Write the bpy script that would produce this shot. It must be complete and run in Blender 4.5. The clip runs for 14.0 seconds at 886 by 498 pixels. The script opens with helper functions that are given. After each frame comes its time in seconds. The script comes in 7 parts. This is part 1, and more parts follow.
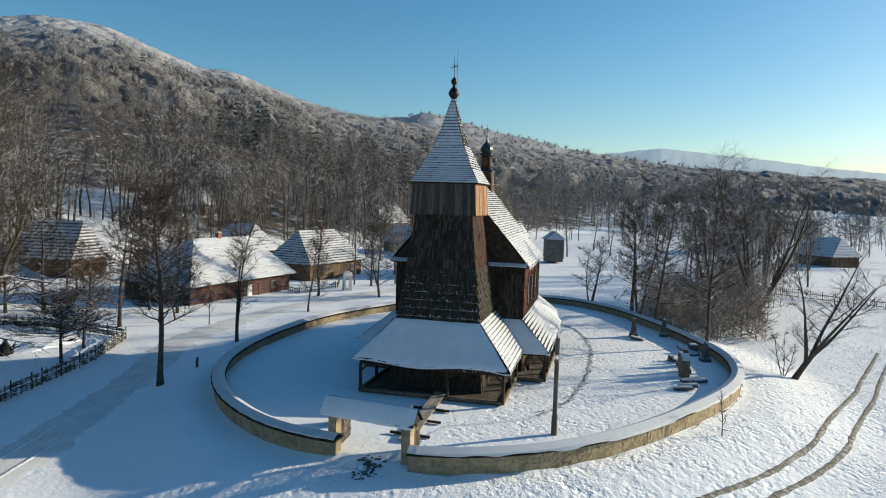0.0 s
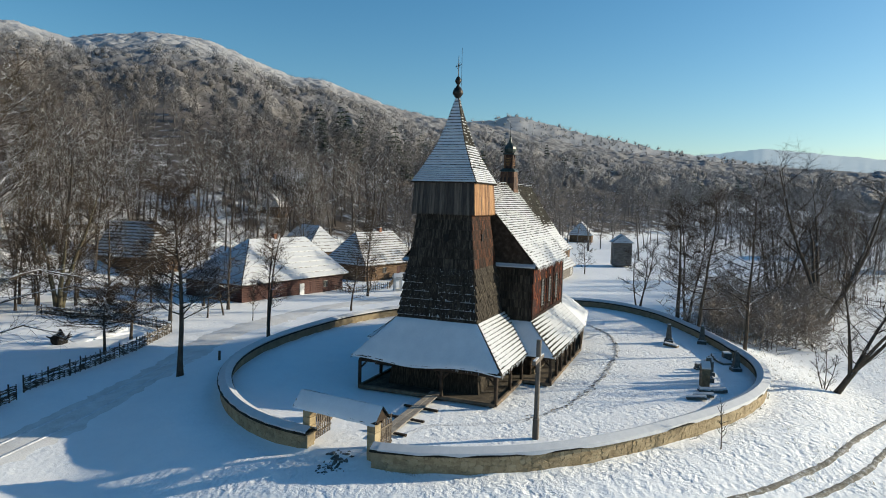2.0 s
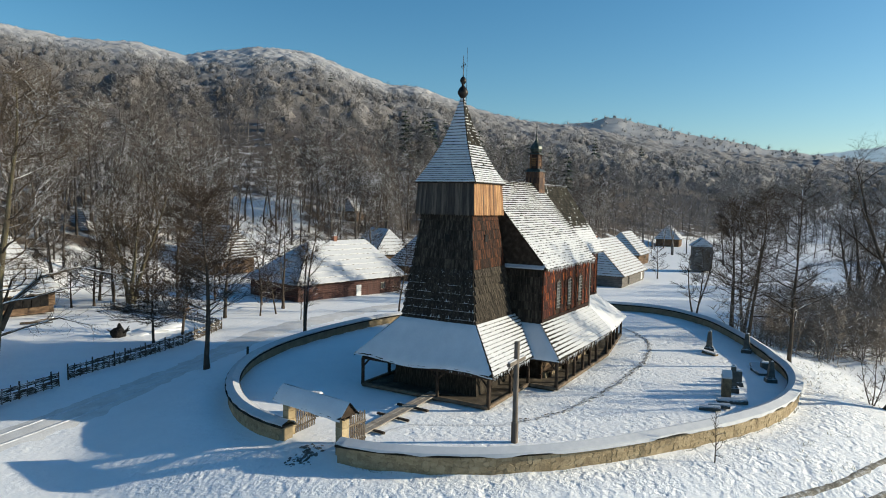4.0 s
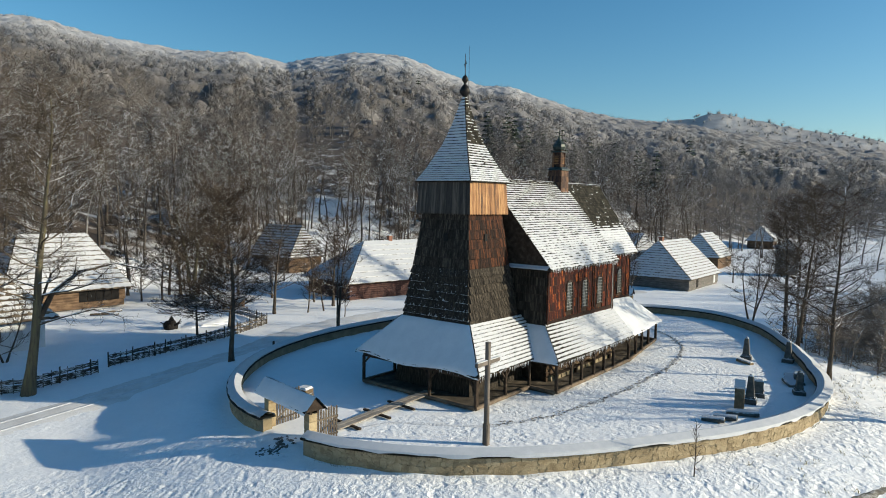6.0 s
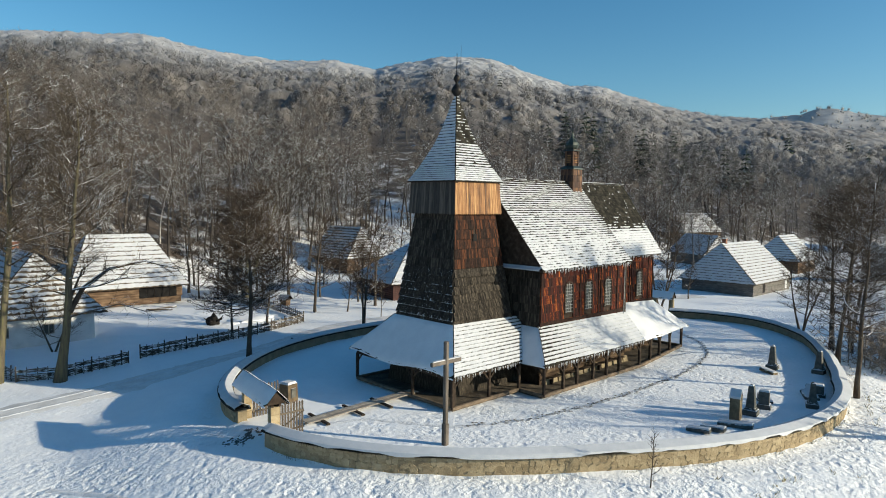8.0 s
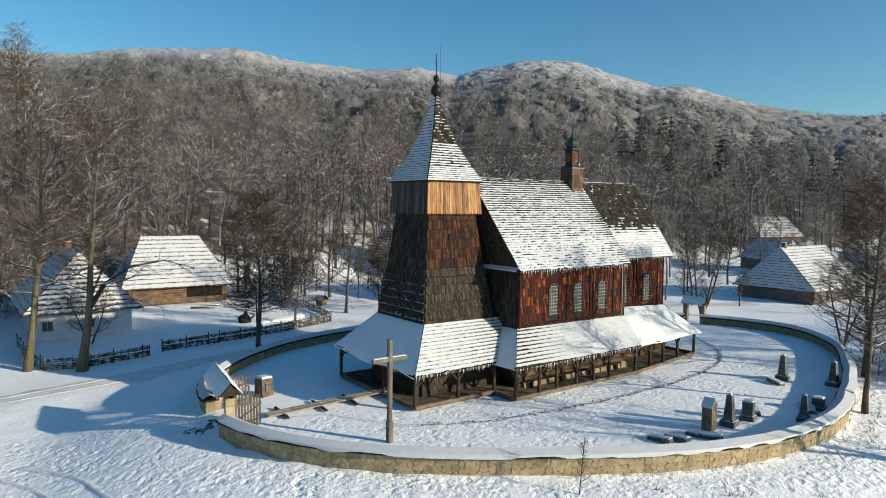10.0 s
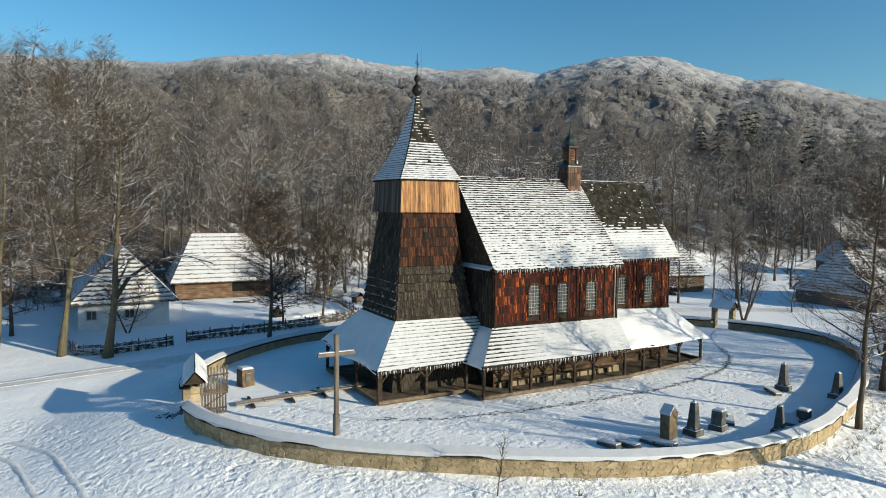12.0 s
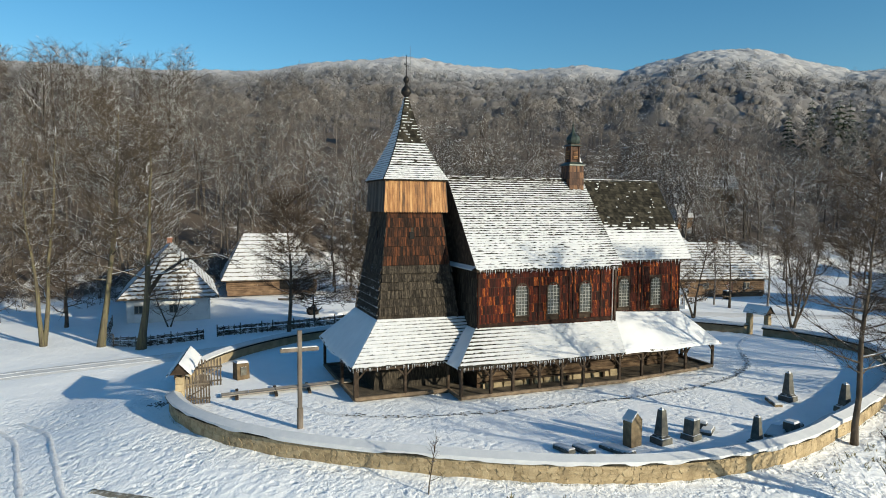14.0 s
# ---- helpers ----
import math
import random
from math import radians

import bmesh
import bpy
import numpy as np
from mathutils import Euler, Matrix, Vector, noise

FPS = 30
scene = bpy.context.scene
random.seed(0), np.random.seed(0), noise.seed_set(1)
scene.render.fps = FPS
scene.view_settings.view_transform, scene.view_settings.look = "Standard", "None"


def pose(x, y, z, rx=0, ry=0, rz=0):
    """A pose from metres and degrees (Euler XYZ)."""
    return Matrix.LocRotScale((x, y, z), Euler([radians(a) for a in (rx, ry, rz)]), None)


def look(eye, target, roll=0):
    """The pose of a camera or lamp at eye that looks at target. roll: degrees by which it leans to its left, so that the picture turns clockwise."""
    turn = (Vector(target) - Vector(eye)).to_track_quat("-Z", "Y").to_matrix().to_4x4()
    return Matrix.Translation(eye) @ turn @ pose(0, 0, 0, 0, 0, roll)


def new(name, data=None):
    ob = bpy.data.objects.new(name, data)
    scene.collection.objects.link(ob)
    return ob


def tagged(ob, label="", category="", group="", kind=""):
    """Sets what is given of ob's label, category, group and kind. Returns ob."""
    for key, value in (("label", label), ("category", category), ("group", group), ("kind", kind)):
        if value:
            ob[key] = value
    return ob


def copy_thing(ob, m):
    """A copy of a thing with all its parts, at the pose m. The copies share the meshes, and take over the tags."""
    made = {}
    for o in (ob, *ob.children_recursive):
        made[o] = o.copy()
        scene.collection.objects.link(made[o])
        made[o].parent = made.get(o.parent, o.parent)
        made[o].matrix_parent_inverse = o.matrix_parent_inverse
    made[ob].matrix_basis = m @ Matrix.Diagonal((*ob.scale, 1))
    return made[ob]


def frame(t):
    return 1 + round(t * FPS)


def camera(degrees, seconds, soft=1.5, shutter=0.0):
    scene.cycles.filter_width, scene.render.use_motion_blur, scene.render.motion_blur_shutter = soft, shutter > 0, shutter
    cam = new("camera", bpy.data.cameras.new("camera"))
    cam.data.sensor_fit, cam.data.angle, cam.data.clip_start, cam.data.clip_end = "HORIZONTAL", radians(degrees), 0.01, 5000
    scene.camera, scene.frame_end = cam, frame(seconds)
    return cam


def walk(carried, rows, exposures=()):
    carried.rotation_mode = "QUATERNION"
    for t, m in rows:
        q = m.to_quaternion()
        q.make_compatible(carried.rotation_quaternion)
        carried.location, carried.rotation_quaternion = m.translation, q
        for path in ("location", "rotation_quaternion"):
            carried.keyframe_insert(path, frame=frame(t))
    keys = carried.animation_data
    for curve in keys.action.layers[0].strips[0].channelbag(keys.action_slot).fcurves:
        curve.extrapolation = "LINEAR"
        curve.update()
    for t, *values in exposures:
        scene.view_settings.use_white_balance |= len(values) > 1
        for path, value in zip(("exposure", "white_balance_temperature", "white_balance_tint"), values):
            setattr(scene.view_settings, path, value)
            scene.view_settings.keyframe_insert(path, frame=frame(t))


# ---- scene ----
cam = camera(67.9, 14.0, soft=1.0)

PATH = [
    (0, (-46.641, -10.927, 13.362), (-44.704, -10.454, 13.209), 1.7),
    (0.5, (-46.234, -12.419, 13.453), (-44.314, -11.883, 13.296), 1.7),
    (1, (-45.785, -13.903, 13.313), (-43.883, -13.303, 13.163), 1.7),
    (1.5, (-45.245, -15.32, 13.211), (-43.364, -14.657, 13.065), 1.6),
    (2, (-44.692, -16.737, 13.247), (-42.835, -16.008, 13.097), 1.6),
    (2.5, (-44.05, -18.232, 13.287), (-42.222, -17.435, 13.134), 1.6),
    (3, (-43.365, -19.744, 13.229), (-41.568, -18.88, 13.079), 1.4),
    (5.5, (-38.996, -26.872, 13.082), (-37.387, -25.694, 12.937), 1.1),
    (6, (-37.978, -28.222, 13.139), (-36.412, -26.987, 12.992), 1.0),
    (6.5, (-36.887, -29.648, 13.097), (-35.368, -28.355, 12.952), 1.0),
    (7, (-35.761, -30.928, 13.08), (-34.287, -29.584, 12.935), 0.9),
    (7.5, (-34.553, -32.222, 13.094), (-33.125, -30.829, 12.949), 0.8),
    (8, (-33.251, -33.457, 13.044), (-31.87, -32.018, 12.901), 0.7),
    (10.5, (-25.969, -39.491, 12.73), (-24.839, -37.846, 12.599), 0.5),
    (11, (-24.464, -40.56, 12.75), (-23.386, -38.88, 12.617), 0.5),
    (11.5, (-22.851, -41.685, 12.686), (-21.832, -39.969, 12.557), 0.5),
    (12, (-21.237, -42.693, 12.738), (-20.275, -40.945, 12.605), 0.6),
    (12.5, (-19.633, -43.58, 12.76), (-18.728, -41.802, 12.626), 0.5),
    (13, (-18.095, -44.365, 12.677), (-17.246, -42.559, 12.546), 0.5),
    (13.5, (-16.543, -45.168, 12.762), (-15.754, -43.335, 12.628), 0.5),
    (14, (-14.994, -45.805, 12.708), (-14.267, -43.947, 12.576), 0.4),
]
walk(cam, [(t, look(eye, aim, roll)) for t, eye, aim, roll in PATH], [(0.0, 0.34, 6520, 3), (14.0, 0.37, 6430, 1)])

# ---- light ----
SUN_AZ, SUN_EL = 146.5, 16.5          # degrees, clockwise from +y
world = bpy.data.worlds.new("winter_sky")
scene.world = world
world.use_nodes = True
wn = world.node_tree.nodes
sky = wn.new("ShaderNodeTexSky")
sky.sky_type, sky.sun_disc = "NISHITA", False
sky.sun_elevation, sky.sun_rotation = radians(SUN_EL), radians(SUN_AZ)
sky.altitude, sky.air_density, sky.dust_density, sky.ozone_density = 500, 1.05, 1.0, 3.0
tone = wn.new("ShaderNodeHueSaturation")
tone.inputs["Hue"].default_value, tone.inputs["Saturation"].default_value = 0.496, 1.24
world.node_tree.links.new(sky.outputs[0], tone.inputs["Color"])
world.node_tree.links.new(tone.outputs[0], wn["Background"].inputs[0])
wn["Background"].inputs[1].default_value = 0.112
sun = new("sun", bpy.data.lights.new("sun", "SUN"))
sun.data.energy, sun.data.angle, sun.data.color = 5.0, radians(0.55), (1.0, 0.86, 0.68)
_a, _e = radians(SUN_AZ), radians(SUN_EL)
SUN_DIR = Vector((math.sin(_a) * math.cos(_e), math.cos(_a) * math.cos(_e), math.sin(_e)))
sun.matrix_world = look(SUN_DIR * 200, (0, 0, 0))


# ---- materials ----
def material(name, colors, scale=4.0, stretch=(1, 1, 1), fine=40.0, rough=0.8, bump=0.3, bump_dist=0.02, vary="", snow=None, snow_scale=3.0, spread=0.6, metal=0.0, stops=None):
    """Two scales of noise between colours, fine grain, relief, a change from piece to piece, and snow lying on faces that look up."""
    m = bpy.data.materials.new(name)
    m.use_nodes = True
    nt, N, link = m.node_tree, m.node_tree.nodes, m.node_tree.links.new
    b = N["Principled BSDF"]
    b.inputs["Roughness"].default_value, b.inputs["Metallic"].default_value = rough, metal
    tc, mp = N.new("ShaderNodeTexCoord"), N.new("ShaderNodeMapping")
    mp.inputs["Scale"].default_value = stretch
    link(tc.outputs["Object"], mp.inputs["Vector"])
    n1, n2 = N.new("ShaderNodeTexNoise"), N.new("ShaderNodeTexNoise")
    n1.inputs["Scale"].default_value, n1.inputs["Detail"].default_value = scale, 6
    n2.inputs["Scale"].default_value, n2.inputs["Detail"].default_value = fine, 3
    link(mp.outputs[0], n1.inputs["Vector"]), link(mp.outputs[0], n2.inputs["Vector"])
    mix = N.new("ShaderNodeMath")
    mix.operation = "MULTIPLY_ADD"
    mix.inputs[1].default_value = 0.45
    link(n2.outputs[0], mix.inputs[0]), link(n1.outputs[0], mix.inputs[2])
    fac = mix.outputs[0]
    if vary:
        src = N.new("ShaderNodeNewGeometry").outputs["Random Per Island"] if vary == "island" else N.new("ShaderNodeObjectInfo").outputs["Random"]
        ad = N.new("ShaderNodeMath")
        ad.operation = "MULTIPLY_ADD"
        ad.inputs[1].default_value = spread
        sb = N.new("ShaderNodeMath")
        sb.operation = "SUBTRACT"
        sb.inputs[1].default_value = spread / 2
        link(src, ad.inputs[0]), link(fac, ad.inputs[2]), link(ad.outputs[0], sb.inputs[0])
        fac = sb.outputs[0]
    rmp = N.new("ShaderNodeMapRange")
    rmp.inputs["From Min"].default_value, rmp.inputs["From Max"].default_value = 0.42, 1.05
    link(fac, rmp.inputs["Value"])
    ramp = N.new("ShaderNodeValToRGB")
    el = ramp.color_ramp.elements
    while len(el) < len(colors):
        el.new(0.5)
    for k, c in enumerate(colors):
        el[k].position, el[k].color = stops[k] if stops else k / (len(colors) - 1), (*c, 1)
    link(rmp.outputs[0], ramp.inputs[0])
    col, rg = ramp.outputs[0], None
    if snow is not None:
        geo, sep, sn = N.new("ShaderNodeNewGeometry"), N.new("ShaderNodeSeparateXYZ"), N.new("ShaderNodeTexNoise")
        sn.inputs["Scale"].default_value, sn.inputs["Detail"].default_value = snow_scale, 4
        link(tc.outputs["Object"], sn.inputs["Vector"])
        link(geo.outputs["Normal"], sep.inputs[0])
        sa = N.new("ShaderNodeMath")
        sa.operation = "ADD"
        link(sep.outputs[2], sa.inputs[0]), link(sn.outputs[0], sa.inputs[1])
        sr = N.new("ShaderNodeMapRange")
        sr.inputs["From Min"].default_value, sr.inputs["From Max"].default_value = snow + 0.45, snow + 0.6
        link(sa.outputs[0], sr.inputs["Value"])
        cm = N.new("ShaderNodeMix")
        cm.data_type = "RGBA"
        link(sr.outputs[0], cm.inputs[0]), link(col, cm.inputs[6])
        cm.inputs[7].default_value = (0.82, 0.84, 0.87, 1)
        col = cm.outputs[2]
    link(col, b.inputs["Base Color"])
    if bump:
        bp = N.new("ShaderNodeBump")
        bp.inputs["Strength"].default_value, bp.inputs["Distance"].default_value = bump, bump_dist
        link(mix.outputs[0], bp.inputs["Height"]), link(bp.outputs[0], b.inputs["Normal"])
    return m


SNOW = material("fresh_snow", [(0.78, 0.80, 0.84), (0.86, 0.87, 0.89)], 0.8, fine=6, rough=0.7, bump=0.5, bump_dist=0.06)
# darker than ground snow: sun on the steep slopes is held back in the colour
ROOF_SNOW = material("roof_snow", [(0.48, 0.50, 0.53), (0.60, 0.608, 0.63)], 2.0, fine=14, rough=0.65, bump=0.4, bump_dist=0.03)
# lighter copy for smooth sheets, brightening the shaded porch roof through its colour
LIFTED_SNOW = material("smooth_roof_snow_shade_lifted", [(0.62, 0.64, 0.67), (0.74, 0.75, 0.77)], 1.2, fine=9, rough=0.65, bump=0.4, bump_dist=0.03)
TRODDEN = material("trodden_snow", [(0.48, 0.48, 0.50), (0.70, 0.71, 0.73), (0.82, 0.83, 0.86)], 2.2, fine=9, rough=0.75, bump=0.9, bump_dist=0.08)
ROAD_SNOW = material("packed_road_snow", [(0.55, 0.53, 0.515), (0.69, 0.68, 0.67), (0.79, 0.79, 0.795)], 0.7, (1, 1, 1), fine=7, rough=0.7, bump=0.6, bump_dist=0.05)
RUT = material("muddy_rut_snow", [(0.05, 0.046, 0.034), (0.20, 0.185, 0.15), (0.64, 0.64, 0.65)], 3.2, fine=13, rough=0.9, bump=1.0, bump_dist=0.08)
TRAMPLED_EARTH = material("trampled_slush_and_earth", [(0.05, 0.045, 0.04), (0.12, 0.11, 0.10), (0.30, 0.29, 0.29)], 3.0, fine=14, rough=0.9, bump=0.6, bump_dist=0.03)
# weathered grey, also darkened to carry the shade of the church's unlit sides
SHINGLE_GREY = material("weathered_shaded_grey_shingle", [(0.008, 0.007, 0.006), (0.031, 0.026, 0.021), (0.105, 0.088, 0.066)], 5.0, (3, 3, 0.22), 40, 0.85, 0.5, 0.01, "island", spread=0.28)
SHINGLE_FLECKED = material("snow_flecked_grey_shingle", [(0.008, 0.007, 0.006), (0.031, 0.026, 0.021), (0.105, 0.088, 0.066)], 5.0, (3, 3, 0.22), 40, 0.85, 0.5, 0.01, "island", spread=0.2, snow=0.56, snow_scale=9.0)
# redder copy for the south walls: weathering plus sunlight put into the colour
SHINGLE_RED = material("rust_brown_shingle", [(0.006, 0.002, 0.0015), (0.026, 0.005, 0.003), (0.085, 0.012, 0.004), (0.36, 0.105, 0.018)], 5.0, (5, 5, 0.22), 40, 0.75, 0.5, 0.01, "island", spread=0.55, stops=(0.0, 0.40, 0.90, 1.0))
SHINGLE_PIECE = material("rust_brown_shingle_piece", [(0.006, 0.002, 0.0015), (0.026, 0.005, 0.003), (0.085, 0.012, 0.004), (0.36, 0.105, 0.018)], 5.0, (5, 5, 0.22), 40, 0.75, 0.5, 0.01, "object", spread=0.55, stops=(0.0, 0.40, 0.90, 1.0))
SHINGLE_POST = material("dark_timber", [(0.006, 0.004, 0.003), (0.022, 0.011, 0.008), (0.055, 0.028, 0.018)], 2.0, (2, 2, 2), 30, 0.85, 0.4, 0.008)
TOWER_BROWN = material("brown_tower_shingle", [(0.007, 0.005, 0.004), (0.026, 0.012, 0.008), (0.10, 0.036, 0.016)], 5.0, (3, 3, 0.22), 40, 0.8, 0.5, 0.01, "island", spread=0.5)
BOARD_GOLD = material("golden_belfry_board", [(0.055, 0.026, 0.012), (0.25, 0.112, 0.036), (0.44, 0.25, 0.10)], 1.6, (6, 6, 0.55), 22, 0.75, 0.5, 0.012, "object", spread=0.42)
BOARD_GREY = material("grey_brown_belfry_board", [(0.022, 0.018, 0.015), (0.055, 0.046, 0.038), (0.12, 0.10, 0.078)], 1.6, (6, 6, 0.4), 25, 0.85, 0.5, 0.012, "object", spread=0.4)
ROOF_SHINGLE = material("old_roof_shingle", [(0.008, 0.0075, 0.006), (0.024, 0.022, 0.017), (0.055, 0.050, 0.038)], 2.0, (1, 1, 1), 25, 0.9, 0.5, 0.01, "island", spread=0.45)
BEAM = material("dark_weathered_beam", [(0.015, 0.011, 0.008), (0.042, 0.030, 0.022), (0.092, 0.069, 0.051)], 1.5, (2, 2, 2), 35, 0.85, 0.5, 0.008)
CROSS_WOOD = material("grey_brown_cross_timber", [(0.06, 0.048, 0.04), (0.12, 0.10, 0.083), (0.21, 0.18, 0.15)], 1.2, (3, 3, 0.6), 40, 0.85, 0.5, 0.008)
SILL_WOOD = material("brown_weathered_sill", [(0.06, 0.042, 0.027), (0.14, 0.102, 0.068), (0.24, 0.18, 0.12)], 1.2, (2, 2, 2), 35, 0.85, 0.5, 0.008)
TURRET_WOOD = material("red_brown_turret_wood", [(0.022, 0.010, 0.007), (0.075, 0.034, 0.018), (0.18, 0.092, 0.045)], 4.0, (3, 3, 0.4), 35, 0.8, 0.5, 0.01, "island", spread=0.5)
PLANK = material("grey_plank", [(0.13, 0.11, 0.095), (0.24, 0.21, 0.18), (0.36, 0.32, 0.27)], 1.2, (2, 2, 2), 40, 0.85, 0.4, 0.006, "island", spread=0.5)
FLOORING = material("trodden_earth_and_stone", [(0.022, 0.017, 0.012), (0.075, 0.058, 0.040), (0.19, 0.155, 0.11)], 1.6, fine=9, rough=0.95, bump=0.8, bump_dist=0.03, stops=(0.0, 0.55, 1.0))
STONE = material("honey_sandstone", [(0.17, 0.125, 0.07), (0.31, 0.24, 0.14), (0.44, 0.355, 0.225)], 1.4, fine=14, rough=0.9, bump=0.9, bump_dist=0.04, vary="island", spread=0.2)
STONE_PIECE = material("honey_sandstone_piece", [(0.17, 0.125, 0.07), (0.31, 0.24, 0.14), (0.44, 0.355, 0.225)], 1.4, fine=14, rough=0.9, bump=0.9, bump_dist=0.04, vary="object", spread=0.2)
MORTAR = material("grey_lime_mortar", [(0.15, 0.118, 0.07), (0.25, 0.20, 0.125), (0.36, 0.295, 0.19)], 1.5, fine=25, rough=0.95, bump=0.8)
GRAVE_DARK = material("dark_lichened_gravestone", [(0.03, 0.032, 0.03), (0.08, 0.08, 0.072), (0.15, 0.145, 0.12)], 3, fine=30, rough=0.8, bump=0.4, snow=0.75)
GRAVE_BROWN = material("brown_weathered_block", [(0.04, 0.028, 0.017), (0.10, 0.07, 0.04), (0.20, 0.145, 0.08)], 2, fine=18, rough=0.9, bump=0.9, bump_dist=0.04)
GRAVE_TAN = material("sandstone_gravestone", [(0.06, 0.045, 0.027), (0.14, 0.105, 0.062), (0.26, 0.205, 0.125)], 3, fine=25, rough=0.9, bump=0.5, snow=0.75)
BARK = material("dark_bark", [(0.030, 0.024, 0.019), (0.075, 0.06, 0.047), (0.14, 0.115, 0.09)], 2.0, (3, 3, 0.7), 25, 0.9, 0.7, 0.03, snow=0.62, snow_scale=1.2)
BARK_MOSS = material("mossy_grey_bark", [(0.045, 0.038, 0.030), (0.115, 0.100, 0.070), (0.17, 0.16, 0.068)], 1.6, (4, 4, 0.5), 18, 0.95, 1.0, 0.05, snow=0.72, snow_scale=1.2)
TWIG = material("brown_winter_twig", [(0.025, 0.018, 0.014), (0.055, 0.041, 0.031), (0.10, 0.077, 0.058)], 0.5, fine=5, rough=0.9, bump=0, vary="island", snow=0.80, snow_scale=0.5)
TWIG_SCRUB = material("grey_brown_scrub_twig", [(0.15, 0.127, 0.108), (0.23, 0.197, 0.168), (0.31, 0.27, 0.23)], 0.5, fine=5, rough=0.9, bump=0, vary="island", snow=0.80, snow_scale=0.5)
TWIG_SNOWY = material("snow_laden_twig", [(0.030, 0.023, 0.017), (0.062, 0.048, 0.036), (0.11, 0.086, 0.06)], 0.5, fine=5, rough=0.9, bump=0, vary="island", snow=0.66, snow_scale=0.7)
BIRCH = material("pale_birch_bark", [(0.12, 0.11, 0.10), (0.50, 0.48, 0.45), (0.66, 0.64, 0.60)], 2.0, (1, 1, 5), 20, 0.8, 0.3)
FIR = material("dark_fir_needles", [(0.012, 0.022, 0.014), (0.030, 0.048, 0.030), (0.055, 0.075, 0.05)], 1.0, fine=6, rough=0.9, bump=0.3, vary="island", snow=0.66, snow_scale=0.7)
IRON = material("wrought_iron", [(0.015, 0.014, 0.013), (0.04, 0.036, 0.033)], 6, fine=30, rough=0.5, bump=0.1, metal=0.8)
DOME = material("dark_green_dome_metal", [(0.012, 0.016, 0.014), (0.030, 0.042, 0.035), (0.075, 0.095, 0.075)], 3, fine=20, rough=0.45, bump=0.2, metal=0.3)
LATTICE = material("pale_window_lattice", [(0.22, 0.22, 0.205), (0.38, 0.38, 0.36)], 4, fine=20, rough=0.6, bump=0.1)
GLASS = material("dark_window_pane", [(0.045, 0.047, 0.042), (0.10, 0.105, 0.098)], 2.2, fine=6, rough=0.15, bump=0.05)
LOG = material("brown_log_wall", [(0.05, 0.032, 0.022), (0.13, 0.085, 0.055), (0.24, 0.165, 0.105)], 1.0, (1, 1, 3), 25, 0.85, 0.5, 0.01, "island", spread=0.5)
# darker, more varied copy of LOG for the walls behind the arcade
LOG_DARK = material("dark_log_wall", [(0.018, 0.012, 0.008), (0.055, 0.036, 0.024), (0.15, 0.105, 0.066)], 1.4, (1, 1, 3), 25, 0.85, 0.6, 0.012, "island", spread=0.6)
LOG_RED = material("red_brown_boards", [(0.022, 0.009, 0.008), (0.055, 0.020, 0.016), (0.10, 0.04, 0.03)], 1.0, (3, 3, 0.6), 25, 0.8, 0.4, 0.01, "island", spread=0.5)
LOG_GREY = material("grey_weathered_logs", [(0.05, 0.046, 0.042), (0.12, 0.11, 0.10), (0.20, 0.185, 0.165)], 1.0, (1, 1, 3), 25, 0.85, 0.5, 0.01, "island", spread=0.5)
LIME = material("white_limewash", [(0.46, 0.47, 0.48), (0.58, 0.59, 0.60), (0.66, 0.66, 0.66)], 1.2, fine=14, rough=0.9, bump=0.3)
THATCH = material("dark_old_thatch", [(0.045, 0.035, 0.027), (0.11, 0.088, 0.066), (0.20, 0.165, 0.12)], 1.2, (1, 1, 1), 30, 0.95, 0.8, 0.03, "island", spread=0.5)
BRICK = material("red_chimney_brick", [(0.16, 0.07, 0.045), (0.30, 0.14, 0.09)], 4, fine=20, rough=0.9, bump=0.4)
WATTLE = material("grey_wattle_rod", [(0.022, 0.018, 0.014), (0.06, 0.049, 0.038), (0.12, 0.10, 0.078)], 3, fine=25, rough=0.9, bump=0.2, vary="island", snow=0.80, snow_scale=2)
WEED = material("dry_olive_grass", [(0.04, 0.042, 0.018), (0.10, 0.095, 0.045), (0.17, 0.15, 0.08)], 4, fine=20, rough=0.95, bump=0, vary="island")
# paints the darkness inside openings; also the black stump's own colour
NEAR_BLACK = material("matte_near_black", [(0.004, 0.004, 0.004), (0.012, 0.010, 0.009)], 4, fine=20, rough=1.0, bump=0)
GATE_WOOD = material("dark_gate_wood", [(0.035, 0.027, 0.02), (0.085, 0.066, 0.05), (0.17, 0.14, 0.105)], 1.5, (2, 2, 2), 35, 0.85, 0.4, 0.006, "object", spread=0.4)
ICE = material("icicle_ice", [(0.55, 0.60, 0.66), (0.78, 0.81, 0.85)], 5, fine=20, rough=0.2, bump=0)
for _m in (SHINGLE_GREY, SHINGLE_FLECKED, SHINGLE_RED, SHINGLE_PIECE, SHINGLE_POST, TOWER_BROWN, ROOF_SHINGLE, BEAM, BARK, BARK_MOSS, TWIG, TWIG_SCRUB, TWIG_SNOWY, THATCH, LOG, LOG_DARK, WATTLE):
    _m.node_tree.nodes["Principled BSDF"].inputs["Specular IOR Level"].default_value = 0.15


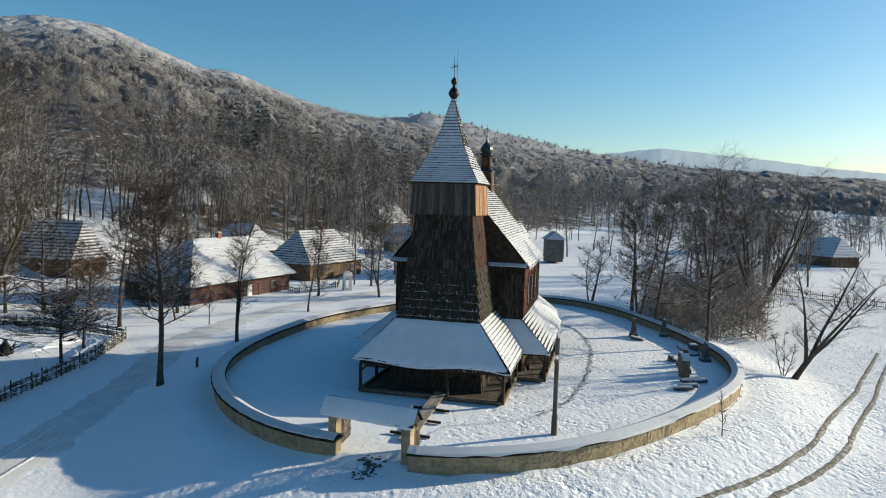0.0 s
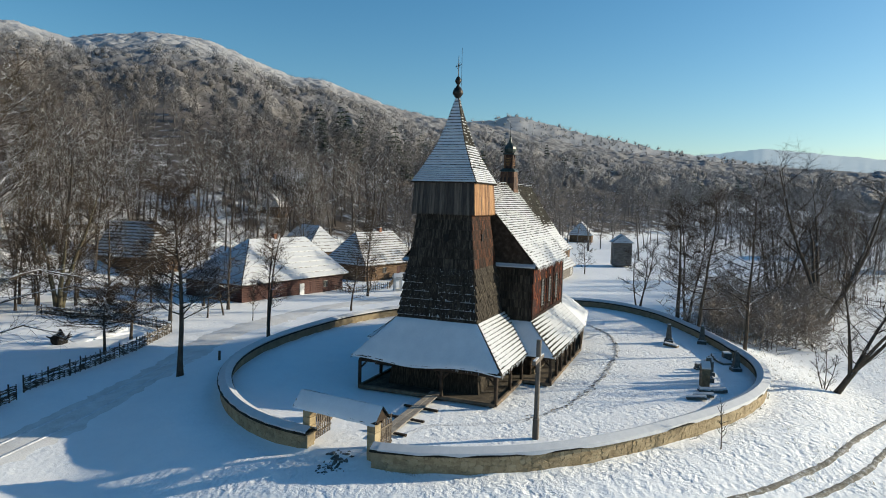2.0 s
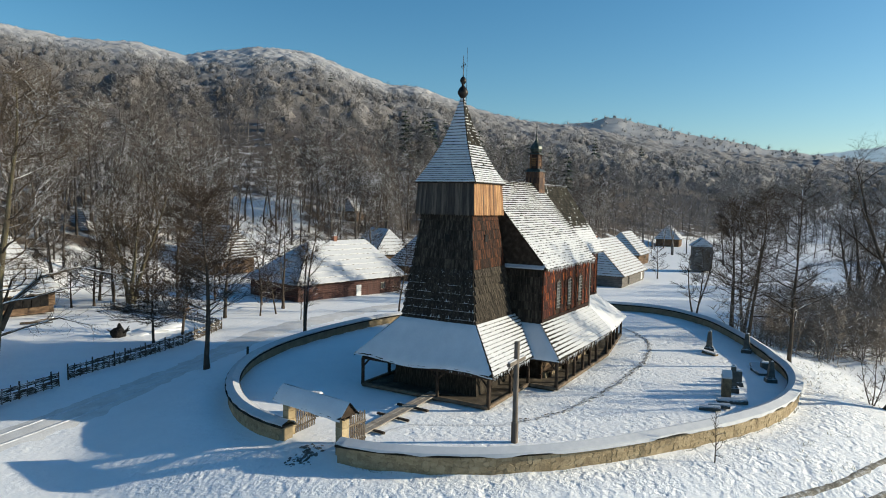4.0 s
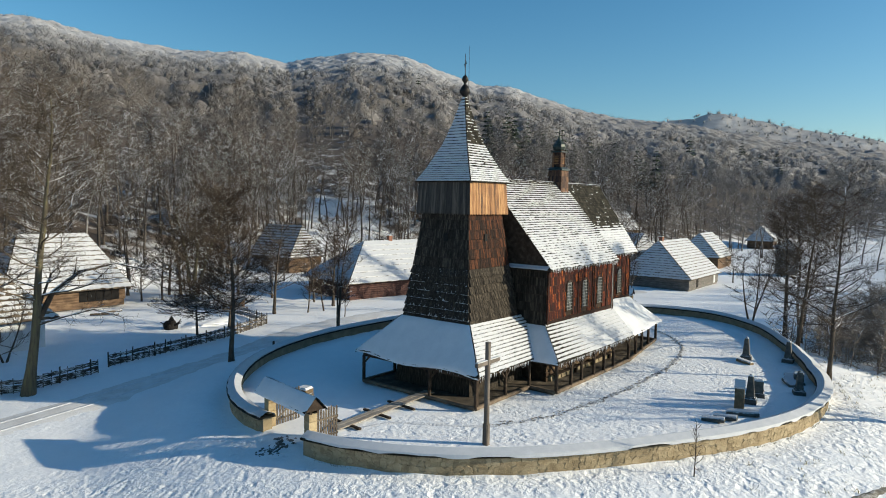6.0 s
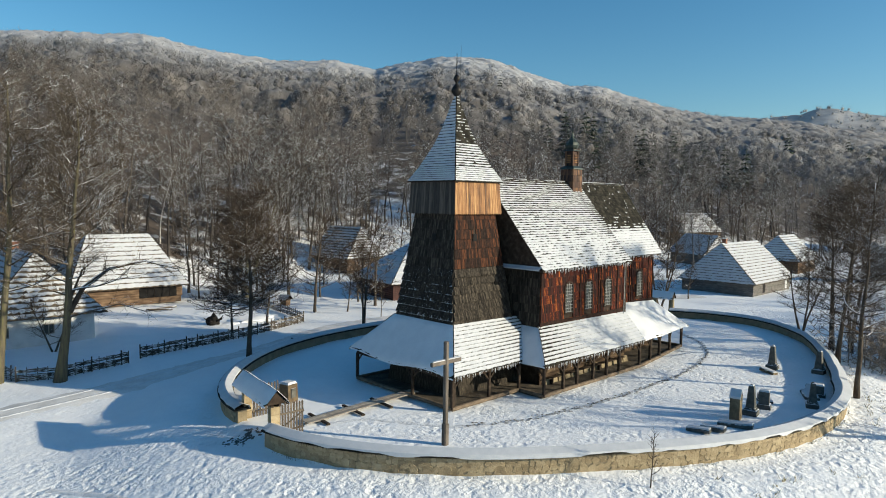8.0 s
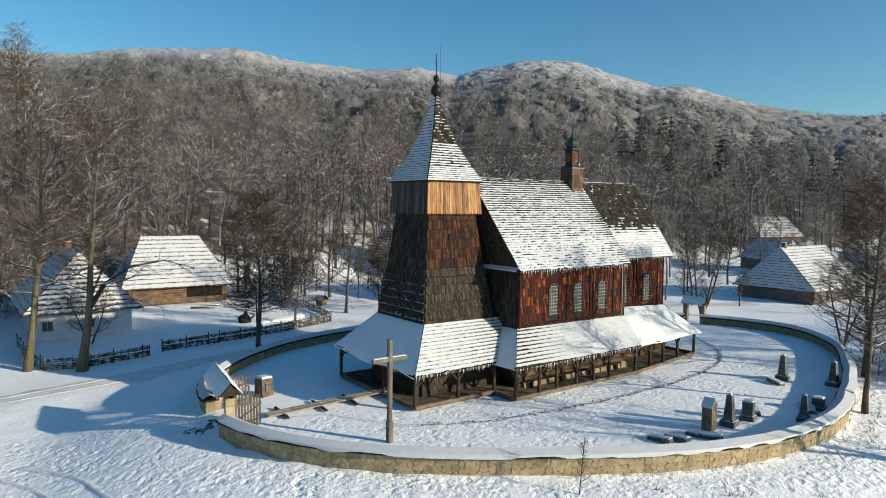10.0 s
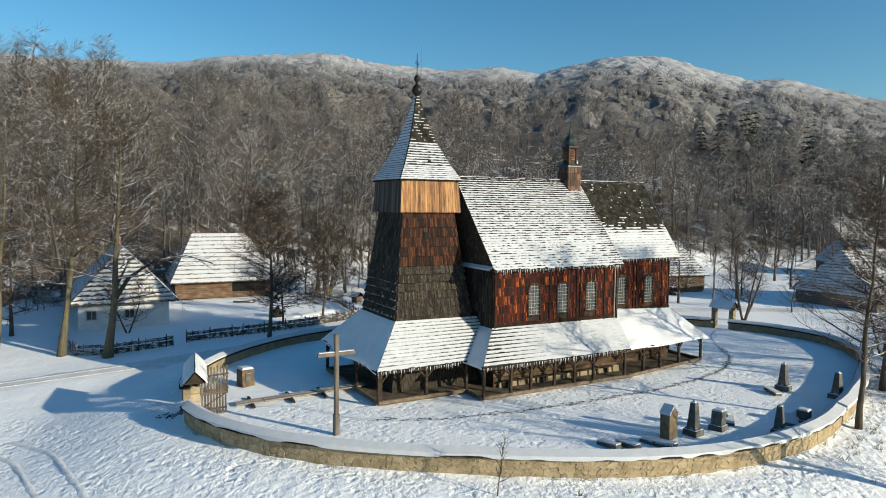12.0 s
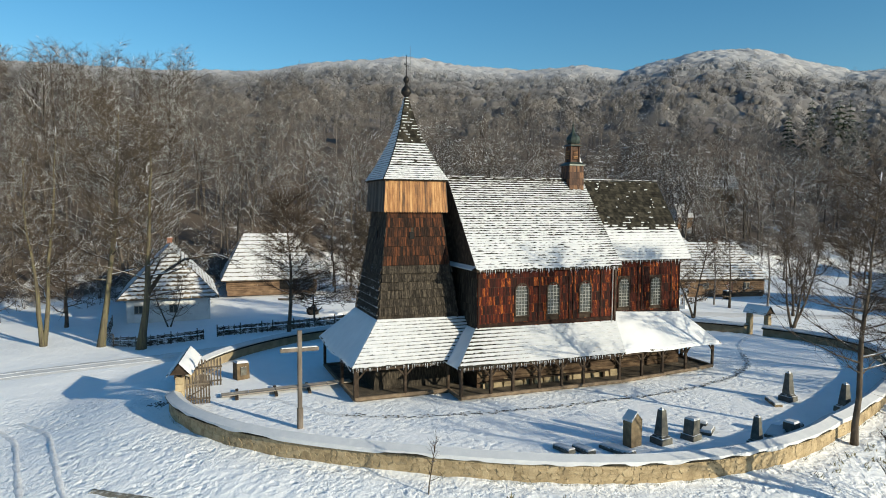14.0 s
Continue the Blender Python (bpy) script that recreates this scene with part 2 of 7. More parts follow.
def ground_material():
    """Snow, trodden rough in places; leaf litter under the woods by the sheet's own 'woods' amount."""
    m = material("snow_ground", [(0.82, 0.84, 0.87), (0.90, 0.905, 0.92)], 0.55, fine=3.2, rough=0.75, bump=0.0)
    N, link = m.node_tree.nodes, m.node_tree.links.new
    b = N["Principled BSDF"]
    snow_col = b.inputs["Base Color"].links[0].from_socket
    at, no, tc = N.new("ShaderNodeAttribute"), N.new("ShaderNodeTexNoise"), N.new("ShaderNodeTexCoord")
    at.attribute_name = "woods"
    no.inputs["Scale"].default_value, no.inputs["Detail"].default_value = 0.25, 8
    link(tc.outputs["Object"], no.inputs["Vector"])
    ad, mr = N.new("ShaderNodeMath"), N.new("ShaderNodeMapRange")
    ad.operation = "MULTIPLY"
    link(at.outputs["Fac"], ad.inputs[0]), link(no.outputs[0], ad.inputs[1])
    mr.inputs["From Min"].default_value, mr.inputs["From Max"].default_value = 0.31, 0.52
    link(ad.outputs[0], mr.inputs["Value"])
    cm = N.new("ShaderNodeMix")
    cm.data_type = "RGBA"
    link(mr.outputs[0], cm.inputs[0]), link(snow_col, cm.inputs[6])
    cm.inputs[7].default_value = (0.085, 0.065, 0.05, 1)
    sep, fr, hm = N.new("ShaderNodeSeparateXYZ"), N.new("ShaderNodeMix"), N.new("ShaderNodeMapRange")
    link(tc.outputs["Object"], sep.inputs[0]), link(sep.outputs[2], hm.inputs["Value"])
    hm.inputs["From Min"].default_value, hm.inputs["From Max"].default_value = 40, 150
    fr.data_type = "RGBA"
    fr.inputs[7].default_value = (0.46, 0.46, 0.48, 1)
    link(hm.outputs[0], fr.inputs[0]), link(cm.outputs[2], fr.inputs[6])
    link(fr.outputs[2], b.inputs["Base Color"])
    ra, b1, b2, b3 = N.new("ShaderNodeAttribute"), N.new("ShaderNodeTexNoise"), N.new("ShaderNodeTexNoise"), N.new("ShaderNodeMath")
    ra.attribute_name = "trampled"
    b1.inputs["Scale"].default_value, b1.inputs["Detail"].default_value, b1.inputs["Roughness"].default_value = 3.0, 6, 0.56
    b2.inputs["Scale"].default_value, b2.inputs["Detail"].default_value = 0.35, 2
    link(tc.outputs["Object"], b1.inputs["Vector"]), link(tc.outputs["Object"], b2.inputs["Vector"])
    st = N.new("ShaderNodeMapRange")
    st.inputs["From Min"].default_value, st.inputs["From Max"].default_value = 0.38, 0.62
    link(b2.outputs[0], st.inputs["Value"])
    b3.operation = "MULTIPLY_ADD"
    b3.inputs[2].default_value = 0.085
    link(ra.outputs["Fac"], b3.inputs[0])
    mm = N.new("ShaderNodeMath")
    mm.operation = "MULTIPLY_ADD"
    mm.inputs[1].default_value, mm.inputs[2].default_value = 0.6, 0.4
    link(st.outputs[0], mm.inputs[0]), link(mm.outputs[0], b3.inputs[1])
    pit, pr, hs = N.new("ShaderNodeTexVoronoi"), N.new("ShaderNodeMapRange"), N.new("ShaderNodeMath")
    pit.inputs["Scale"].default_value = 2.2
    warp, wm = N.new("ShaderNodeTexNoise"), N.new("ShaderNodeMix")
    warp.inputs["Scale"].default_value, warp.inputs["Detail"].default_value = 2.4, 3
    wm.data_type = "VECTOR"
    wm.inputs[0].default_value = 0.35
    link(tc.outputs["Object"], warp.inputs["Vector"]), link(tc.outputs["Object"], wm.inputs[4]), link(warp.outputs["Color"], wm.inputs[5])
    link(wm.outputs[1], pit.inputs["Vector"]), link(pit.outputs["Distance"], pr.inputs["Value"])
    pr.inputs["From Min"].default_value, pr.inputs["From Max"].default_value = 0.10, 0.42
    hs.operation = "MULTIPLY_ADD"
    hs.inputs[1].default_value = 0.42
    link(pr.outputs[0], hs.inputs[0]), link(b1.outputs[0], hs.inputs[2])
    bp = N.new("ShaderNodeBump")
    bp.inputs["Distance"].default_value = 0.25
    link(b3.outputs[0], bp.inputs["Strength"]), link(hs.outputs[0], bp.inputs["Height"]), link(bp.outputs[0], b.inputs["Normal"])
    return m


GROUND = ground_material()


def frosted(name, colors, lie=0.80, rime=(0.62, 0.625, 0.645), low=94, high=160):
    """Forest twigs; rime grows with the height above the valley; a paleness towards +x paints in haze."""
    m = material(name, colors, 0.09, fine=0.6, rough=0.95, bump=0, vary="island", spread=0.15, snow=lie, snow_scale=0.35)
    N, link = m.node_tree.nodes, m.node_tree.links.new
    b = N["Principled BSDF"]
    col = b.inputs["Base Color"].links[0].from_socket
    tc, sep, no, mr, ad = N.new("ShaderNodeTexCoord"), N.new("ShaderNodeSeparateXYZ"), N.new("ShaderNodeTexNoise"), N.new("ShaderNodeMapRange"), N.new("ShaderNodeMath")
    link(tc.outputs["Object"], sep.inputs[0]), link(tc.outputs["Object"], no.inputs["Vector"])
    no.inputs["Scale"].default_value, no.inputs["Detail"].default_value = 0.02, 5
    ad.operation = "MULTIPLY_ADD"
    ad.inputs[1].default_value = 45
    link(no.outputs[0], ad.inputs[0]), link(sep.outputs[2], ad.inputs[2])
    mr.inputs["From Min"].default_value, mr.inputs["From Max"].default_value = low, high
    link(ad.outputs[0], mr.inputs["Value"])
    # up to 0.30 of the rime colour towards +x, painted in as valley haze
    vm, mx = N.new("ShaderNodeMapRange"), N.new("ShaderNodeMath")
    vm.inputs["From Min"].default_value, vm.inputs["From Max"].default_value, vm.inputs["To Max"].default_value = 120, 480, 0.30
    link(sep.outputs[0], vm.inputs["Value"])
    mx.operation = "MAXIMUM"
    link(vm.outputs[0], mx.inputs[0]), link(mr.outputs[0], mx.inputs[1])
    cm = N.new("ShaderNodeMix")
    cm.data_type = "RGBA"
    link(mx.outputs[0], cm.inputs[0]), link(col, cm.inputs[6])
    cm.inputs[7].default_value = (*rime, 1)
    link(cm.outputs[2], b.inputs["Base Color"])
    return m


# twigs get paler and greyer farther out: haze put into the base colour
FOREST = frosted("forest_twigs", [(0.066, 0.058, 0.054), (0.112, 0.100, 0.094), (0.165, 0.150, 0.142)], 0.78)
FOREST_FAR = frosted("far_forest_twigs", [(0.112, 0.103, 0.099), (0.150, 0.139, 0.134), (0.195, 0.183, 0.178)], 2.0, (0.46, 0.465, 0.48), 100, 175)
# smooth canopy sheet: shade between the twigs is darkened into twig and rime colours
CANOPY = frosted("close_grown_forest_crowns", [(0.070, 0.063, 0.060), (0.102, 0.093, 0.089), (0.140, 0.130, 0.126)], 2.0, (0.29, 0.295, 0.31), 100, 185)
for _m, _size in ((FOREST_FAR, 3.0), (CANOPY, 4.0)):
    _b = _m.node_tree.nodes["Principled BSDF"].inputs
    _b["Subsurface Weight"].default_value, _b["Subsurface Scale"].default_value = 0.8, _size
    _b["Subsurface Radius"].default_value = (1.0, 1.0, 1.0)
FOREST_NEAR = material("forest_edge_twigs", [(0.032, 0.027, 0.023), (0.068, 0.057, 0.049), (0.112, 0.096, 0.083)], 0.3, fine=3, rough=0.95, bump=0, vary="island", spread=0.3, snow=0.58, snow_scale=0.8)


# ---- mesh helpers ----
class Geo:
    """Vertices and faces gathered for one mesh."""

    def __init__(self):
        self.v, self.f = [], []

    def face(self, *pts):
        k = len(self.v)
        self.v += [tuple(p) for p in pts]
        self.f.append(tuple(range(k, k + len(pts))))

    def add(self, pts, faces):
        k = len(self.v)
        self.v += [tuple(p) for p in pts]
        self.f += [tuple(i + k for i in f) for f in faces]

    def hexa(self, low, high):
        """A solid between four low and four high corners, both counter-clockwise from above."""
        self.add([*low, *high], [(3, 2, 1, 0), (4, 5, 6, 7), (0, 1, 5, 4), (1, 2, 6, 5), (2, 3, 7, 6), (3, 0, 4, 7)])

    def box(self, x0, y0, z0, x1, y1, z1):
        self.hexa([(x0, y0, z0), (x1, y0, z0), (x1, y1, z0), (x0, y1, z0)], [(x0, y0, z1), (x1, y0, z1), (x1, y1, z1), (x0, y1, z1)])

    def beam(self, a, b, w, h, up=(0, 0, 1)):
        """A bar of width w and height h from a to b, with chamfered long edges."""
        a, b = Vector(a), Vector(b)
        d = (b - a).normalized()
        s = d.cross(Vector(up))
        s = s.normalized() if s.length > 1e-4 else Vector((1, 0, 0))
        u = s.cross(d)
        c = 0.18 * min(w, h)
        ring = [(-w / 2 + c, -h / 2), (w / 2 - c, -h / 2), (w / 2, -h / 2 + c), (w / 2, h / 2 - c), (w / 2 - c, h / 2), (-w / 2 + c, h / 2), (-w / 2, h / 2 - c), (-w / 2, -h / 2 + c)]
        pts = [p + s * x + u * y for p in (a, b) for x, y in ring]
        self.add(pts, [tuple(range(7, -1, -1)), tuple(range(8, 16))] + [(i, (i + 1) % 8, 8 + (i + 1) % 8, 8 + i) for i in range(8)])

    def tube(self, pts, radii, sides=5, cap=True):
        pts = [Vector(p) for p in pts]
        k = len(self.v)
        for i, p in enumerate(pts):
            d = (pts[min(i + 1, len(pts) - 1)] - pts[max(i - 1, 0)]).normalized()
            s = d.cross(Vector((0.31, 0.17, 0.93)) if abs(d.z) < 0.9 else Vector((1, 0.1, 0))).normalized()
            u = d.cross(s)
            for j in range(sides):
                a = 2 * math.pi * j / sides
                self.v.append(tuple(p + (s * math.cos(a) + u * math.sin(a)) * radii[i]))
        for i in range(len(pts) - 1):
            for j in range(sides):
                a, b = k + i * sides + j, k + i * sides + (j + 1) % sides
                self.f.append((a, b, b + sides, a + sides))
        if cap:
            self.f.append(tuple(k + (len(pts) - 1) * sides + j for j in range(sides)))
            self.f.append(tuple(k + j for j in range(sides - 1, -1, -1)))

    def spike(self, a, b, r):
        """A three-sided tapering twig."""
        a, b = Vector(a), Vector(b)
        d = (b - a).normalized()
        s = d.cross(Vector((0.3, 0.2, 0.9))).normalized()
        u = d.cross(s)
        self.add([a + s * r, a - s * r * 0.5 + u * r * 0.87, a - s * r * 0.5 - u * r * 0.87, b], [(0, 1, 3), (1, 2, 3), (2, 0, 3)])

    def sliver(self, a, b, r):
        """The finest twig, a single tapering blade."""
        a, b = Vector(a), Vector(b)
        s = (b - a).cross(Vector((0.3, 0.9, 0.25)))
        s = s * (r / max(s.length, 1e-6))
        self.add([a - s, a + s, b], [(0, 1, 2)])

    def lathe(self, profile, centre=(0, 0), sides=16):
        k = len(self.v)
        for r, z in profile:
            for j in range(sides):
                a = 2 * math.pi * j / sides
                self.v.append((centre[0] + r * math.cos(a), centre[1] + r * math.sin(a), z))
        for i in range(len(profile) - 1):
            for j in range(sides):
                a, b = k + i * sides + j, k + i * sides + (j + 1) % sides
                self.f.append((a, b, b + sides, a + sides))
        self.f.append(tuple(k + (len(profile) - 1) * sides + j for j in range(sides)))
        self.f.append(tuple(k + j for j in range(sides - 1, -1, -1)))

    def data(self, name, mat, smooth=False):
        me = bpy.data.meshes.new(name)
        me.from_pydata(self.v, [], self.f)
        me.materials.append(mat)
        if smooth:
            me.polygons.foreach_set("use_smooth", [True] * len(me.polygons))
        me.update()
        return me


def part(name, geo, mat, parent=None, label="", kind="", smooth=False):
    ob = new(name, geo.data(name, mat, smooth))
    ob.parent = parent
    return tagged(ob, label, kind=kind)


def thing(name, label, category, x=0.0, y=0.0, z=0.0, rz=0.0, group="", kind=""):
    ob = new(name)
    ob.empty_display_size = 0.3
    ob.matrix_world = pose(x, y, z, 0, 0, rz)
    return tagged(ob, label, category, group, kind)


def smooth01(a, b, x):
    t = np.clip((x - a) / (b - a), 0, 1)
    return t * t * (3 - 2 * t)


def mixv(a, b, t):
    return Vector(a) * (1 - t) + Vector(b) * t


# ---- the lie of the land ----
RC = (11.0, -2.0)


BULGE_TH = [0.0, 0.06, 0.12, 0.17, 0.32, 5.12, 5.35, 5.5, 5.62, 5.75, 5.87, 6.06, 6.14, 6.22, 6.2832]
BULGE_R = [2.1, 1.6, 1.0, 0.6, 0.0, 0.0, 0.8, 1.6, 2.1, 2.8, 3.4, 3.6, 3.4, 2.8, 2.1]


def ring_radius(th):
    """Plan of the oval churchyard wall, its outer face."""
    return (22.846 - 0.474 * np.cos(th) + 0.965 * np.sin(th) + 3.483 * np.cos(2 * th) - 0.201 * np.sin(2 * th)
            + 0.468 * np.cos(3 * th) + 0.941 * np.sin(3 * th) + 0.898 * np.cos(4 * th) + 0.123 * np.sin(4 * th)
            + 0.219 * np.cos(5 * th) + 0.102 * np.sin(5 * th) + 0.206 * np.cos(6 * th) + 0.121 * np.sin(6 * th)
            + np.interp(np.mod(th, 2 * np.pi), BULGE_TH, BULGE_R))


AZ = [-180, -120, -60, -30, -12, 0, 7, 11.7, 16.7, 19.5, 24, 30, 34, 38, 40, 43, 46, 48, 50, 52, 54, 57, 60, 62.4, 64.7, 67, 70, 73, 77, 80, 83, 86, 90, 94, 100, 110, 130, 180]
EL = [1.0, 1.0, 5.5, 9, 10.2, 10.6, 11.0, 11.9, 12.3, 12.6, 11.9, 11.4, 11.7, 11.1, 11.6, 12.2, 12.25, 11.95, 11.4, 10.6, 9.95, 9.7, 8.75, 7.95, 7.4, 7.0, 6.7, 6.2, 5.4, 4.9, 4.4, 4.0, 3.6, 3.3, 2.9, 2.2, 1.6, 1.0]
FOOT_AZ, FOOT_D = [-180, -40, -12, 5, 12, 20, 32, 45, 55, 66, 90, 180], [400, 120, 84, 91, 95, 110, 127, 144, 158, 195, 330, 400]
VIEW = (-30.0, -28.0)
CREST = 950.0


def hill_part(x, y):
    az = np.degrees(np.arctan2(x - VIEW[0], y - VIEW[1]))
    d = np.hypot(x - VIEW[0], y - VIEW[1])
    foot = np.interp(az, FOOT_AZ, FOOT_D)
    crest = 13 + CREST * np.tan(np.radians(np.interp(az, AZ, EL))) - 7
    t = (d - foot) / (CREST - foot)
    up = np.where(t < 0, 0, np.where(t < 1, np.clip(t, 0, 1) ** 0.92, 1 - 0.35 * smooth01(1, 3, t)))
    return (crest + 1.7) * up, t


def land(x, y):
    x, y = np.asarray(x, float), np.asarray(y, float)
    s = np.hypot(x - RC[0], y - RC[1]) - ring_radius(np.arctan2(y - RC[1], x - RC[0]))
    z = -0.35 * smooth01(-0.6, 0.2, s) - 1.35 * smooth01(0.5, 9.5, s)
    up, t = hill_part(x, y)
    lumps = 0.10 * np.sin(x * 0.31 + 1.3 * np.sin(y * 0.17)) * np.sin(y * 0.27 + 0.8) * smooth01(2, 10, s)
    return z + up + lumps


def land_z(x, y):
    return float(land(x, y))


def az_of(V):
    return np.degrees(np.arctan2(V[:, 0] - VIEW[0], V[:, 1] - VIEW[1]))


def ground_sheet():
    rad = np.concatenate([np.arange(0, 60, 0.6), 60 * (4500 / 60) ** np.linspace(0, 1, 95)])
    na = 400
    th = np.linspace(0, 2 * np.pi, na, endpoint=False)
    R, T = np.meshgrid(rad[1:], th, indexing="ij")
    X, Y = 2 + R * np.cos(T), -2 + R * np.sin(T)
    Z = land(X, Y)
    s = np.hypot(X - RC[0], Y - RC[1]) - ring_radius(np.arctan2(Y - RC[1], X - RC[0]))
    rough = np.where(s < 0, 0.30, 0.75) * (R < 70)
    for amp, k, ph in ((0.030, 1.9, 0.3), (0.022, 3.1, 1.9), (0.016, 5.3, 4.0)):
        Z = Z + rough * amp * np.sin(X * k + 2.1 * np.sin(Y * k * 0.43 + ph)) * np.sin(Y * k * 1.13 + 1.7 * np.sin(X * k * 0.37 - ph))
    V = np.concatenate([[[2, -2, land_z(2, -2)]], np.stack([X, Y, Z], -1).reshape(-1, 3)])
    n = len(rad) - 1
    i, j = np.meshgrid(np.arange(n - 1), np.arange(na), indexing="ij")
    a, b = 1 + i * na + j, 1 + i * na + (j + 1) % na
    F = np.stack([a, a + na, b + na, b], -1).reshape(-1, 4).tolist() + [(0, 1 + q, 1 + (q + 1) % na) for q in range(na)]
    me = bpy.data.meshes.new("ground")
    me.from_pydata(V.tolist(), [], F)
    me.materials.append(GROUND)
    me.polygons.foreach_set("use_smooth", [True] * len(me.polygons))
    _, t = hill_part(V[:, 0], V[:, 1])
    woods = 0.96 * smooth01(-0.02, 0.03, t) + 0.2 * smooth01(0.03, 0.12, t) + 0.7 * smooth01(0.10, 0.3, t)
    az = az_of(V)
    woods = woods + 0.5 * smooth01(16, 8, az) * smooth01(-0.012, 0.008, t) + 0.22 * smooth01(46, 52, az) * smooth01(0.01, 0.04, t) + 0.25 * smooth01(30, 18, az) * smooth01(-0.01, 0.02, t)
    woods = woods * (1 - 0.5 * smooth01(37, 39, az_of(V)) * smooth01(45, 43, az_of(V)) * smooth01(0.07, 0.04, t))
    woods = woods * smooth01(-70, -50, az) * smooth01(96, 80, az)
    me.attributes.new("woods", "FLOAT", "POINT").data.foreach_set("value", woods.astype(np.float32))
    sx, sy = V[:, 0], V[:, 1]
    sr = np.hypot(sx - RC[0], sy - RC[1]) - ring_radius(np.arctan2(sy - RC[1], sx - RC[0]))
    tramp = np.where(sr < 0, 0.34 * smooth01(3, -6, sy), 0.07 + 0.60 * smooth01(12, 0, sy)) * smooth01(200, 60, np.hypot(sx, sy)) + 0.05
    me.attributes.new("trampled", "FLOAT", "POINT").data.foreach_set("value", tramp.astype(np.float32))
    ob = new("ground", me)
    tagged(ob, "snow-covered ground rising into wooded hills with leaf litter", "ground", kind="structure")


ground_sheet()


RIDGE_AZ = (60, 64, 66.2, 69.4, 71.7, 73.0, 74.2, 75.2, 77.2, 79.2, 81.3, 83.4, 85.6, 87.8, 90, 94, 100, 110, 130, 148)
RIDGE_EL = (6.0, 7.0, 7.15, 7.05, 7.25, 7.6, 7.62, 7.4, 6.9, 6.4, 5.95, 5.55, 5.0, 4.65, 4.35, 3.8, 3.0, 2.2, 1.6, 1.2)


def ridge_point(a, t, d0=1000.0, d1=1400.0, az=RIDGE_AZ, el=RIDGE_EL, less=9.0):
    """A place on a far ridge: a its bearing, t from its foot (0) to its crest (1)."""
    d = d0 + (d1 - d0) * t
    z = 13 + (d1 * math.tan(radians(float(np.interp(a, az, el)))) - less) * t ** 0.8 - 40 * (1 - t) ** 6
    return VIEW[0] + d * math.sin(radians(a)), VIEW[1] + d * math.cos(radians(a)), z


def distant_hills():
    """Far ridges down the valley, a plain backdrop: a wooded one, and pale ones behind it. Pale colour and emission
    paint in the haze.
    """
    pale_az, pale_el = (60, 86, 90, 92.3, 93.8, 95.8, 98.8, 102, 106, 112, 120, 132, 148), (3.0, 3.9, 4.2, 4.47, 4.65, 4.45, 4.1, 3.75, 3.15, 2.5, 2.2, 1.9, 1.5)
    for label, dist, cols, haze, glow in (("wooded frosted ridge far down the valley, tinted with haze", None, ((0.20, 0.19, 0.19), (0.30, 0.29, 0.29), (0.40, 0.40, 0.41)), (0.42, 0.52, 0.62), 0.06),
                                         ("hills painted pale with haze, closing the valley in the distance", (2600.0, 3200.0, pale_az, pale_el, 0.0), ((0.28, 0.30, 0.32), (0.31, 0.33, 0.35), (0.34, 0.36, 0.38)), (0.54, 0.66, 0.74), 0.34)):
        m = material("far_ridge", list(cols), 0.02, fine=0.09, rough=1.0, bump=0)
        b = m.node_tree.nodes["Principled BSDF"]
        # a faint bluish emission stands in for the hazy air before the ridges
        b.inputs["Emission Color"].default_value, b.inputs["Emission Strength"].default_value = (*haze, 1), glow
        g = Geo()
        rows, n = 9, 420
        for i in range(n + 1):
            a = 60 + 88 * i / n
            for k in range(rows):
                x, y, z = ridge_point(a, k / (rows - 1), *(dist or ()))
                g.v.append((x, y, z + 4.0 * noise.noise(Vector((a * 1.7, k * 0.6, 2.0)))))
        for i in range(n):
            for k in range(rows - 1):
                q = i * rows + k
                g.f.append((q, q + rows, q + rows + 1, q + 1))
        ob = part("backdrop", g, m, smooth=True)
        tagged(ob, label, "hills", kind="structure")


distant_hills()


def strip(name, line, width, mat, label, lift=0.03, edge=0.25, cat="road", kind="structure", step=0.8, crown=0.0):
    """A ribbon that follows the land along a line of plan points."""
    pts = [Vector((*p, 0)) for p in line]
    fine = []
    for i in range(len(pts) - 1):
        p0, p1, p2, p3 = pts[max(i - 1, 0)], pts[i], pts[i + 1], pts[min(i + 2, len(pts) - 1)]
        m = max(2, int((p2 - p1).length / step))
        for k in range(m):
            t = k / m
            fine.append(0.5 * ((2 * p1) + (p2 - p0) * t + (2 * p0 - 5 * p1 + 4 * p2 - p3) * t * t + (3 * p1 - p0 - 3 * p2 + p3) * t ** 3))
    fine.append(pts[-1])
    g = Geo()
    rng = random.Random(len(name) * 7 + int(width * 10))
    for i, p in enumerate(fine):
        d = (fine[min(i + 1, len(fine) - 1)] - fine[max(i - 1, 0)]).normalized()
        n = Vector((-d.y, d.x, 0))
        for k in range(5):
            u = (k - 2) / 2
            q = p + n * (u * width / 2 + (rng.uniform(-edge, edge) * width / 2 if k in (0, 4) else 0))
            g.v.append((q.x, q.y, land_z(q.x, q.y) + lift * (1 if k in (1, 2, 3) else -0.6) + (crown if k == 2 else 0)))
    for i in range(len(fine) - 1):
        for k in range(4):
            a = i * 5 + k
            g.f.append((a, a + 5, a + 6, a + 1))
    ob = part(name, g, mat, smooth=True)
    return tagged(ob, label, cat, kind=kind)


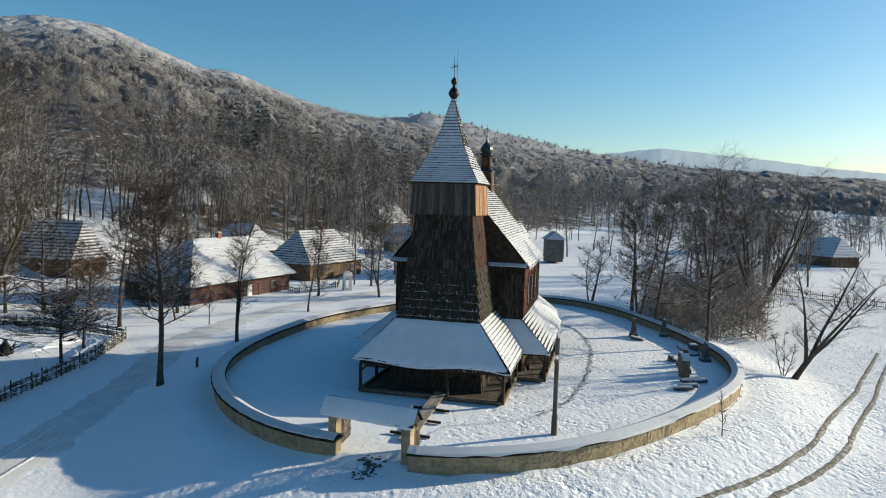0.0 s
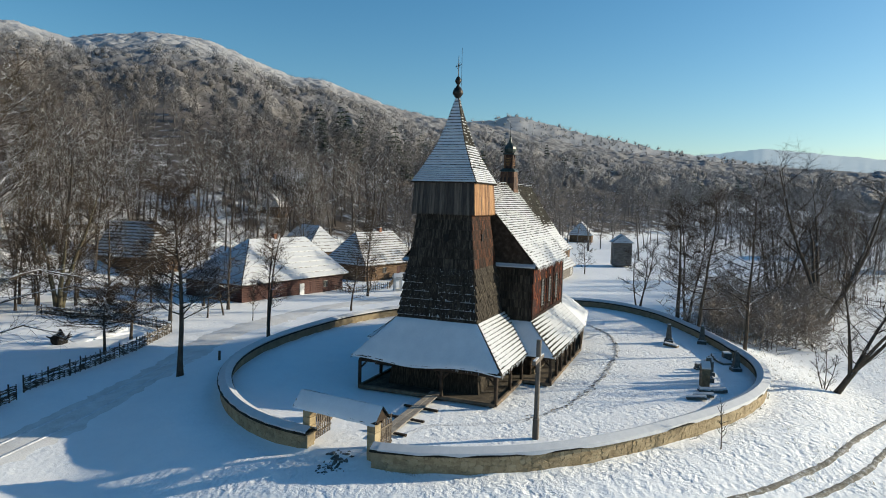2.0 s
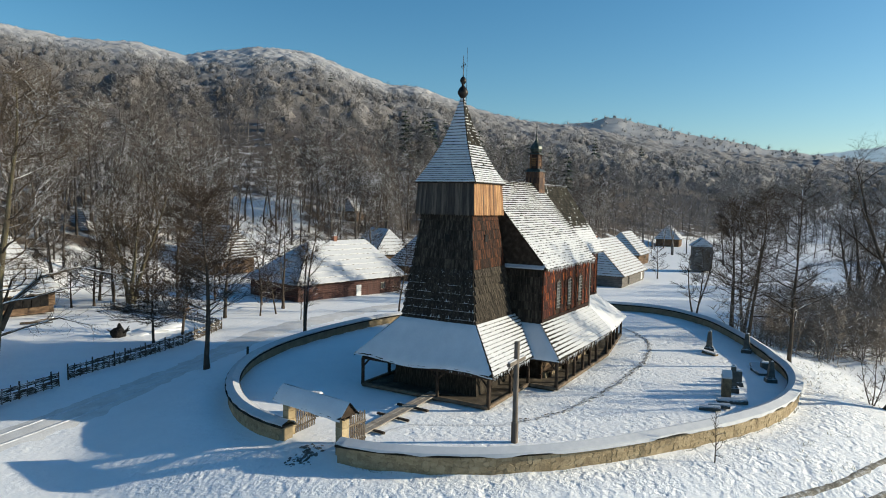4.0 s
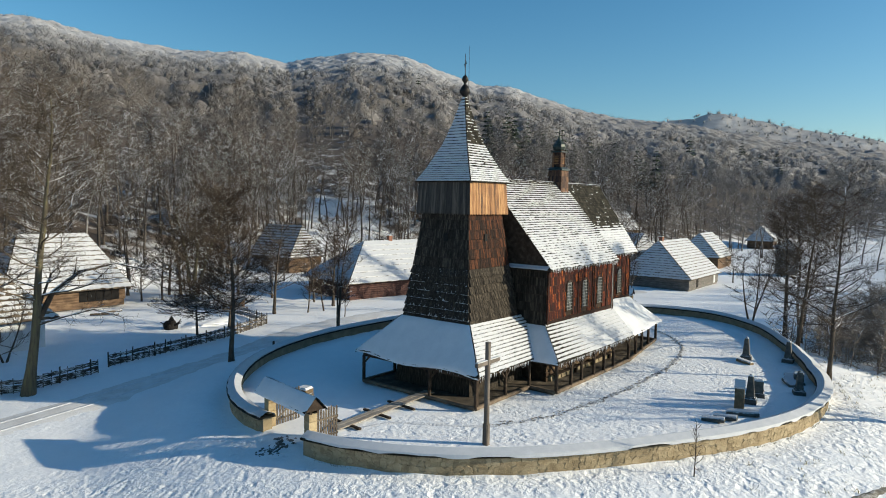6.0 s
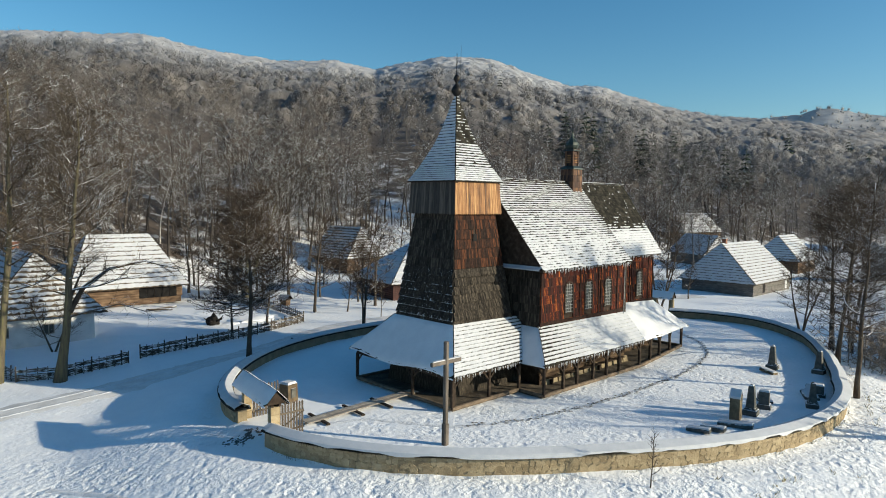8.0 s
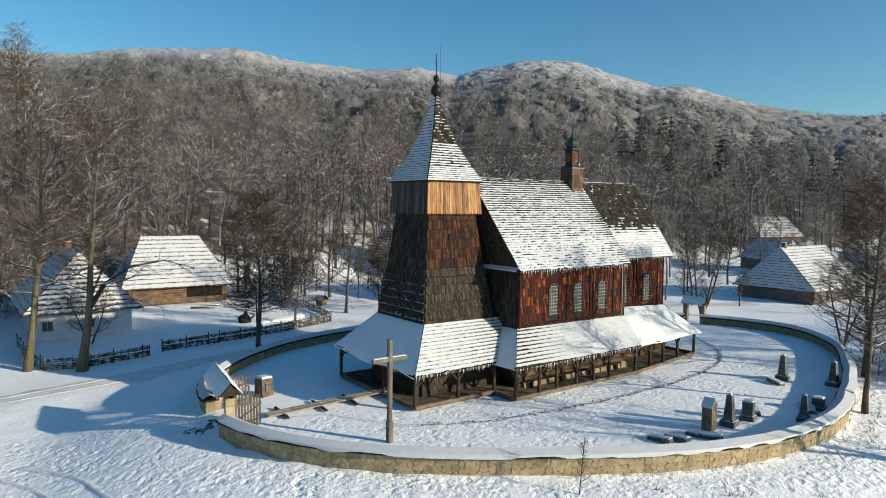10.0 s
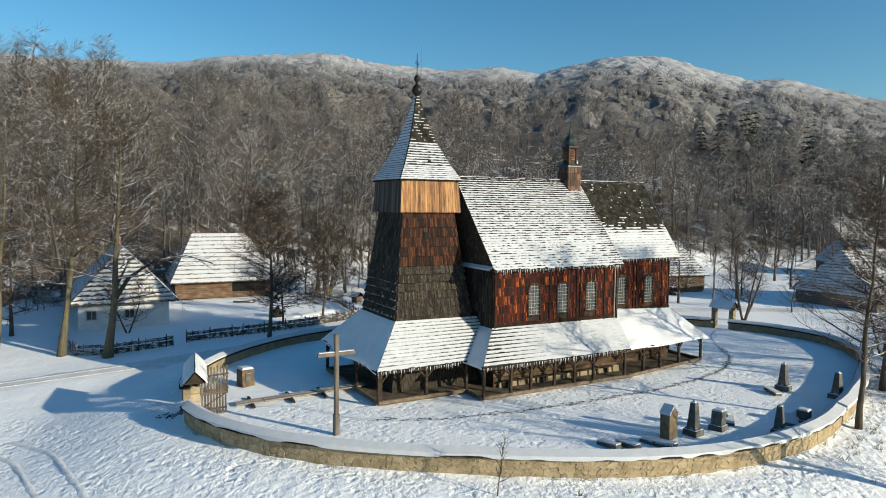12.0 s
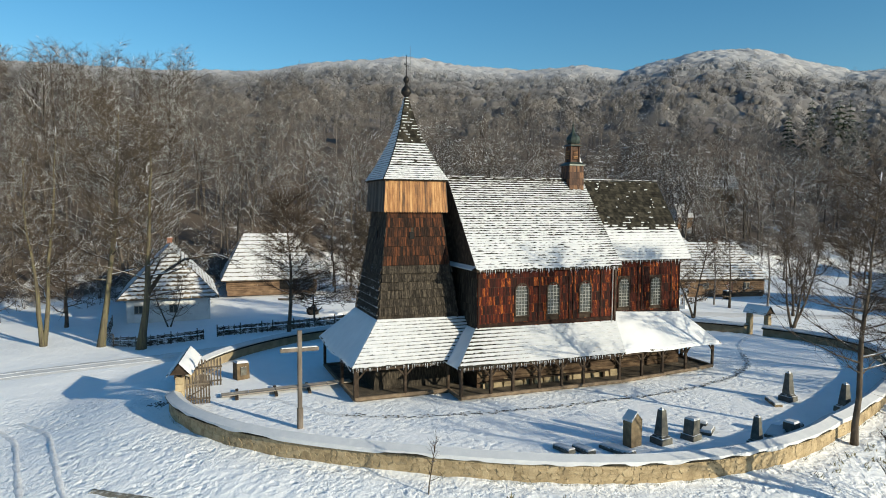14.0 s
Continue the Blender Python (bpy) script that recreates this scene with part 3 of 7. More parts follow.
strip("road", [(-40, 13.5), (-30, 17), (-22.5, 19), (-15, 20.8), (-7, 23), (2, 26.4), (10, 29.5), (20, 30.5), (34, 29), (48, 24), (70, 14)], 4.2, ROAD_SNOW, "packed snow lane past the churchyard wall with wheel marks", 0.06, 0.1)
for off in (-0.85, 0.75):
    strip("wheel_rut", [(-40, 13.5 + off), (-30, 17 + off), (-22.5, 19 + off), (-15, 20.8 + off), (-7, 23 + off), (2, 26.4 + off)], 0.45, TRODDEN, "shallow wheel rut pressed in the snow lane", 0.085, 0.3, "rut")
for line in ([(-19.5, -10.6), (-12.7, -16.5), (-11.3, -17.8), (-8.8, -19.9), (-5.8, -22.0), (-2.5, -24.1), (0.1, -25.3), (3.9, -27.0), (10.2, -30.1), (14.0, -32.0), (18.7, -34.0), (31.4, -39.8)], [(-18.1, -14.7), (-10.8, -20.0), (-7.6, -22.5), (-4.1, -24.9), (-1.2, -26.5), (2.5, -28.1), (7.0, -30.2), (12.1, -32.7), (17.9, -35.1), (30.7, -40.8)]):
    strip("wheel_rut", line, 0.44, RUT, "muddy wheel rut through the snow", 0.045, 0.25, "rut", step=0.35)
for off in (0, 1.75):
    strip("wheel_rut", [(-27 + off, 3.5), (-25 + off, 0), (-24 + off, -4), (-22.6 + off, -10), (-20.5 + off, -17)], 0.4, TRODDEN, "shallow wheel rut pressed in the snow", 0.05, 0.4, "rut", step=0.5)


# ---- roofs and shingled walls ----
def roof_face(A, B, C, D, n, rng, th=0.05, cover=0.8, ragged=0.3, piece=0.24, snow_th=0.045, wood=None, snow=None, bare=None, sag=0.0, floor=-9.0):
    """Overlapping shingle courses on the face A B (eave) C D (ridge), and the snow that lies on them. bare(u, v): 0 to 1, how much less snow."""
    wood, snow = wood or Geo(), snow or Geo()
    A, B, C, D = Vector(A), Vector(B), Vector(C), Vector(D)
    nrm = (B - A).cross(D - A) if (D - A).length > 1e-6 else (B - A).cross(C - A)
    nrm.normalize()
    width = (B - A).length
    seed = rng.random() * 50

    def at(u, v, lift=0.0):
        p = mixv(mixv(A, B, u), mixv(D, C, u), v) + nrm * lift
        if sag:
            p.z += sag * (1 - v) * math.sin(u * 9.0 + 1.0)
        return p

    for i in range(n):
        v0, v1 = i / n, min(1.0, (i + 1.15) / n)
        w = mixv(mixv(A, B, 0), mixv(D, C, 0), v0) - mixv(mixv(A, B, 1), mixv(D, C, 1), v0)
        m = max(1, int(w.length / piece))
        for k in range(m):
            u0, u1 = k / m, (k + 1) / m
            jv, jt = rng.uniform(-0.10, 0.05) / n, th * rng.uniform(0.75, 1.2)
            a, b = at(u0, v0 + jv, jt), at(u1, v0 + jv, jt)
            wood.add([a, b, at(u1, v1, 0.012), at(u0, v1, 0.012), at(u0, v0 + jv, -0.01), at(u1, v0 + jv, -0.01)], [(0, 1, 2, 3), (4, 5, 1, 0)])
        seg = max(2, int(w.length / (0.11 if piece < 0.4 else 0.22)))
        edge = []
        for k in range(seg + 1):
            u = k / seg
            nz = noise.noise(Vector((u * width * 2.6 + seed, i * 3.7, seed))) + 0.6 * noise.noise(Vector((u * width * 7.0, i * 5.1 + seed, 2.0)))
            c = cover + ragged * nz + rng.uniform(-0.2, 0.2) * min(1.0, ragged * 2.5)
            c = max(c, floor)
            if bare:
                c -= bare(u, (i + 0.5) / n) * (1.0 + 0.8 * nz)
            edge.append(min(1.06, c))
        for k in range(seg):
            c0, c1 = edge[k], edge[k + 1]
            if min(c0, c1) < 0.12:
                continue
            u0, u1 = k / seg, (k + 1) / seg
            va, vb = v0 + (1 - c0) / n, v0 + (1 - c1) / n
            vt = min(1.0, v0 + 1.04 / n)
            fa, fb = th * (1 - (va - v0) * n * 0.8), th * (1 - (vb - v0) * n * 0.8)
            snow.add([at(u0, va, fa), at(u1, vb, fb), at(u1, vb + 0.06 / n, fb + snow_th), at(u0, va + 0.06 / n, fa + snow_th), at(u1, vt, snow_th + 0.015), at(u0, vt, snow_th + 0.015)],
                     [(0, 1, 2, 3), (3, 2, 4, 5)])
    return wood, snow


def snow_sheet(A, B, C, D, rng, th=0.09, sag=0.0):
    """A smooth blanket of snow on the face A B (eave) C D (ridge), thinning to rounded edges."""
    g = Geo()
    A, B, C, D = Vector(A), Vector(B), Vector(C), Vector(D)
    nrm = (B - A).cross(D - A).normalized()
    nu, nv = max(4, int((B - A).length / 0.3)), max(5, int((D - A).length / 0.3))
    seed = rng.random() * 40
    for i in range(nv + 1):
        for k in range(nu + 1):
            u, v = k / nu, i / nv
            p = mixv(mixv(A, B, u), mixv(D, C, u), v)
            edge = 0.35 if i in (0, nv) or k in (0, nu) else 1.0
            lift = th * edge + 0.03 * noise.noise(p * 0.7 + Vector((seed, 0, 0))) + 0.012 * noise.noise(p * 3.1)
            p = p + nrm * lift
            if i == 0:
                p = p + (A - D).normalized() * (0.05 + 0.04 * noise.noise(p * 2.3))
            p.z += sag * (1 - v) * math.sin(u * 9.0 + 1.0)
            g.v.append(tuple(p))
    for k in range(nu + 1):
        q = Vector(g.v[k])
        g.v.append((q.x, q.y, q.z - th * 0.8))
    w = nu + 1
    for i in range(nv):
        for k in range(nu):
            g.f.append((i * w + k, i * w + k + 1, (i + 1) * w + k + 1, (i + 1) * w + k))
    b = (nv + 1) * w
    for k in range(nu):
        g.f.append((b + k, b + k + 1, k + 1, k))
    return g


def wall_shingles(A, B, C, D, rows, rng, w=0.21, holes=(), geo=None, pieces=None, proud=0.045):
    """Overlapping shingles on an upright face A B (foot) C D (top). pieces: a list that gathers single pieces (corner points) for objects of their own."""
    geo = geo if geo is not None else Geo()
    A, B, C, D = Vector(A), Vector(B), Vector(C), Vector(D)
    nrm = (B - A).cross(D - A).normalized()
    L = (B - A).length
    for i in range(rows):
        m = max(1, int((mixv(A, D, i / rows) - mixv(B, C, i / rows)).length / w))
        cuts = [0.0] + [(k + rng.uniform(-0.25, 0.25)) / m for k in range(1, m)] + [1.0]
        for k in range(m):
            u0, u1 = cuts[k] + 0.06 / m, cuts[k + 1] - 0.03 / m
            v0, v1 = (i + rng.uniform(-0.02, 0.015)) / rows, min(1.0, (i + 0.955) / rows)
            um, vm = (u0 + u1) / 2 * L, (v0 + v1) / 2
            if any(h[0] < um < h[1] and h[2] < (i + 0.5) / rows < h[3] for h in holes):
                continue
            p = proud * rng.uniform(0.8, 1.2)
            q = [mixv(mixv(A, B, u), mixv(D, C, u), max(v, 0)) for u, v in ((u0, v0), (u1, v0), (u1, v1), (u0, v1))]
            pts = [q[0] + nrm * p, q[1] + nrm * p, q[2] + nrm * 0.012, q[3] + nrm * 0.012, q[0], q[1], q[2], q[3]]
            faces = [(0, 1, 2, 3), (4, 5, 1, 0), (5, 6, 2, 1), (7, 4, 0, 3)]
            if pieces is not None and len(pieces) < 300:
                pieces.append((pts, faces))
            else:
                geo.add(pts, faces)
    return geo


def boards(A, B, C, D, rng, w=0.22, drop=0.10, geo=None, proud=0.03):
    """Upright boards with pointed lower ends on the face A B (foot) C D (top)."""
    geo = geo if geo is not None else Geo()
    A, B, C, D = Vector(A), Vector(B), Vector(C), Vector(D)
    nrm = (B - A).cross(D - A).normalized()
    m = int((B - A).length / w)
    for k in range(m):
        u0, u1 = (k + 0.04) / m, (k + 0.96) / m
        um = (u0 + u1) / 2
        p = proud * rng.uniform(0.6, 1.3)
        dn = Vector((0, 0, -drop * rng.uniform(0.8, 1.2)))
        front = [mixv(A, B, u0) + nrm * p, mixv(A, B, um) + dn + nrm * p, mixv(A, B, u1) + nrm * p, mixv(D, C, u1) + nrm * p, mixv(D, C, u0) + nrm * p]
        back = [q - nrm * (p + 0.01) for q in front]
        geo.add(front + back, [(0, 1, 2, 3, 4), (5, 6, 1, 0), (6, 7, 2, 1), (7, 8, 3, 2), (9, 5, 0, 4)])
    return geo


def icicles(a, b, rng, geo, step=0.16, longest=0.42):
    a, b = Vector(a), Vector(b)
    for k in range(int((b - a).length / step)):
        if rng.random() < 0.75:
            p = mixv(a, b, (k + rng.random()) * step / (b - a).length)
            geo.spike(p, p + Vector((0, 0, -longest * rng.uniform(0.25, 1.0))), rng.uniform(0.012, 0.028))


def church():
    rng = random.Random(5)
    ch = thing("church", "old wooden church with shingled walls, snowy roofs and a leaning tower", "church")
    # tower shaft
    zb, zt, hb, ht = 4.6, 12.5, 2.97, 1.98
    core = Geo()
    q = lambda h, z: [(-h, -h, z), (h, -h, z), (h, h, z), (-h, h, z)]
    core.hexa(q(3.35, 0.1), q(ht - 0.04, zt))
    tower = part("tower", core, SHINGLE_GREY, ch, "tapering shingled tower shaft")
    lo, hi = q(hb, zb), q(ht, zt)
    hole_s, hole_w = (2.36, 2.68, 0.735, 0.81), (2.96, 3.28, 0.735, 0.81)
    # brown south top over grey is weathering; the other sides' grey also holds shade
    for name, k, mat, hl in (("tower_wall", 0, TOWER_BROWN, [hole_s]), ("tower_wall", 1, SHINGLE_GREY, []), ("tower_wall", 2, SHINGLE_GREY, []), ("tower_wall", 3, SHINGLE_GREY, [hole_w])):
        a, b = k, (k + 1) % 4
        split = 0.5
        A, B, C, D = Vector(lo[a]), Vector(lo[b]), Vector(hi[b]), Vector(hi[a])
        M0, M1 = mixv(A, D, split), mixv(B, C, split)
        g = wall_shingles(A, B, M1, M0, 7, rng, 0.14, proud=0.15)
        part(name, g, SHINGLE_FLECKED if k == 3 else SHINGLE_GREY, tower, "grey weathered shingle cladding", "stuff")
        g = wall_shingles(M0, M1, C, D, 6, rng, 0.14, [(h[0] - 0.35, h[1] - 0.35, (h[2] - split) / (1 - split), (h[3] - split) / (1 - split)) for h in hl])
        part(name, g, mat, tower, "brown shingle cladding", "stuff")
    drift = Geo()
    A, B, C, D = Vector(lo[3]), Vector(lo[0]), Vector(hi[0]), Vector(hi[3])
    for i in range(6):
        v = 0.5 * (i + 0.02) / 7
        P, Q = mixv(A, D, v), mixv(B, C, v)
        m = int((P - Q).length / 0.045)
        for k in range(m):
            if noise.noise(Vector((k * 0.13, i * 3.1, 1.0))) + rng.uniform(-0.5, 0.5) > -0.22 + 0.16 * max(0, i - 3):
                a, b = mixv(P, Q, k / m), mixv(P, Q, (k + rng.uniform(0.6, 1.0)) / m)
                out, hgt = Vector((-0.13 - 0.04 * rng.random(), 0, -0.02)), Vector((0.02, 0, rng.uniform(0.03, 0.26) ** 1.2))
                drift.add([a, b, b + out, a + out, a + out * 0.55 + hgt, b + out * 0.55 + hgt], [(3, 2, 5, 4), (4, 5, 1, 0), (0, 3, 4), (2, 1, 5)])
    part("snow_layer", drift, ROOF_SNOW, tower, "thin snow caught on the shingle courses", "stuff")
    for x, y, w, d in ((-0.30, -2.21, 0.36, 0.20), (-2.21, -0.30, 0.20, 0.36)):
        g = Geo()
        g.box(x - w / 2, y - d / 2, 10.36, x + w / 2, y + d / 2, 10.86)
        part("tower_opening", g, NEAR_BLACK, tower, "small dark tower opening")
    # belfry
    b0, b1 = q(2.34, 12.28), q(2.2, 14.55)
    g = Geo()
    g.hexa(q(2.28, 12.36), q(2.15, 14.53))
    belfry = part("belfry", g, BEAM, ch, "overhanging belfry room of upright boards")
    for k in range(4):
        a, b = k, (k + 1) % 4
        gb = boards(b0[a], b0[b], b1[b], b1[a], rng, 0.185)
        for i in range(len(gb.f) // 5):
            one = Geo()
            one.add(gb.v[i * 10:i * 10 + 10], [(0, 1, 2, 3, 4), (5, 6, 1, 0), (6, 7, 2, 1), (7, 8, 3, 2), (9, 5, 0, 4)])
            part("board", one, BOARD_GOLD if k == 0 else BOARD_GREY, belfry)
    g = Geo()
    for s in (-1, 1):
        g.beam((-2.3, s * 2.1, 14.45), (2.3, s * 2.1, 14.45), 0.18, 0.2)
        g.beam((s * 2.1, -2.3, 14.43), (s * 2.1, 2.3, 14.43), 0.18, 0.2)
    part("eave_beam", g, BEAM, belfry)
    # spire
    prof = [(2.40, 14.44), (1.82, 15.45), (1.06, 17.08), (0.62, 18.42), (0.09, 20.45)]
    courses = [7, 9, 6, 9]
    for k in range(4):
        wood, snow = Geo(), Geo()
        for (h0, z0), (h1, z1), n in zip(prof, prof[1:], courses):
            c0, c1 = q(h0, z0), q(h1, z1)
            a, b = k, (k + 1) % 4
            cv, rg = (0.74, 0.08) if k in (2, 3) else ((0.70, 0.28) if z0 < 15.0 else (0.46, 0.32) if z0 < 16.5 else (0.14, 0.14))
            roof_face(c0[a], c0[b], c1[b], c1[a], n, rng, 0.05, cv, rg, 0.22, 0.04, wood, snow)
        f = part("spire_roof", wood, ROOF_SHINGLE, ch, "steep shingled spire side with snow on the courses", "stuff")
        part("snow_layer", snow, ROOF_SNOW, f, "snow lying on the shingle courses", "stuff")
    g = Geo()
    g.hexa(q(2.36, 14.40), q(1.78, 15.4))
    g.hexa(q(1.78, 15.4), q(1.02, 17.03))
    g.hexa(q(1.02, 17.03), q(0.05, 20.43))
    part("spire_core", g, BEAM, ch)
    g = Geo()
    g.lathe([(0.10, 20.23), (0.13, 20.48), (0.22, 20.58), (0.37, 20.78), (0.38, 20.93), (0.28, 21.15), (0.12, 21.33), (0.09, 21.45), (0.15, 21.53), (0.22, 21.65), (0.22, 21.78), (0.14, 21.93), (0.04, 22.01), (0.03, 22.13)], sides=14)
    fin = part("finial", g, IRON, ch, "dark double-bulb spire finial", smooth=True)
    g = Geo()
    g.tube([(0, 0, 22.03), (0, 0, 23.48)], [0.03, 0.022], 6)
    g.tube([(-0.24, -0.28, 22.78), (0.24, 0.28, 22.78)], [0.022, 0.022], 6)
    for s in (-1, 1):
        for dx, dz in ((0.06, 0.10), (0.06, -0.10), (0.15, 0.0)):
            g.tube([(s * 0.20, s * 0.23, 22.78), (s * (0.20 + dx), s * (0.23 + dx), 22.78 + dz)], [0.016, 0.01], 5)
        for a in (0.7, -0.7):
            g.tube([(0, 0, 22.78), (s * 0.16, s * 0.18, 22.78 + a * 0.3)], [0.012, 0.008], 5)
    part("spire_cross", g, IRON, fin, "ornate wrought-iron cross")
    g = Geo()
    g.tube([(0.22, -0.16, 20.03), (0.24, -0.16, 24.08)], [0.016, 0.010], 5)
    part("lightning_rod", g, IRON, fin, "thin lightning rod")

    # nave and chancel bodies
    NX0, NX1, NY, CX1, CY = 3.45, 14.75, 5.1, 22.1, 3.52
    ZR = 14.8
    g = Geo()
    g.box(NX0, -NY, 0.2, NX1, NY, 8.3)
    g.add([(NX0, -NY, 8.3), (NX0, NY, 8.3), (NX0, 0, 14.2), (NX1, -NY, 8.3), (NX1, NY, 8.3), (NX1, 0, 14.2)], [(0, 2, 1), (3, 4, 5)])
    nave = part("nave", g, BEAM, ch, "shingled nave walls")
    g = Geo()
    g.box(NX1 + 0.01, -CY, 0.2, CX1, CY, 8.6)
    g.add([(CX1, -CY, 8.6), (CX1, CY, 8.6), (CX1, 0, 14.3)], [(0, 1, 2)])
    chancel = part("chancel", g, BEAM, ch, "narrower shingled chancel walls")
    wins_n, wins_c = [6.87, 9.42, 12.1], [16.68, 19.68]
    z0, z1 = 4.0, 8.35
    rows = 7
    hl = [(x - 0.55 - NX0, x + 0.55 - NX0, 0.20, 0.72) for x in wins_n]
    pieces = []
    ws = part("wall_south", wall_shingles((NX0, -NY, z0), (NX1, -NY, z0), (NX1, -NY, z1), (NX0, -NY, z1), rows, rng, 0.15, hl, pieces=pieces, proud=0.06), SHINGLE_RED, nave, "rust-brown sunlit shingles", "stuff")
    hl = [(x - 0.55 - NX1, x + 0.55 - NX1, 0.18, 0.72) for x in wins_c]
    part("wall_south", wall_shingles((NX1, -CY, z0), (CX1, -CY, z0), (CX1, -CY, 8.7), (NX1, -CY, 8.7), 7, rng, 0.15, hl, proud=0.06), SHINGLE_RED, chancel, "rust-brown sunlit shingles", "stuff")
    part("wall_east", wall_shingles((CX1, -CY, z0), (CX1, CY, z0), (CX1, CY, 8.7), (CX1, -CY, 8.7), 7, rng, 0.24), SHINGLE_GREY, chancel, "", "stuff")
    # west side gets the grey copy, its shade partly in the colour
    part("wall_west", wall_shingles((NX0, NY, z0), (NX0, -NY, z0), (NX0, -NY, z1), (NX0, NY, z1), rows, rng, 0.15), SHINGLE_GREY, nave, "grey weathered shingles, darkened for the shaded side", "stuff")
    gw = Geo()
    n = 8
    for i in range(n):
        za, zb2 = 8.35 + i * 6.0 / n, 8.35 + (i + 1) * 6.0 / n
        ya, yb = NY * (1 - i / n) + 0.1, NY * (1 - (i + 1) / n) + 0.1
        wall_shingles((NX0, ya, za), (NX0, -ya, za), (NX0, -yb, zb2), (NX0, yb, zb2), 1, rng, 0.26, geo=gw, proud=0.06)
    part("gable_west", gw, SHINGLE_GREY, nave, "grey shingled west gable", "stuff")
    g = Geo()
    g.face((NX1 + 0.03, -NY, 4.0), (NX1 + 0.03, -CY, 4.0), (NX1 + 0.03, -CY, 8.4), (NX1 + 0.03, -NY, 8.4))
    part("nave_return_wall", g, SHINGLE_GREY, nave)
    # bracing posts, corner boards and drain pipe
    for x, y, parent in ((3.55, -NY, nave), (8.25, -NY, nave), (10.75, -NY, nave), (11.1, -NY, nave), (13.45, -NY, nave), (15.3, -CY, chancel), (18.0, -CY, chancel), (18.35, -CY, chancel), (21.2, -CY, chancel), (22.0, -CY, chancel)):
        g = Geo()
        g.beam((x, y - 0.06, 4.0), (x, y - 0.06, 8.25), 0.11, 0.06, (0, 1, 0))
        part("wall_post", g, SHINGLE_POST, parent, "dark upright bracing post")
    # dark band along the foot of the south walls, above the aisle roof
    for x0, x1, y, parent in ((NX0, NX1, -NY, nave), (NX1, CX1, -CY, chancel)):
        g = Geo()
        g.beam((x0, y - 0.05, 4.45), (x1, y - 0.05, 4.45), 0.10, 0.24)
        part("wall_foot_band", g, SHINGLE_POST, parent, "dark band along the wall foot")
    g = Geo()
    g.beam((NX1 - 0.05, -NY - 0.06, 4.0), (NX1 - 0.05, -NY - 0.06, 8.3), 0.16, 0.08, (0, 1, 0))
    part("corner_board", g, BEAM, nave)
    g = Geo()
    g.tube([(NX1 - 0.35, -NY - 0.14, 4.1), (NX1 - 0.35, -NY - 0.14, 8.2)], [0.035, 0.035], 7)
    part("drain_pipe", g, LATTICE, nave, "pale thin pipe")

    # windows
    def window(x, y, parent, zs):
        wf = Geo()
        W, Z0, Z1 = 0.46, zs, zs + 1.75
        arch = [(W * math.cos(a), Z1 + W * math.sin(a)) for a in np.linspace(0, math.pi, 11)]
        outl = [(W, Z0)] + arch + [(-W, Z0)]
        outer = [(px * 1.2, pz if i in (0, 12) else Z1 + (pz - Z1) * 1.2) for i, (px, pz) in enumerate(outl)]
        for i in range(len(outl) - 1):
            (ax, az), (bx, bz) = outl[i], outl[i + 1]
            (cx, cz), (dx, dz) = outer[i], outer[i + 1]
            f, r = y - 0.09, y + 0.03
            wf.add([(x + ax, f, az), (x + bx, f, bz), (x + dx, f, dz), (x + cx, f, cz), (x + ax, r, az), (x + bx, r, bz), (x + dx, r, dz), (x + cx, r, cz)], [(0, 1, 2, 3), (0, 4, 5, 1), (3, 2, 6, 7)])
        wf.beam((x - 0.6, y - 0.08, Z0 - 0.04), (x + 0.6, y - 0.08, Z0 - 0.04), 0.12, 0.08)
        w = part("window", wf, BEAM, parent, "arched lattice window with dark wooden frame")
        pg = Geo()
        pg.face(*[(x + px, y - 0.015, pz) for px, pz in reversed(outl)])
        part("pane", pg, GLASS, w, "dim window glass")
        for px in (-0.23, 0.0, 0.23):
            lg = Geo()
            lg.beam((x + px, y - 0.045, Z0), (x + px, y - 0.045, Z1 + math.sqrt(W * W - px * px) - 0.01), 0.035, 0.03, (0, 1, 0))
            part("glazing_bar", lg, LATTICE, w)
        for k in range(9):
            zz = Z0 + 0.04 + k * 0.25
            hw = W if zz < Z1 else math.sqrt(max(W * W - (zz - Z1) ** 2, 0.01))
            lg = Geo()
            lg.beam((x - hw, y - 0.05, zz), (x + hw, y - 0.05, zz), 0.03, 0.035)
            part("glazing_bar", lg, LATTICE, w)

    for x in wins_n:
        window(x, -NY, nave, 5.02)
    for x in wins_c:
        window(x, -CY, chancel, 4.95)

    # main roofs
    EX0, EX1, EY, EZ = 3.2, 15.0, 5.53, 8.33
    g = Geo()
    g.add([(EX0 + 0.05, -EY, EZ - 0.12), (EX1 - 0.02, -EY, EZ - 0.12), (EX1 - 0.02, EY, EZ - 0.12), (EX0 + 0.05, EY, EZ - 0.12), (EX0 + 0.05, 0, ZR - 0.06), (EX1 - 0.02, 0, ZR - 0.06)],
          [(0, 1, 5, 4), (2, 3, 4, 5), (0, 4, 3), (1, 2, 5), (3, 2, 1, 0)])
    roofn = part("nave_roof", g, BEAM, ch, "steep nave roof of shingles under broken snow")
    wood, snow = roof_face((EX0, -EY, EZ), (EX1, -EY, EZ), (EX1, 0, ZR), (EX0, 0, ZR), 38, rng, 0.05, 0.74, 0.40, 0.2, 0.022, floor=0.34,
                           bare=lambda u, v: 0.50 * max(0, v - 0.40) + 2.2 * max(0, v - 0.90) + 0.9 * max(0, u - 0.86) * 3 * (v < 0.75) - 0.20 * (v < 0.35))
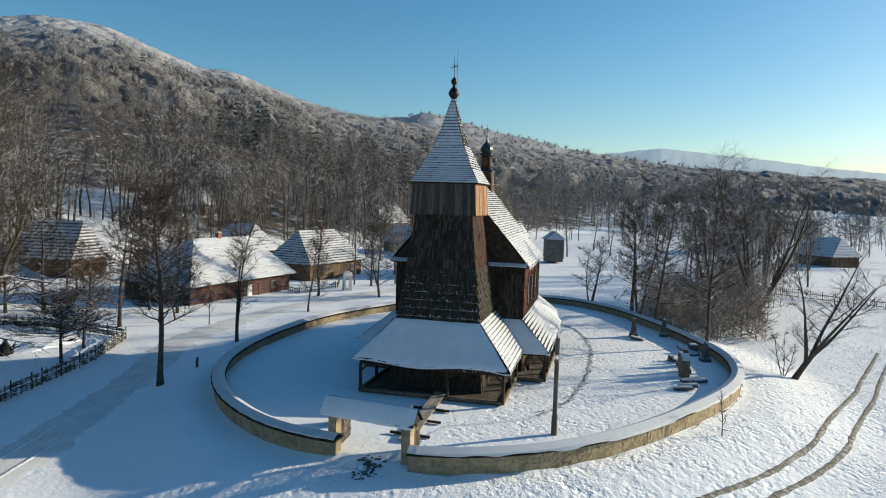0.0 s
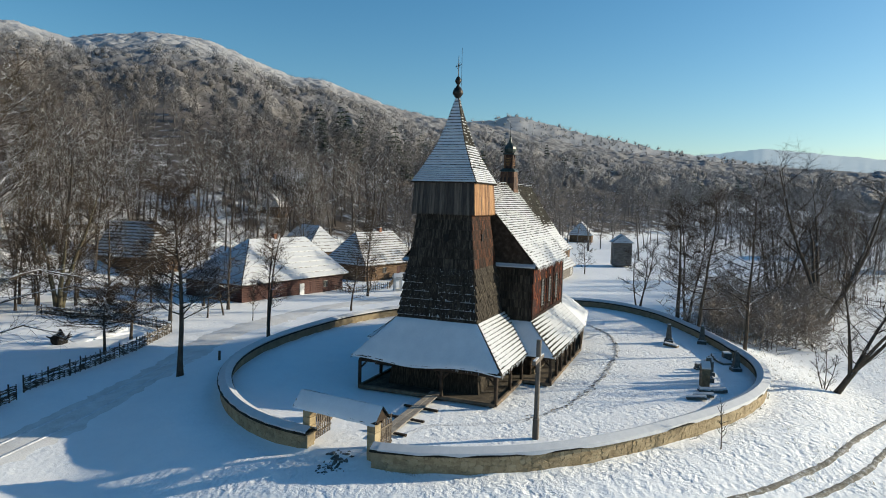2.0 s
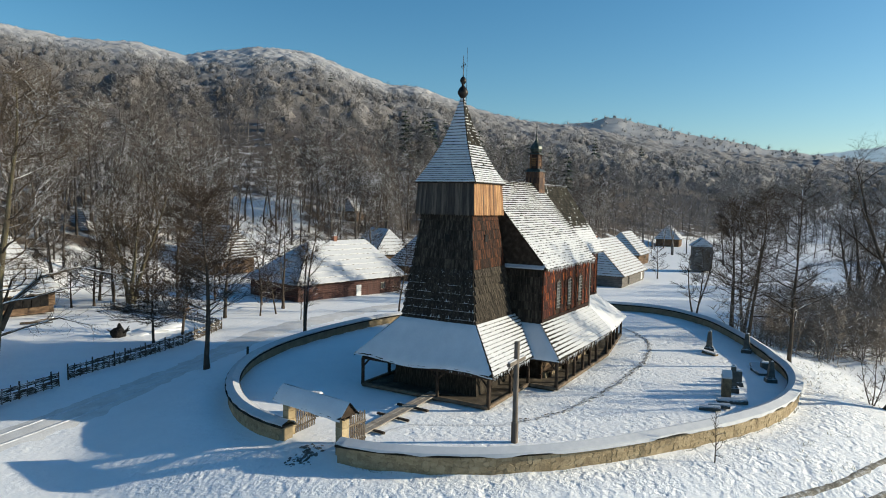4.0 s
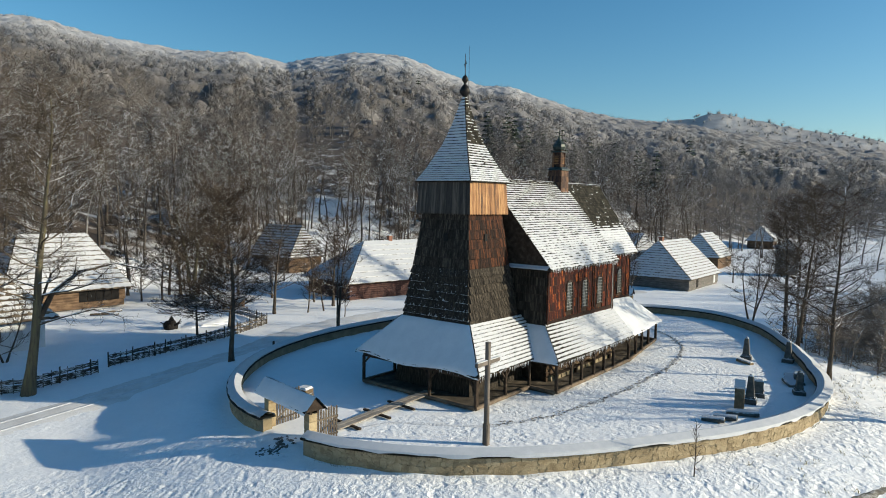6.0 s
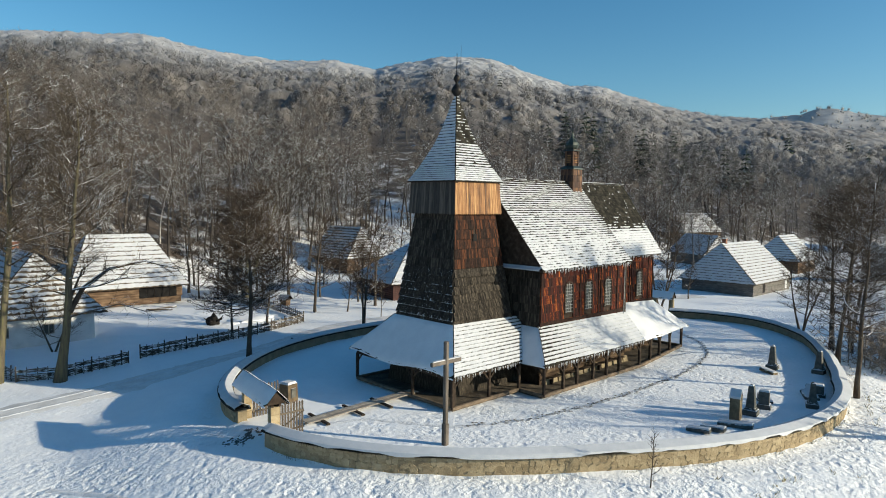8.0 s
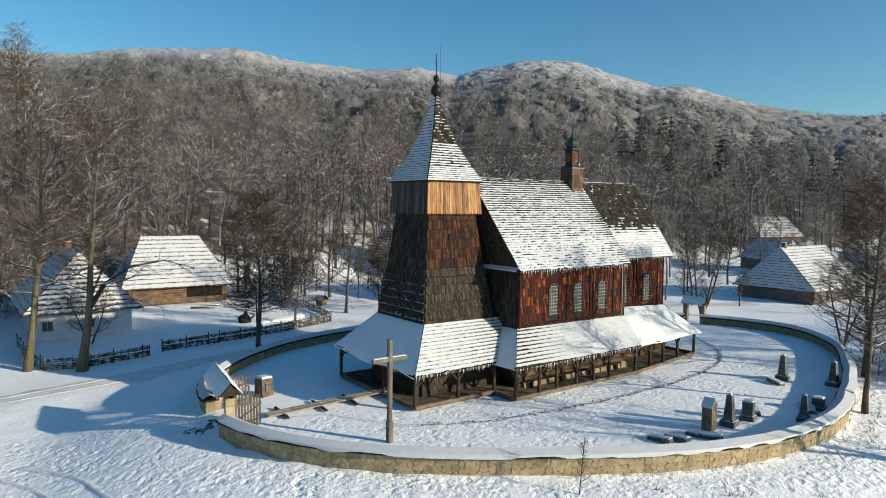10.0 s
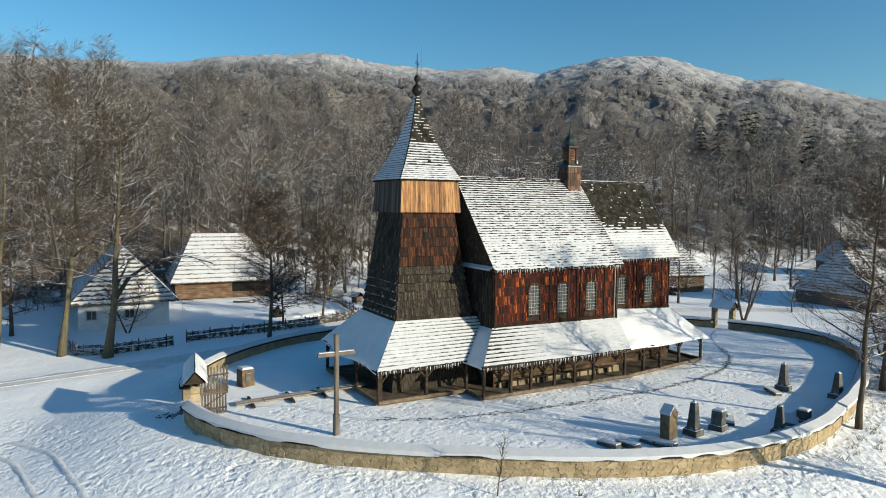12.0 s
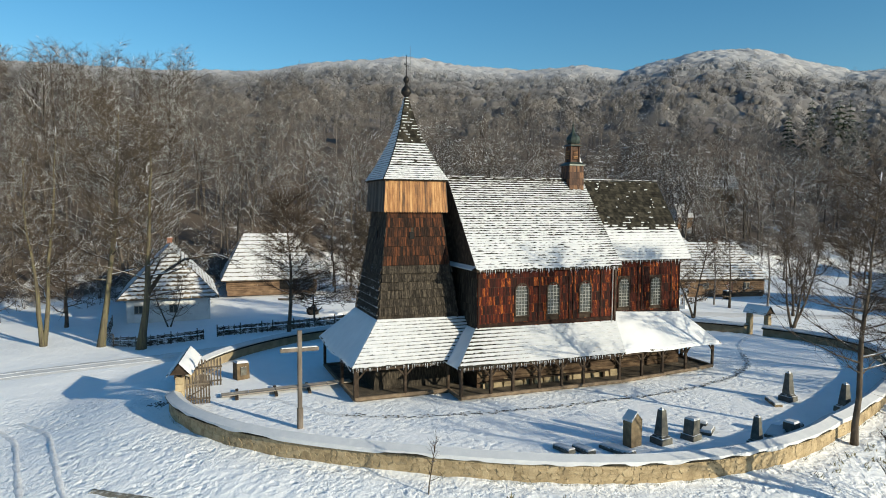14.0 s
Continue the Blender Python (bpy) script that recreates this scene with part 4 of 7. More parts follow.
    part("shingle_cladding", wood, ROOF_SHINGLE, roofn, "dark shingle courses", "stuff")
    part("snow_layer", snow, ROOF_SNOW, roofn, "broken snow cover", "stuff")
    wood, snow = roof_face((EX1, EY, EZ), (EX0, EY, EZ), (EX0, 0, ZR), (EX1, 0, ZR), 30, rng, 0.05, 0.95, 0.05, 0.3, 0.05)
    part("shingle_cladding", wood, ROOF_SHINGLE, roofn, "", "stuff")
    part("snow_layer", snow, ROOF_SNOW, roofn, "", "stuff")
    CE, CEY, CEZ, RX = 22.85, 3.95, 8.55, 22.4
    g = Geo()
    g.add([(EX1, -CEY, CEZ - 0.1), (CE, -CEY, CEZ - 0.1), (CE, CEY, CEZ - 0.1), (EX1, CEY, CEZ - 0.1), (EX1, 0, ZR - 0.08), (RX, 0, ZR - 0.08)], [(0, 1, 5, 4), (2, 3, 4, 5), (1, 2, 5), (3, 2, 1, 0)])
    roofc = part("chancel_roof", g, BEAM, ch, "chancel roof with bare dark shingles above and snow below")
    wood, snow = roof_face((EX1 - 0.3, -CEY, CEZ), (CE, -CEY, CEZ), (RX, 0, ZR - 0.03), (EX1 - 0.3, 0, ZR - 0.03), 30, rng, 0.05, 0.92, 0.12, 0.22, 0.035,
                           bare=lambda u, v: min(1.12, max(0.0, v - 0.34 - 0.07 * noise.noise(Vector((u * 5, v * 9, 4.0))) - 0.05 * noise.noise(Vector((u * 16, v * 20, 1.0)))) * 8))
    part("shingle_cladding", wood, ROOF_SHINGLE, roofc, "dark shingle courses", "stuff")
    part("snow_layer", snow, ROOF_SNOW, roofc, "snow on the lower courses", "stuff")
    wood, snow = roof_face((CE, CEY, CEZ), (EX1 - 0.3, CEY, CEZ), (EX1 - 0.3, 0, ZR - 0.03), (RX, 0, ZR - 0.03), 20, rng, 0.05, 0.95, 0.05, 0.3, 0.05)
    roof_face((CE, -CEY, CEZ), (CE, CEY, CEZ), (RX, 0.01, ZR - 0.03), (RX, -0.01, ZR - 0.03), 20, rng, 0.05, 0.8, 0.2, 0.3, 0.05, wood, snow)
    part("shingle_cladding", wood, ROOF_SHINGLE, roofc, "", "stuff")
    part("snow_layer", snow, ROOF_SNOW, roofc, "", "stuff")
    g = Geo()
    for i in range(48):
        x = EX0 + i * (RX - EX0) / 48
        g.beam((x, 0, ZR + 0.04 + rng.uniform(-0.015, 0.02)), (x + 0.41, 0, ZR + 0.04 + rng.uniform(-0.015, 0.02)), 0.20, 0.07)
    ridge = part("ridge_board", g, ROOF_SHINGLE, ch)
    g = Geo()
    for i in range(48):
        if rng.random() < 0.8:
            x = EX0 + i * (RX - EX0) / 48
            g.beam((x, 0, ZR + 0.10), (x + rng.uniform(0.2, 0.4), 0, ZR + 0.10), 0.15, 0.06)
    part("ridge_snow", g, ROOF_SNOW, ridge, "", "stuff")
    # snow-topped penthouse ledge on the west gable
    wood, snow = roof_face((2.95, NY + 0.3, 8.28), (2.95, -NY - 0.3, 8.28), (3.5, -NY - 0.3, 8.62), (3.5, NY + 0.3, 8.62), 2, rng, 0.05, 1.0, 0.03, 0.3, 0.07)
    pl = part("penthouse_ledge", wood, ROOF_SHINGLE, nave, "narrow snow-topped ledge roof")
    part("snow_layer", snow, ROOF_SNOW, pl, "", "stuff")
    g = Geo()
    icicles((EX0, -EY - 0.02, EZ + 0.02), (EX1, -EY - 0.02, EZ + 0.02), rng, g)
    icicles((EX1, -CEY - 0.02, CEZ + 0.02), (CE, -CEY - 0.02, CEZ + 0.02), rng, g)
    part("icicles", g, ICE, roofn, "icicles along the eaves", "stuff")

    # ridge turret
    TX = 14.05
    g = Geo()
    sq = lambda h, z: [(TX - h, -h, z), (TX + h, -h, z), (TX + h, h, z), (TX - h, h, z)]
    g.hexa(sq(0.62, 13.6), sq(0.60, 16.0))
    tur = part("ridge_turret", g, BEAM, ch, "small square bell turret with lantern and onion dome")
    g = Geo()
    lo, hi = sq(0.66, 13.9), sq(0.62, 15.95)
    for k in range(4):
        wall_shingles(lo[k], lo[(k + 1) % 4], hi[(k + 1) % 4], hi[k], 4, rng, 0.17, geo=g, proud=0.04)
    part("turret_shingles", g, TURRET_WOOD, tur, "", "stuff")
    g = Geo()
    g.hexa(sq(0.74, 15.94), sq(0.72, 16.04))
    g.hexa(sq(0.72, 16.04), sq(0.46, 16.24))
    part("turret_cornice", g, DOME, tur, "greenish sheet-metal turret cornice")
    g = Geo()
    g.hexa([(TX + 0.42, -0.35, 16.2), (TX + 0.66, -0.35, 16.12), (TX + 0.66, 0.3, 16.12), (TX + 0.42, 0.3, 16.2)], [(TX + 0.40, -0.25, 16.72), (TX + 0.58, -0.22, 16.6), (TX + 0.58, 0.2, 16.6), (TX + 0.40, 0.2, 16.72)])
    part("snow_clump", g, ROOF_SNOW, tur, "clump of snow stuck beside the lantern", smooth=True)
    g = Geo()
    for sx in (-1, 1):
        for sy in (-1, 1):
            g.beam((TX + sx * 0.36, sy * 0.36, 16.2), (TX + sx * 0.36, sy * 0.36, 17.55), 0.13, 0.13, (0, 1, 0))
    g.hexa(sq(0.33, 16.2), sq(0.33, 17.5))
    for k in range(6):
        z = 16.45 + k * 0.15
        g.hexa(sq(0.39, z), sq(0.35, z + 0.08))
    g.hexa(sq(0.52, 17.48), sq(0.47, 17.66))
    lan = part("lantern", g, TURRET_WOOD, tur, "louvred brown lantern")
    for x0, y0, x1, y1 in ((TX - 0.19, -0.42, TX + 0.19, -0.42), (TX - 0.42, -0.19, TX - 0.42, 0.19)):
        for k in range(5):
            g = Geo()
            g.beam((x0, y0, 16.55 + k * 0.14), (x1, y1, 16.55 + k * 0.14), 0.05, 0.06)
            part("louvre", g, BOARD_GOLD, lan)
    g = Geo()
    g.hexa(sq(0.56, 17.50), sq(0.50, 17.62))
    part("lantern_cornice", g, DOME, lan, "greenish metal cornice")
    g = Geo()
    g.lathe([(0.42, 17.64), (0.52, 17.8), (0.58, 18.0), (0.53, 18.22), (0.36, 18.42), (0.18, 18.62), (0.10, 18.85), (0.05, 19.1), (0.09, 19.2), (0.04, 19.3), (0.025, 19.45)], (TX, 0), 8)
    dome = part("onion_dome", g, DOME, tur, "dark green eight-sided onion dome")
    g = Geo()
    g.tube([(TX, 0, 19.3), (TX, 0, 20.35)], [0.022, 0.014], 5)
    g.tube([(TX - 0.14, -0.16, 19.95), (TX + 0.14, 0.16, 19.95)], [0.015, 0.015], 5)
    part("dome_cross", g, IRON, dome)

    # arcaded aisle roof round the foot
    aisle = part("aisle_roof", Geo(), BEAM, ch, "low arcade roof round the church, smooth with snow")

    def lean_to(A, B, C, D, n, cover, ragged, sag=0.0, bare=None, th=0.04):
        w, s = roof_face(A, B, C, D, n, rng, th, 0.0 if cover > 1 else cover, ragged if cover <= 1 else 0.0, 0.3, 0.06, bare=bare, sag=sag if cover > 1 else 0.0)
        f = part("aisle_roof_side", w, ROOF_SHINGLE, aisle, "", "stuff")
        if cover > 1:
            part("snow_layer", snow_sheet(A, B, C, D, rng, 0.09, sag), LIFTED_SNOW, f, "smooth thick snow", smooth=True)
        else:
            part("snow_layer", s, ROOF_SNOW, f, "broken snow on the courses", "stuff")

    W0, W1, wz = -5.38, 5.25, 2.30
    tz = 4.9
    lean_to((W0, W1, wz), (W0, -W1 - 0.25, wz), (-3.0, -3.0, tz), (-3.0, 3.0, tz), 7, 1.03, 0.02, 0.13)
    lean_to((W0, -W1 - 0.25, wz), (3.4, -W1 - 0.25, wz), (3.5, -2.95, tz - 0.1), (-3.0, -3.0, tz), 13, 0.84, 0.20, 0.02, bare=lambda u, v: 0.42 * max(0.0, u - 0.30))
    lean_to((1.6, W1, wz), (W0, W1, wz), (-3.0, 3.0, tz), (3.0, 2.95, tz), 7, 1.0, 0.03)
    SX0, SY = 1.15, 7.45
    lean_to((SX0, -3.0, 2.26), (SX0, -SY, 2.26), (3.55, -5.05, 4.3), (3.55, -3.0, 4.3), 7, 1.02, 0.02)
    lean_to((SX0, -SY, 2.26), (14.0, -SY, 2.30), (14.9, -5.0, 4.25), (3.4, -5.05, 4.3), 10, 0.93, 0.13, 0.03, bare=lambda u, v: 0.55 * max(0, 0.45 - u) * 2)
    lean_to((14.0, -SY, 2.30), (24.1, -6.1, 2.06), (22.2, -3.45, 4.35), (14.6, -3.5, 4.65), 9, 1.03, 0.03, 0.04)
    lean_to((24.1, -6.1, 2.06), (24.1, 6.1, 2.06), (22.2, 3.45, 4.35), (22.2, -3.45, 4.35), 7, 1.02, 0.03)
    lean_to((14.9, -5.0, 4.25), (14.95, -4.9, 4.25), (14.65, -3.5, 4.72), (14.6, -3.5, 4.72), 3, 1.0, 0.0)
    lean_to((24.1, 6.1, 2.06), (14.0, SY, 2.3), (14.6, 3.5, 4.65), (22.2, 3.45, 4.35), 7, 1.02, 0.03)
    lean_to((14.0, SY, 2.3), (SX0, SY, 2.26), (3.4, 5.05, 4.3), (14.9, 5.0, 4.25), 7, 1.02, 0.03)
    lean_to((SX0, SY, 2.26), (SX0, 3.0, 2.26), (3.55, 3.0, 4.3), (3.55, 5.05, 4.3), 7, 1.02, 0.02)
    g = Geo()
    icicles((W0, -W1 - 0.27, wz + 0.02), (1.3, -W1 - 0.27, wz + 0.02), rng, g, 0.13, 0.4)
    icicles((SX0, -SY - 0.02, 2.26), (14.0, -SY - 0.02, 2.3), rng, g, 0.13, 0.45)
    icicles((W0 - 0.02, -W1, wz), (W0 - 0.02, 0.0, wz), rng, g, 0.3, 0.2)
    part("icicles", g, ICE, aisle, "icicles along the arcade eaves", "stuff")

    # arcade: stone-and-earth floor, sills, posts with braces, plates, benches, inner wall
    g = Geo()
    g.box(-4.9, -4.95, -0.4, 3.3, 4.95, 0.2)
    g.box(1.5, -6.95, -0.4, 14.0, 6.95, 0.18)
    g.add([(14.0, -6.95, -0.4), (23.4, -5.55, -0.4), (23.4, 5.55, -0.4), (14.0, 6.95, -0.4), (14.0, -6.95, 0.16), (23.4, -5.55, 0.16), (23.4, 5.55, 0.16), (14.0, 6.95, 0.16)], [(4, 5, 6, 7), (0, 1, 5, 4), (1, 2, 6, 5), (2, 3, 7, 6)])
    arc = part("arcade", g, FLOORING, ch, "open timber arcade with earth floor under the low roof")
    runs = [((-5.05, 4.75), (-5.05, -5.05), [0, 0.62, 1]), ((-5.05, -5.05), (1.45, -5.05), [0.02, 0.52, 0.99]), ((1.45, -5.05), (1.45, -7.15), [1]),
            ((1.45, -7.15), (14.0, -7.15), [0.17, 0.30, 0.46, 0.60, 0.74, 0.98]), ((14.0, -7.15), (23.6, -5.75), [0.2, 0.42, 0.68, 1]), ((23.6, -5.75), (23.6, 5.75), [0.3, 0.7, 1]), ((-5.05, 4.75), (1.45, 4.75), [0.5, 1])]
    for (ax, ay), (bx, by), at in runs:
        s = Geo()
        s.beam((ax, ay, 0.22), (bx, by, 0.22), 0.24, 0.24)
        part("sill_beam", s, SILL_WOOD, arc, "weathered ground sill")
        s = Geo()
        s.beam((ax, ay, 2.10), (bx, by, 2.10), 0.18, 0.20)
        part("wall_plate", s, BEAM, arc)
        d = Vector((bx - ax, by - ay, 0)).normalized()
        for t in at:
            px, py = ax + (bx - ax) * t, ay + (by - ay) * t
            s = Geo()
            s.beam((px, py, 0.2), (px, py, 2.05), 0.20, 0.20, (0, 1, 0))
            post = part("post", s, BEAM, arc)
            s = Geo()
            for sg in (-1, 1):
                if (sg > 0 and t > 0.97) or (sg < 0 and t < 0.03):
                    continue
                s.beam((px, py, 1.45), (px + sg * d.x * 0.55, py + sg * d.y * 0.55, 2.05), 0.11, 0.11)
            if s.v:
                part("brace", s, BEAM, post)
    for k, (ax, ay, bx, by) in enumerate(((3.9, -5.6, 14.0, -5.6),)):
        s = Geo()
        s.beam((ax, ay, 0.66), (bx, by, 0.66), 0.34, 0.07)
        for t in (0.05, 0.35, 0.65, 0.95):
            s.beam((ax + (bx - ax) * t, ay + (by - ay) * t, 0.18), (ax + (bx - ax) * t, ay + (by - ay) * t, 0.63), 0.2, 0.22, (0, 1, 0))
        part("bench", s, BEAM, arc, "plank bench along the inner wall")
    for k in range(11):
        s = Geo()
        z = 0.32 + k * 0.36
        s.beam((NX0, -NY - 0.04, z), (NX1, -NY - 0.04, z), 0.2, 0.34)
        part("wall_log", s, LOG_DARK, nave)
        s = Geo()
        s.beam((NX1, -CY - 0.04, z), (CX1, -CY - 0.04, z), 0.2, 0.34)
        part("wall_log", s, LOG_DARK, chancel)
    s = Geo()
    for k in range(14):
        x = 3.8 + k * 0.8
        s.hexa([(x, -5.5, 0.1), (x + 0.7, -5.5, 0.1), (x + 0.7, -5.2, 0.1), (x, -5.2, 0.1)], [(x + 0.05, -5.42, 0.55 + 0.1 * (k % 3)), (x + 0.66, -5.42, 0.6), (x + 0.7, -5.2, 0.6), (x, -5.2, 0.6)])
    part("stone_footing", s, MORTAR, nave, "", "stuff")
    return ch, ws, pieces


CHURCH, SOUTH_WALL, SOUTH_PIECES = church()


# ---- churchyard wall ----
GATE_W, GATE_E = (math.pi - 0.155, math.pi + 0.005), (0.185, 0.245)


def ring_point(th, inset=0.0):
    q = (th - (math.pi - 0.155)) % (2 * math.pi)
    q = q - 2 * math.pi if q > math.pi else q
    r = float(ring_radius(th)) - inset - (0.38 * max(0.0, 1 + q / 0.22) ** 2 if -0.22 < q < 0.08 else 0.0)
    return RC[0] + r * math.cos(th), RC[1] + r * math.sin(th)


def in_gate(th):
    th = th % (2 * math.pi)
    return GATE_W[0] < th < GATE_W[1] or GATE_E[0] < th < GATE_E[1]


WALL_TOP = 0.72


def churchyard_wall():
    rng = random.Random(8)
    wall = thing("wall_churchyard", "low oval sandstone wall round the churchyard under a snow cap", "wall", RC[0], RC[1], 0, kind="structure")
    off = Vector((*RC, 0))
    n = 420
    core, cap, wood = Geo(), Geo(), Geo()
    for i in range(n):
        a0, a1 = 2 * math.pi * i / n, 2 * math.pi * (i + 1) / n
        if in_gate((a0 + a1) / 2):
            continue
        o0, o1, n0, n1 = ring_point(a0, 0.05), ring_point(a1, 0.05), ring_point(a0, 0.6), ring_point(a1, 0.6)
        low = [Vector((*p, -0.75)) - off for p in (o0, o1, n1, n0)]
        high = [Vector((*p, WALL_TOP)) - off for p in (o0, o1, n1, n0)]
        core.hexa(low, high)
        e0, e1, f0, f1 = ring_point(a0, -0.17), ring_point(a1, -0.17), ring_point(a0, 0.84), ring_point(a1, 0.84)
        m0, m1 = ring_point(a0, 0.33), ring_point(a1, 0.33)
        wood.hexa([Vector((*p, WALL_TOP - 0.05)) - off for p in (e0, e1, f1, f0)], [Vector((*p, WALL_TOP + 0.06)) - off for p in (e0, e1, f1, f0)])
        e0, e1, f0, f1 = ring_point(a0, -0.11 - 0.03 * math.sin(i * 1.7)), ring_point(a1, -0.11 - 0.03 * math.sin(i * 1.7 + 1.7)), ring_point(a0, 0.77), ring_point(a1, 0.77)
        bump = 0.025 * math.sin(i * 0.9) + rng.uniform(-0.012, 0.012)
        P = lambda p, z: Vector((*p, z)) - off
        z0, zr = WALL_TOP + 0.064, WALL_TOP + 0.34
        if math.pi < a0 < 1.8 * math.pi:
            e0, e1 = ring_point(a0, -0.185), ring_point(a1, -0.185)
        h0, h1 = (0.14 * smooth01(-0.35, 0.25, noise.noise(Vector((a * 17, 5.5, 0)))) if math.pi < a < 1.8 * math.pi else 0.0 for a in (a0, a1))
        cap.add([P(e0, z0 - h0), P(e1, z0 - h1), P(e1, z0 + 0.08), P(e0, z0 + 0.08), P(m1, zr), P(m0, zr), P(f1, z0 + 0.10), P(f0, z0 + 0.10), P(f1, z0), P(f0, z0)], [(0, 1, 2, 3), (3, 2, 4, 5), (5, 4, 6, 7), (7, 6, 8, 9)])
    part("wall_core", core, MORTAR, wall, "grey mortar core")
    part("coping", wood, ROOF_SHINGLE, wall, "dark wooden coping under the snow")
    me = part("snow_cap", cap, ROOF_SNOW, wall, "smooth snow on the coping")
    # fringe of reeds and ice below the coping on the sunny side
    fr = Geo()
    for i in range(900):
        th = math.pi + 0.1 + i * (1.75 * math.pi - math.pi) / 900 + rng.uniform(-0.002, 0.002)
        x, y = ring_point(th, -0.135)
        dens = noise.noise(Vector((th * 9, 3.1, 0)))
        if dens > -0.1 or th > 4.9:
            fr.spike(Vector((x, y, WALL_TOP + 0.09)) - off, Vector((x, y, WALL_TOP - rng.uniform(0.04, 0.22))) - off, 0.024)
    part("coping_fringe", fr, ROOF_SHINGLE, wall, "ragged shingle ends below the snow", "stuff")
    tufts = Geo()
    for i in range(2600):
        th = math.pi + 0.03 + i * (1.62 * math.pi - 0.2) / 2600
        if noise.noise(Vector((th * 14, 7.7, 0))) < -0.25 or in_gate(th):
            continue
        x, y = ring_point(th, -0.02 - rng.uniform(0, 0.10))
        z = land_z(x, y)
        a = rng.uniform(0, 6.28)
        tufts.spike(Vector((x, y, z - 0.03)) - off, Vector((x + 0.07 * math.cos(a), y + 0.07 * math.sin(a), z + rng.uniform(0.05, 0.16))) - off, 0.016)
    part("grass_fringe", tufts, WEED, wall, "dry grass at the foot of the wall", "stuff")
    return wall


WALL = churchyard_wall()


# ---- gates, crosses, graves ----
def picket_leaf(name, parent, a, b, h, rng, n=9, label=""):
    a, b = Vector(a), Vector(b)
    leaf = part(name, Geo(), GATE_WOOD, parent, label)
    for k in range(n):
        p = mixv(a, b, (k + 0.5) / n)
        g = Geo()
        hh = h * rng.uniform(0.95, 1.04)
        d = (b - a).normalized() * 0.055
        t = Vector((-d.y, d.x, 0)) * 0.25
        g.add([p - d - t, p + d - t, p + d + t, p - d + t, p - d - t + Vector((0, 0, hh)), p + d - t + Vector((0, 0, hh)), p + d + t + Vector((0, 0, hh)), p - d + t + Vector((0, 0, hh)), p + Vector((0, 0, hh + 0.09))],
              [(0, 1, 5, 4), (1, 2, 6, 5), (2, 3, 7, 6), (3, 0, 4, 7), (4, 5, 8), (5, 6, 8), (6, 7, 8), (7, 4, 8)])
        part("picket", g, GATE_WOOD, leaf)
    for z in (0.35, h * 0.72):
        g = Geo()
        g.beam(a + Vector((0, 0, z)), b + Vector((0, 0, z)), 0.09, 0.10)
        part("rail", g, GATE_WOOD, leaf)
    g = Geo()
    g.beam(a + Vector((0, 0, 0.4)), b + Vector((0, 0, h * 0.7)), 0.06, 0.08)
    part("brace", g, GATE_WOOD, leaf)


def gateway(x, y, rz, width, z, label, leaves, pillar_h=2.62, rng_seed=3, over=0.55):
    rng = random.Random(rng_seed)
    gt = thing("gateway", label, "gate", x, y, z, rz)
    for s in (-1, 1):
        g = Geo()
        c = s * width / 2
        for k in range(5):
            z0, z1 = k * pillar_h / 5, (k + 1) * pillar_h / 5
            w = 0.245 + rng.uniform(-0.012, 0.012)
            g.hexa([(-w, c - w, z0 - (0.6 if k == 0 else 0)), (w, c - w, z0 - (0.6 if k == 0 else 0)), (w, c + w, z0 - (0.6 if k == 0 else 0)), (-w, c + w, z0 - (0.6 if k == 0 else 0))], [(-w, c - w, z1 - 0.02), (w, c - w, z1 - 0.02), (w, c + w, z1 - 0.02), (-w, c + w, z1 - 0.02)])
        part("pillar", g, STONE, gt, "square sandstone gate pillar")
    L, e, zr, ze = width / 2 + over, 0.66, pillar_h + 0.90, pillar_h + 0.16
    g = Geo()
    for sx in (-1, 1):
        g.beam((sx * 0.22, -L + 0.15, pillar_h + 0.06), (sx * 0.22, L - 0.15, pillar_h + 0.06), 0.14, 0.14)
    g.add([(-e + 0.1, -L + 0.12, ze), (e - 0.1, -L + 0.12, ze), (0, -L + 0.12, zr - 0.05), (-e + 0.1, L - 0.12, ze), (e - 0.1, L - 0.12, ze), (0, L - 0.12, zr - 0.05)], [(0, 1, 2), (4, 3, 5), (0, 3, 4, 1)])
    rf = part("gate_roof", g, BEAM, gt, "little gabled gate roof")
    faces = (((-e, L, ze), (-e, -L, ze), (0, -L, zr), (0, L, zr)), ((e, -L, ze), (e, L, ze), (0, L, zr), (0, -L, zr)))
    for f in faces:
        w, _ = roof_face(*f, 3, rng, 0.04, 0.0, 0.0, 0.3)
        part("shingle_cladding", w, ROOF_SHINGLE, rf, "", "stuff")
        part("snow_layer", snow_sheet(*f, rng, 0.10), LIFTED_SNOW, rf, "thick smooth snow", smooth=True)
    for a, b, h in leaves:
        picket_leaf("gate_leaf", gt, a, b, h, rng, 9, "weathered picket gate leaf standing open")
    return gt


gateway(-15.2, 0.33, -8.0, 4.26, -0.45, "stone-pillared gate with snowy little roof and open picket leaves", [((0.30, -2.02, 0.40), (1.80, -2.02, 0.45), 1.8), ((0.30, 2.02, 0.40), (2.1, 2.35, 0.45), 1.85)], 2.33)
gateway(39.0, 4.15, 188.0, 2.0, -0.35, "small stone-pillared back gate with snowy roof", [], 2.3, 4, 0.3)

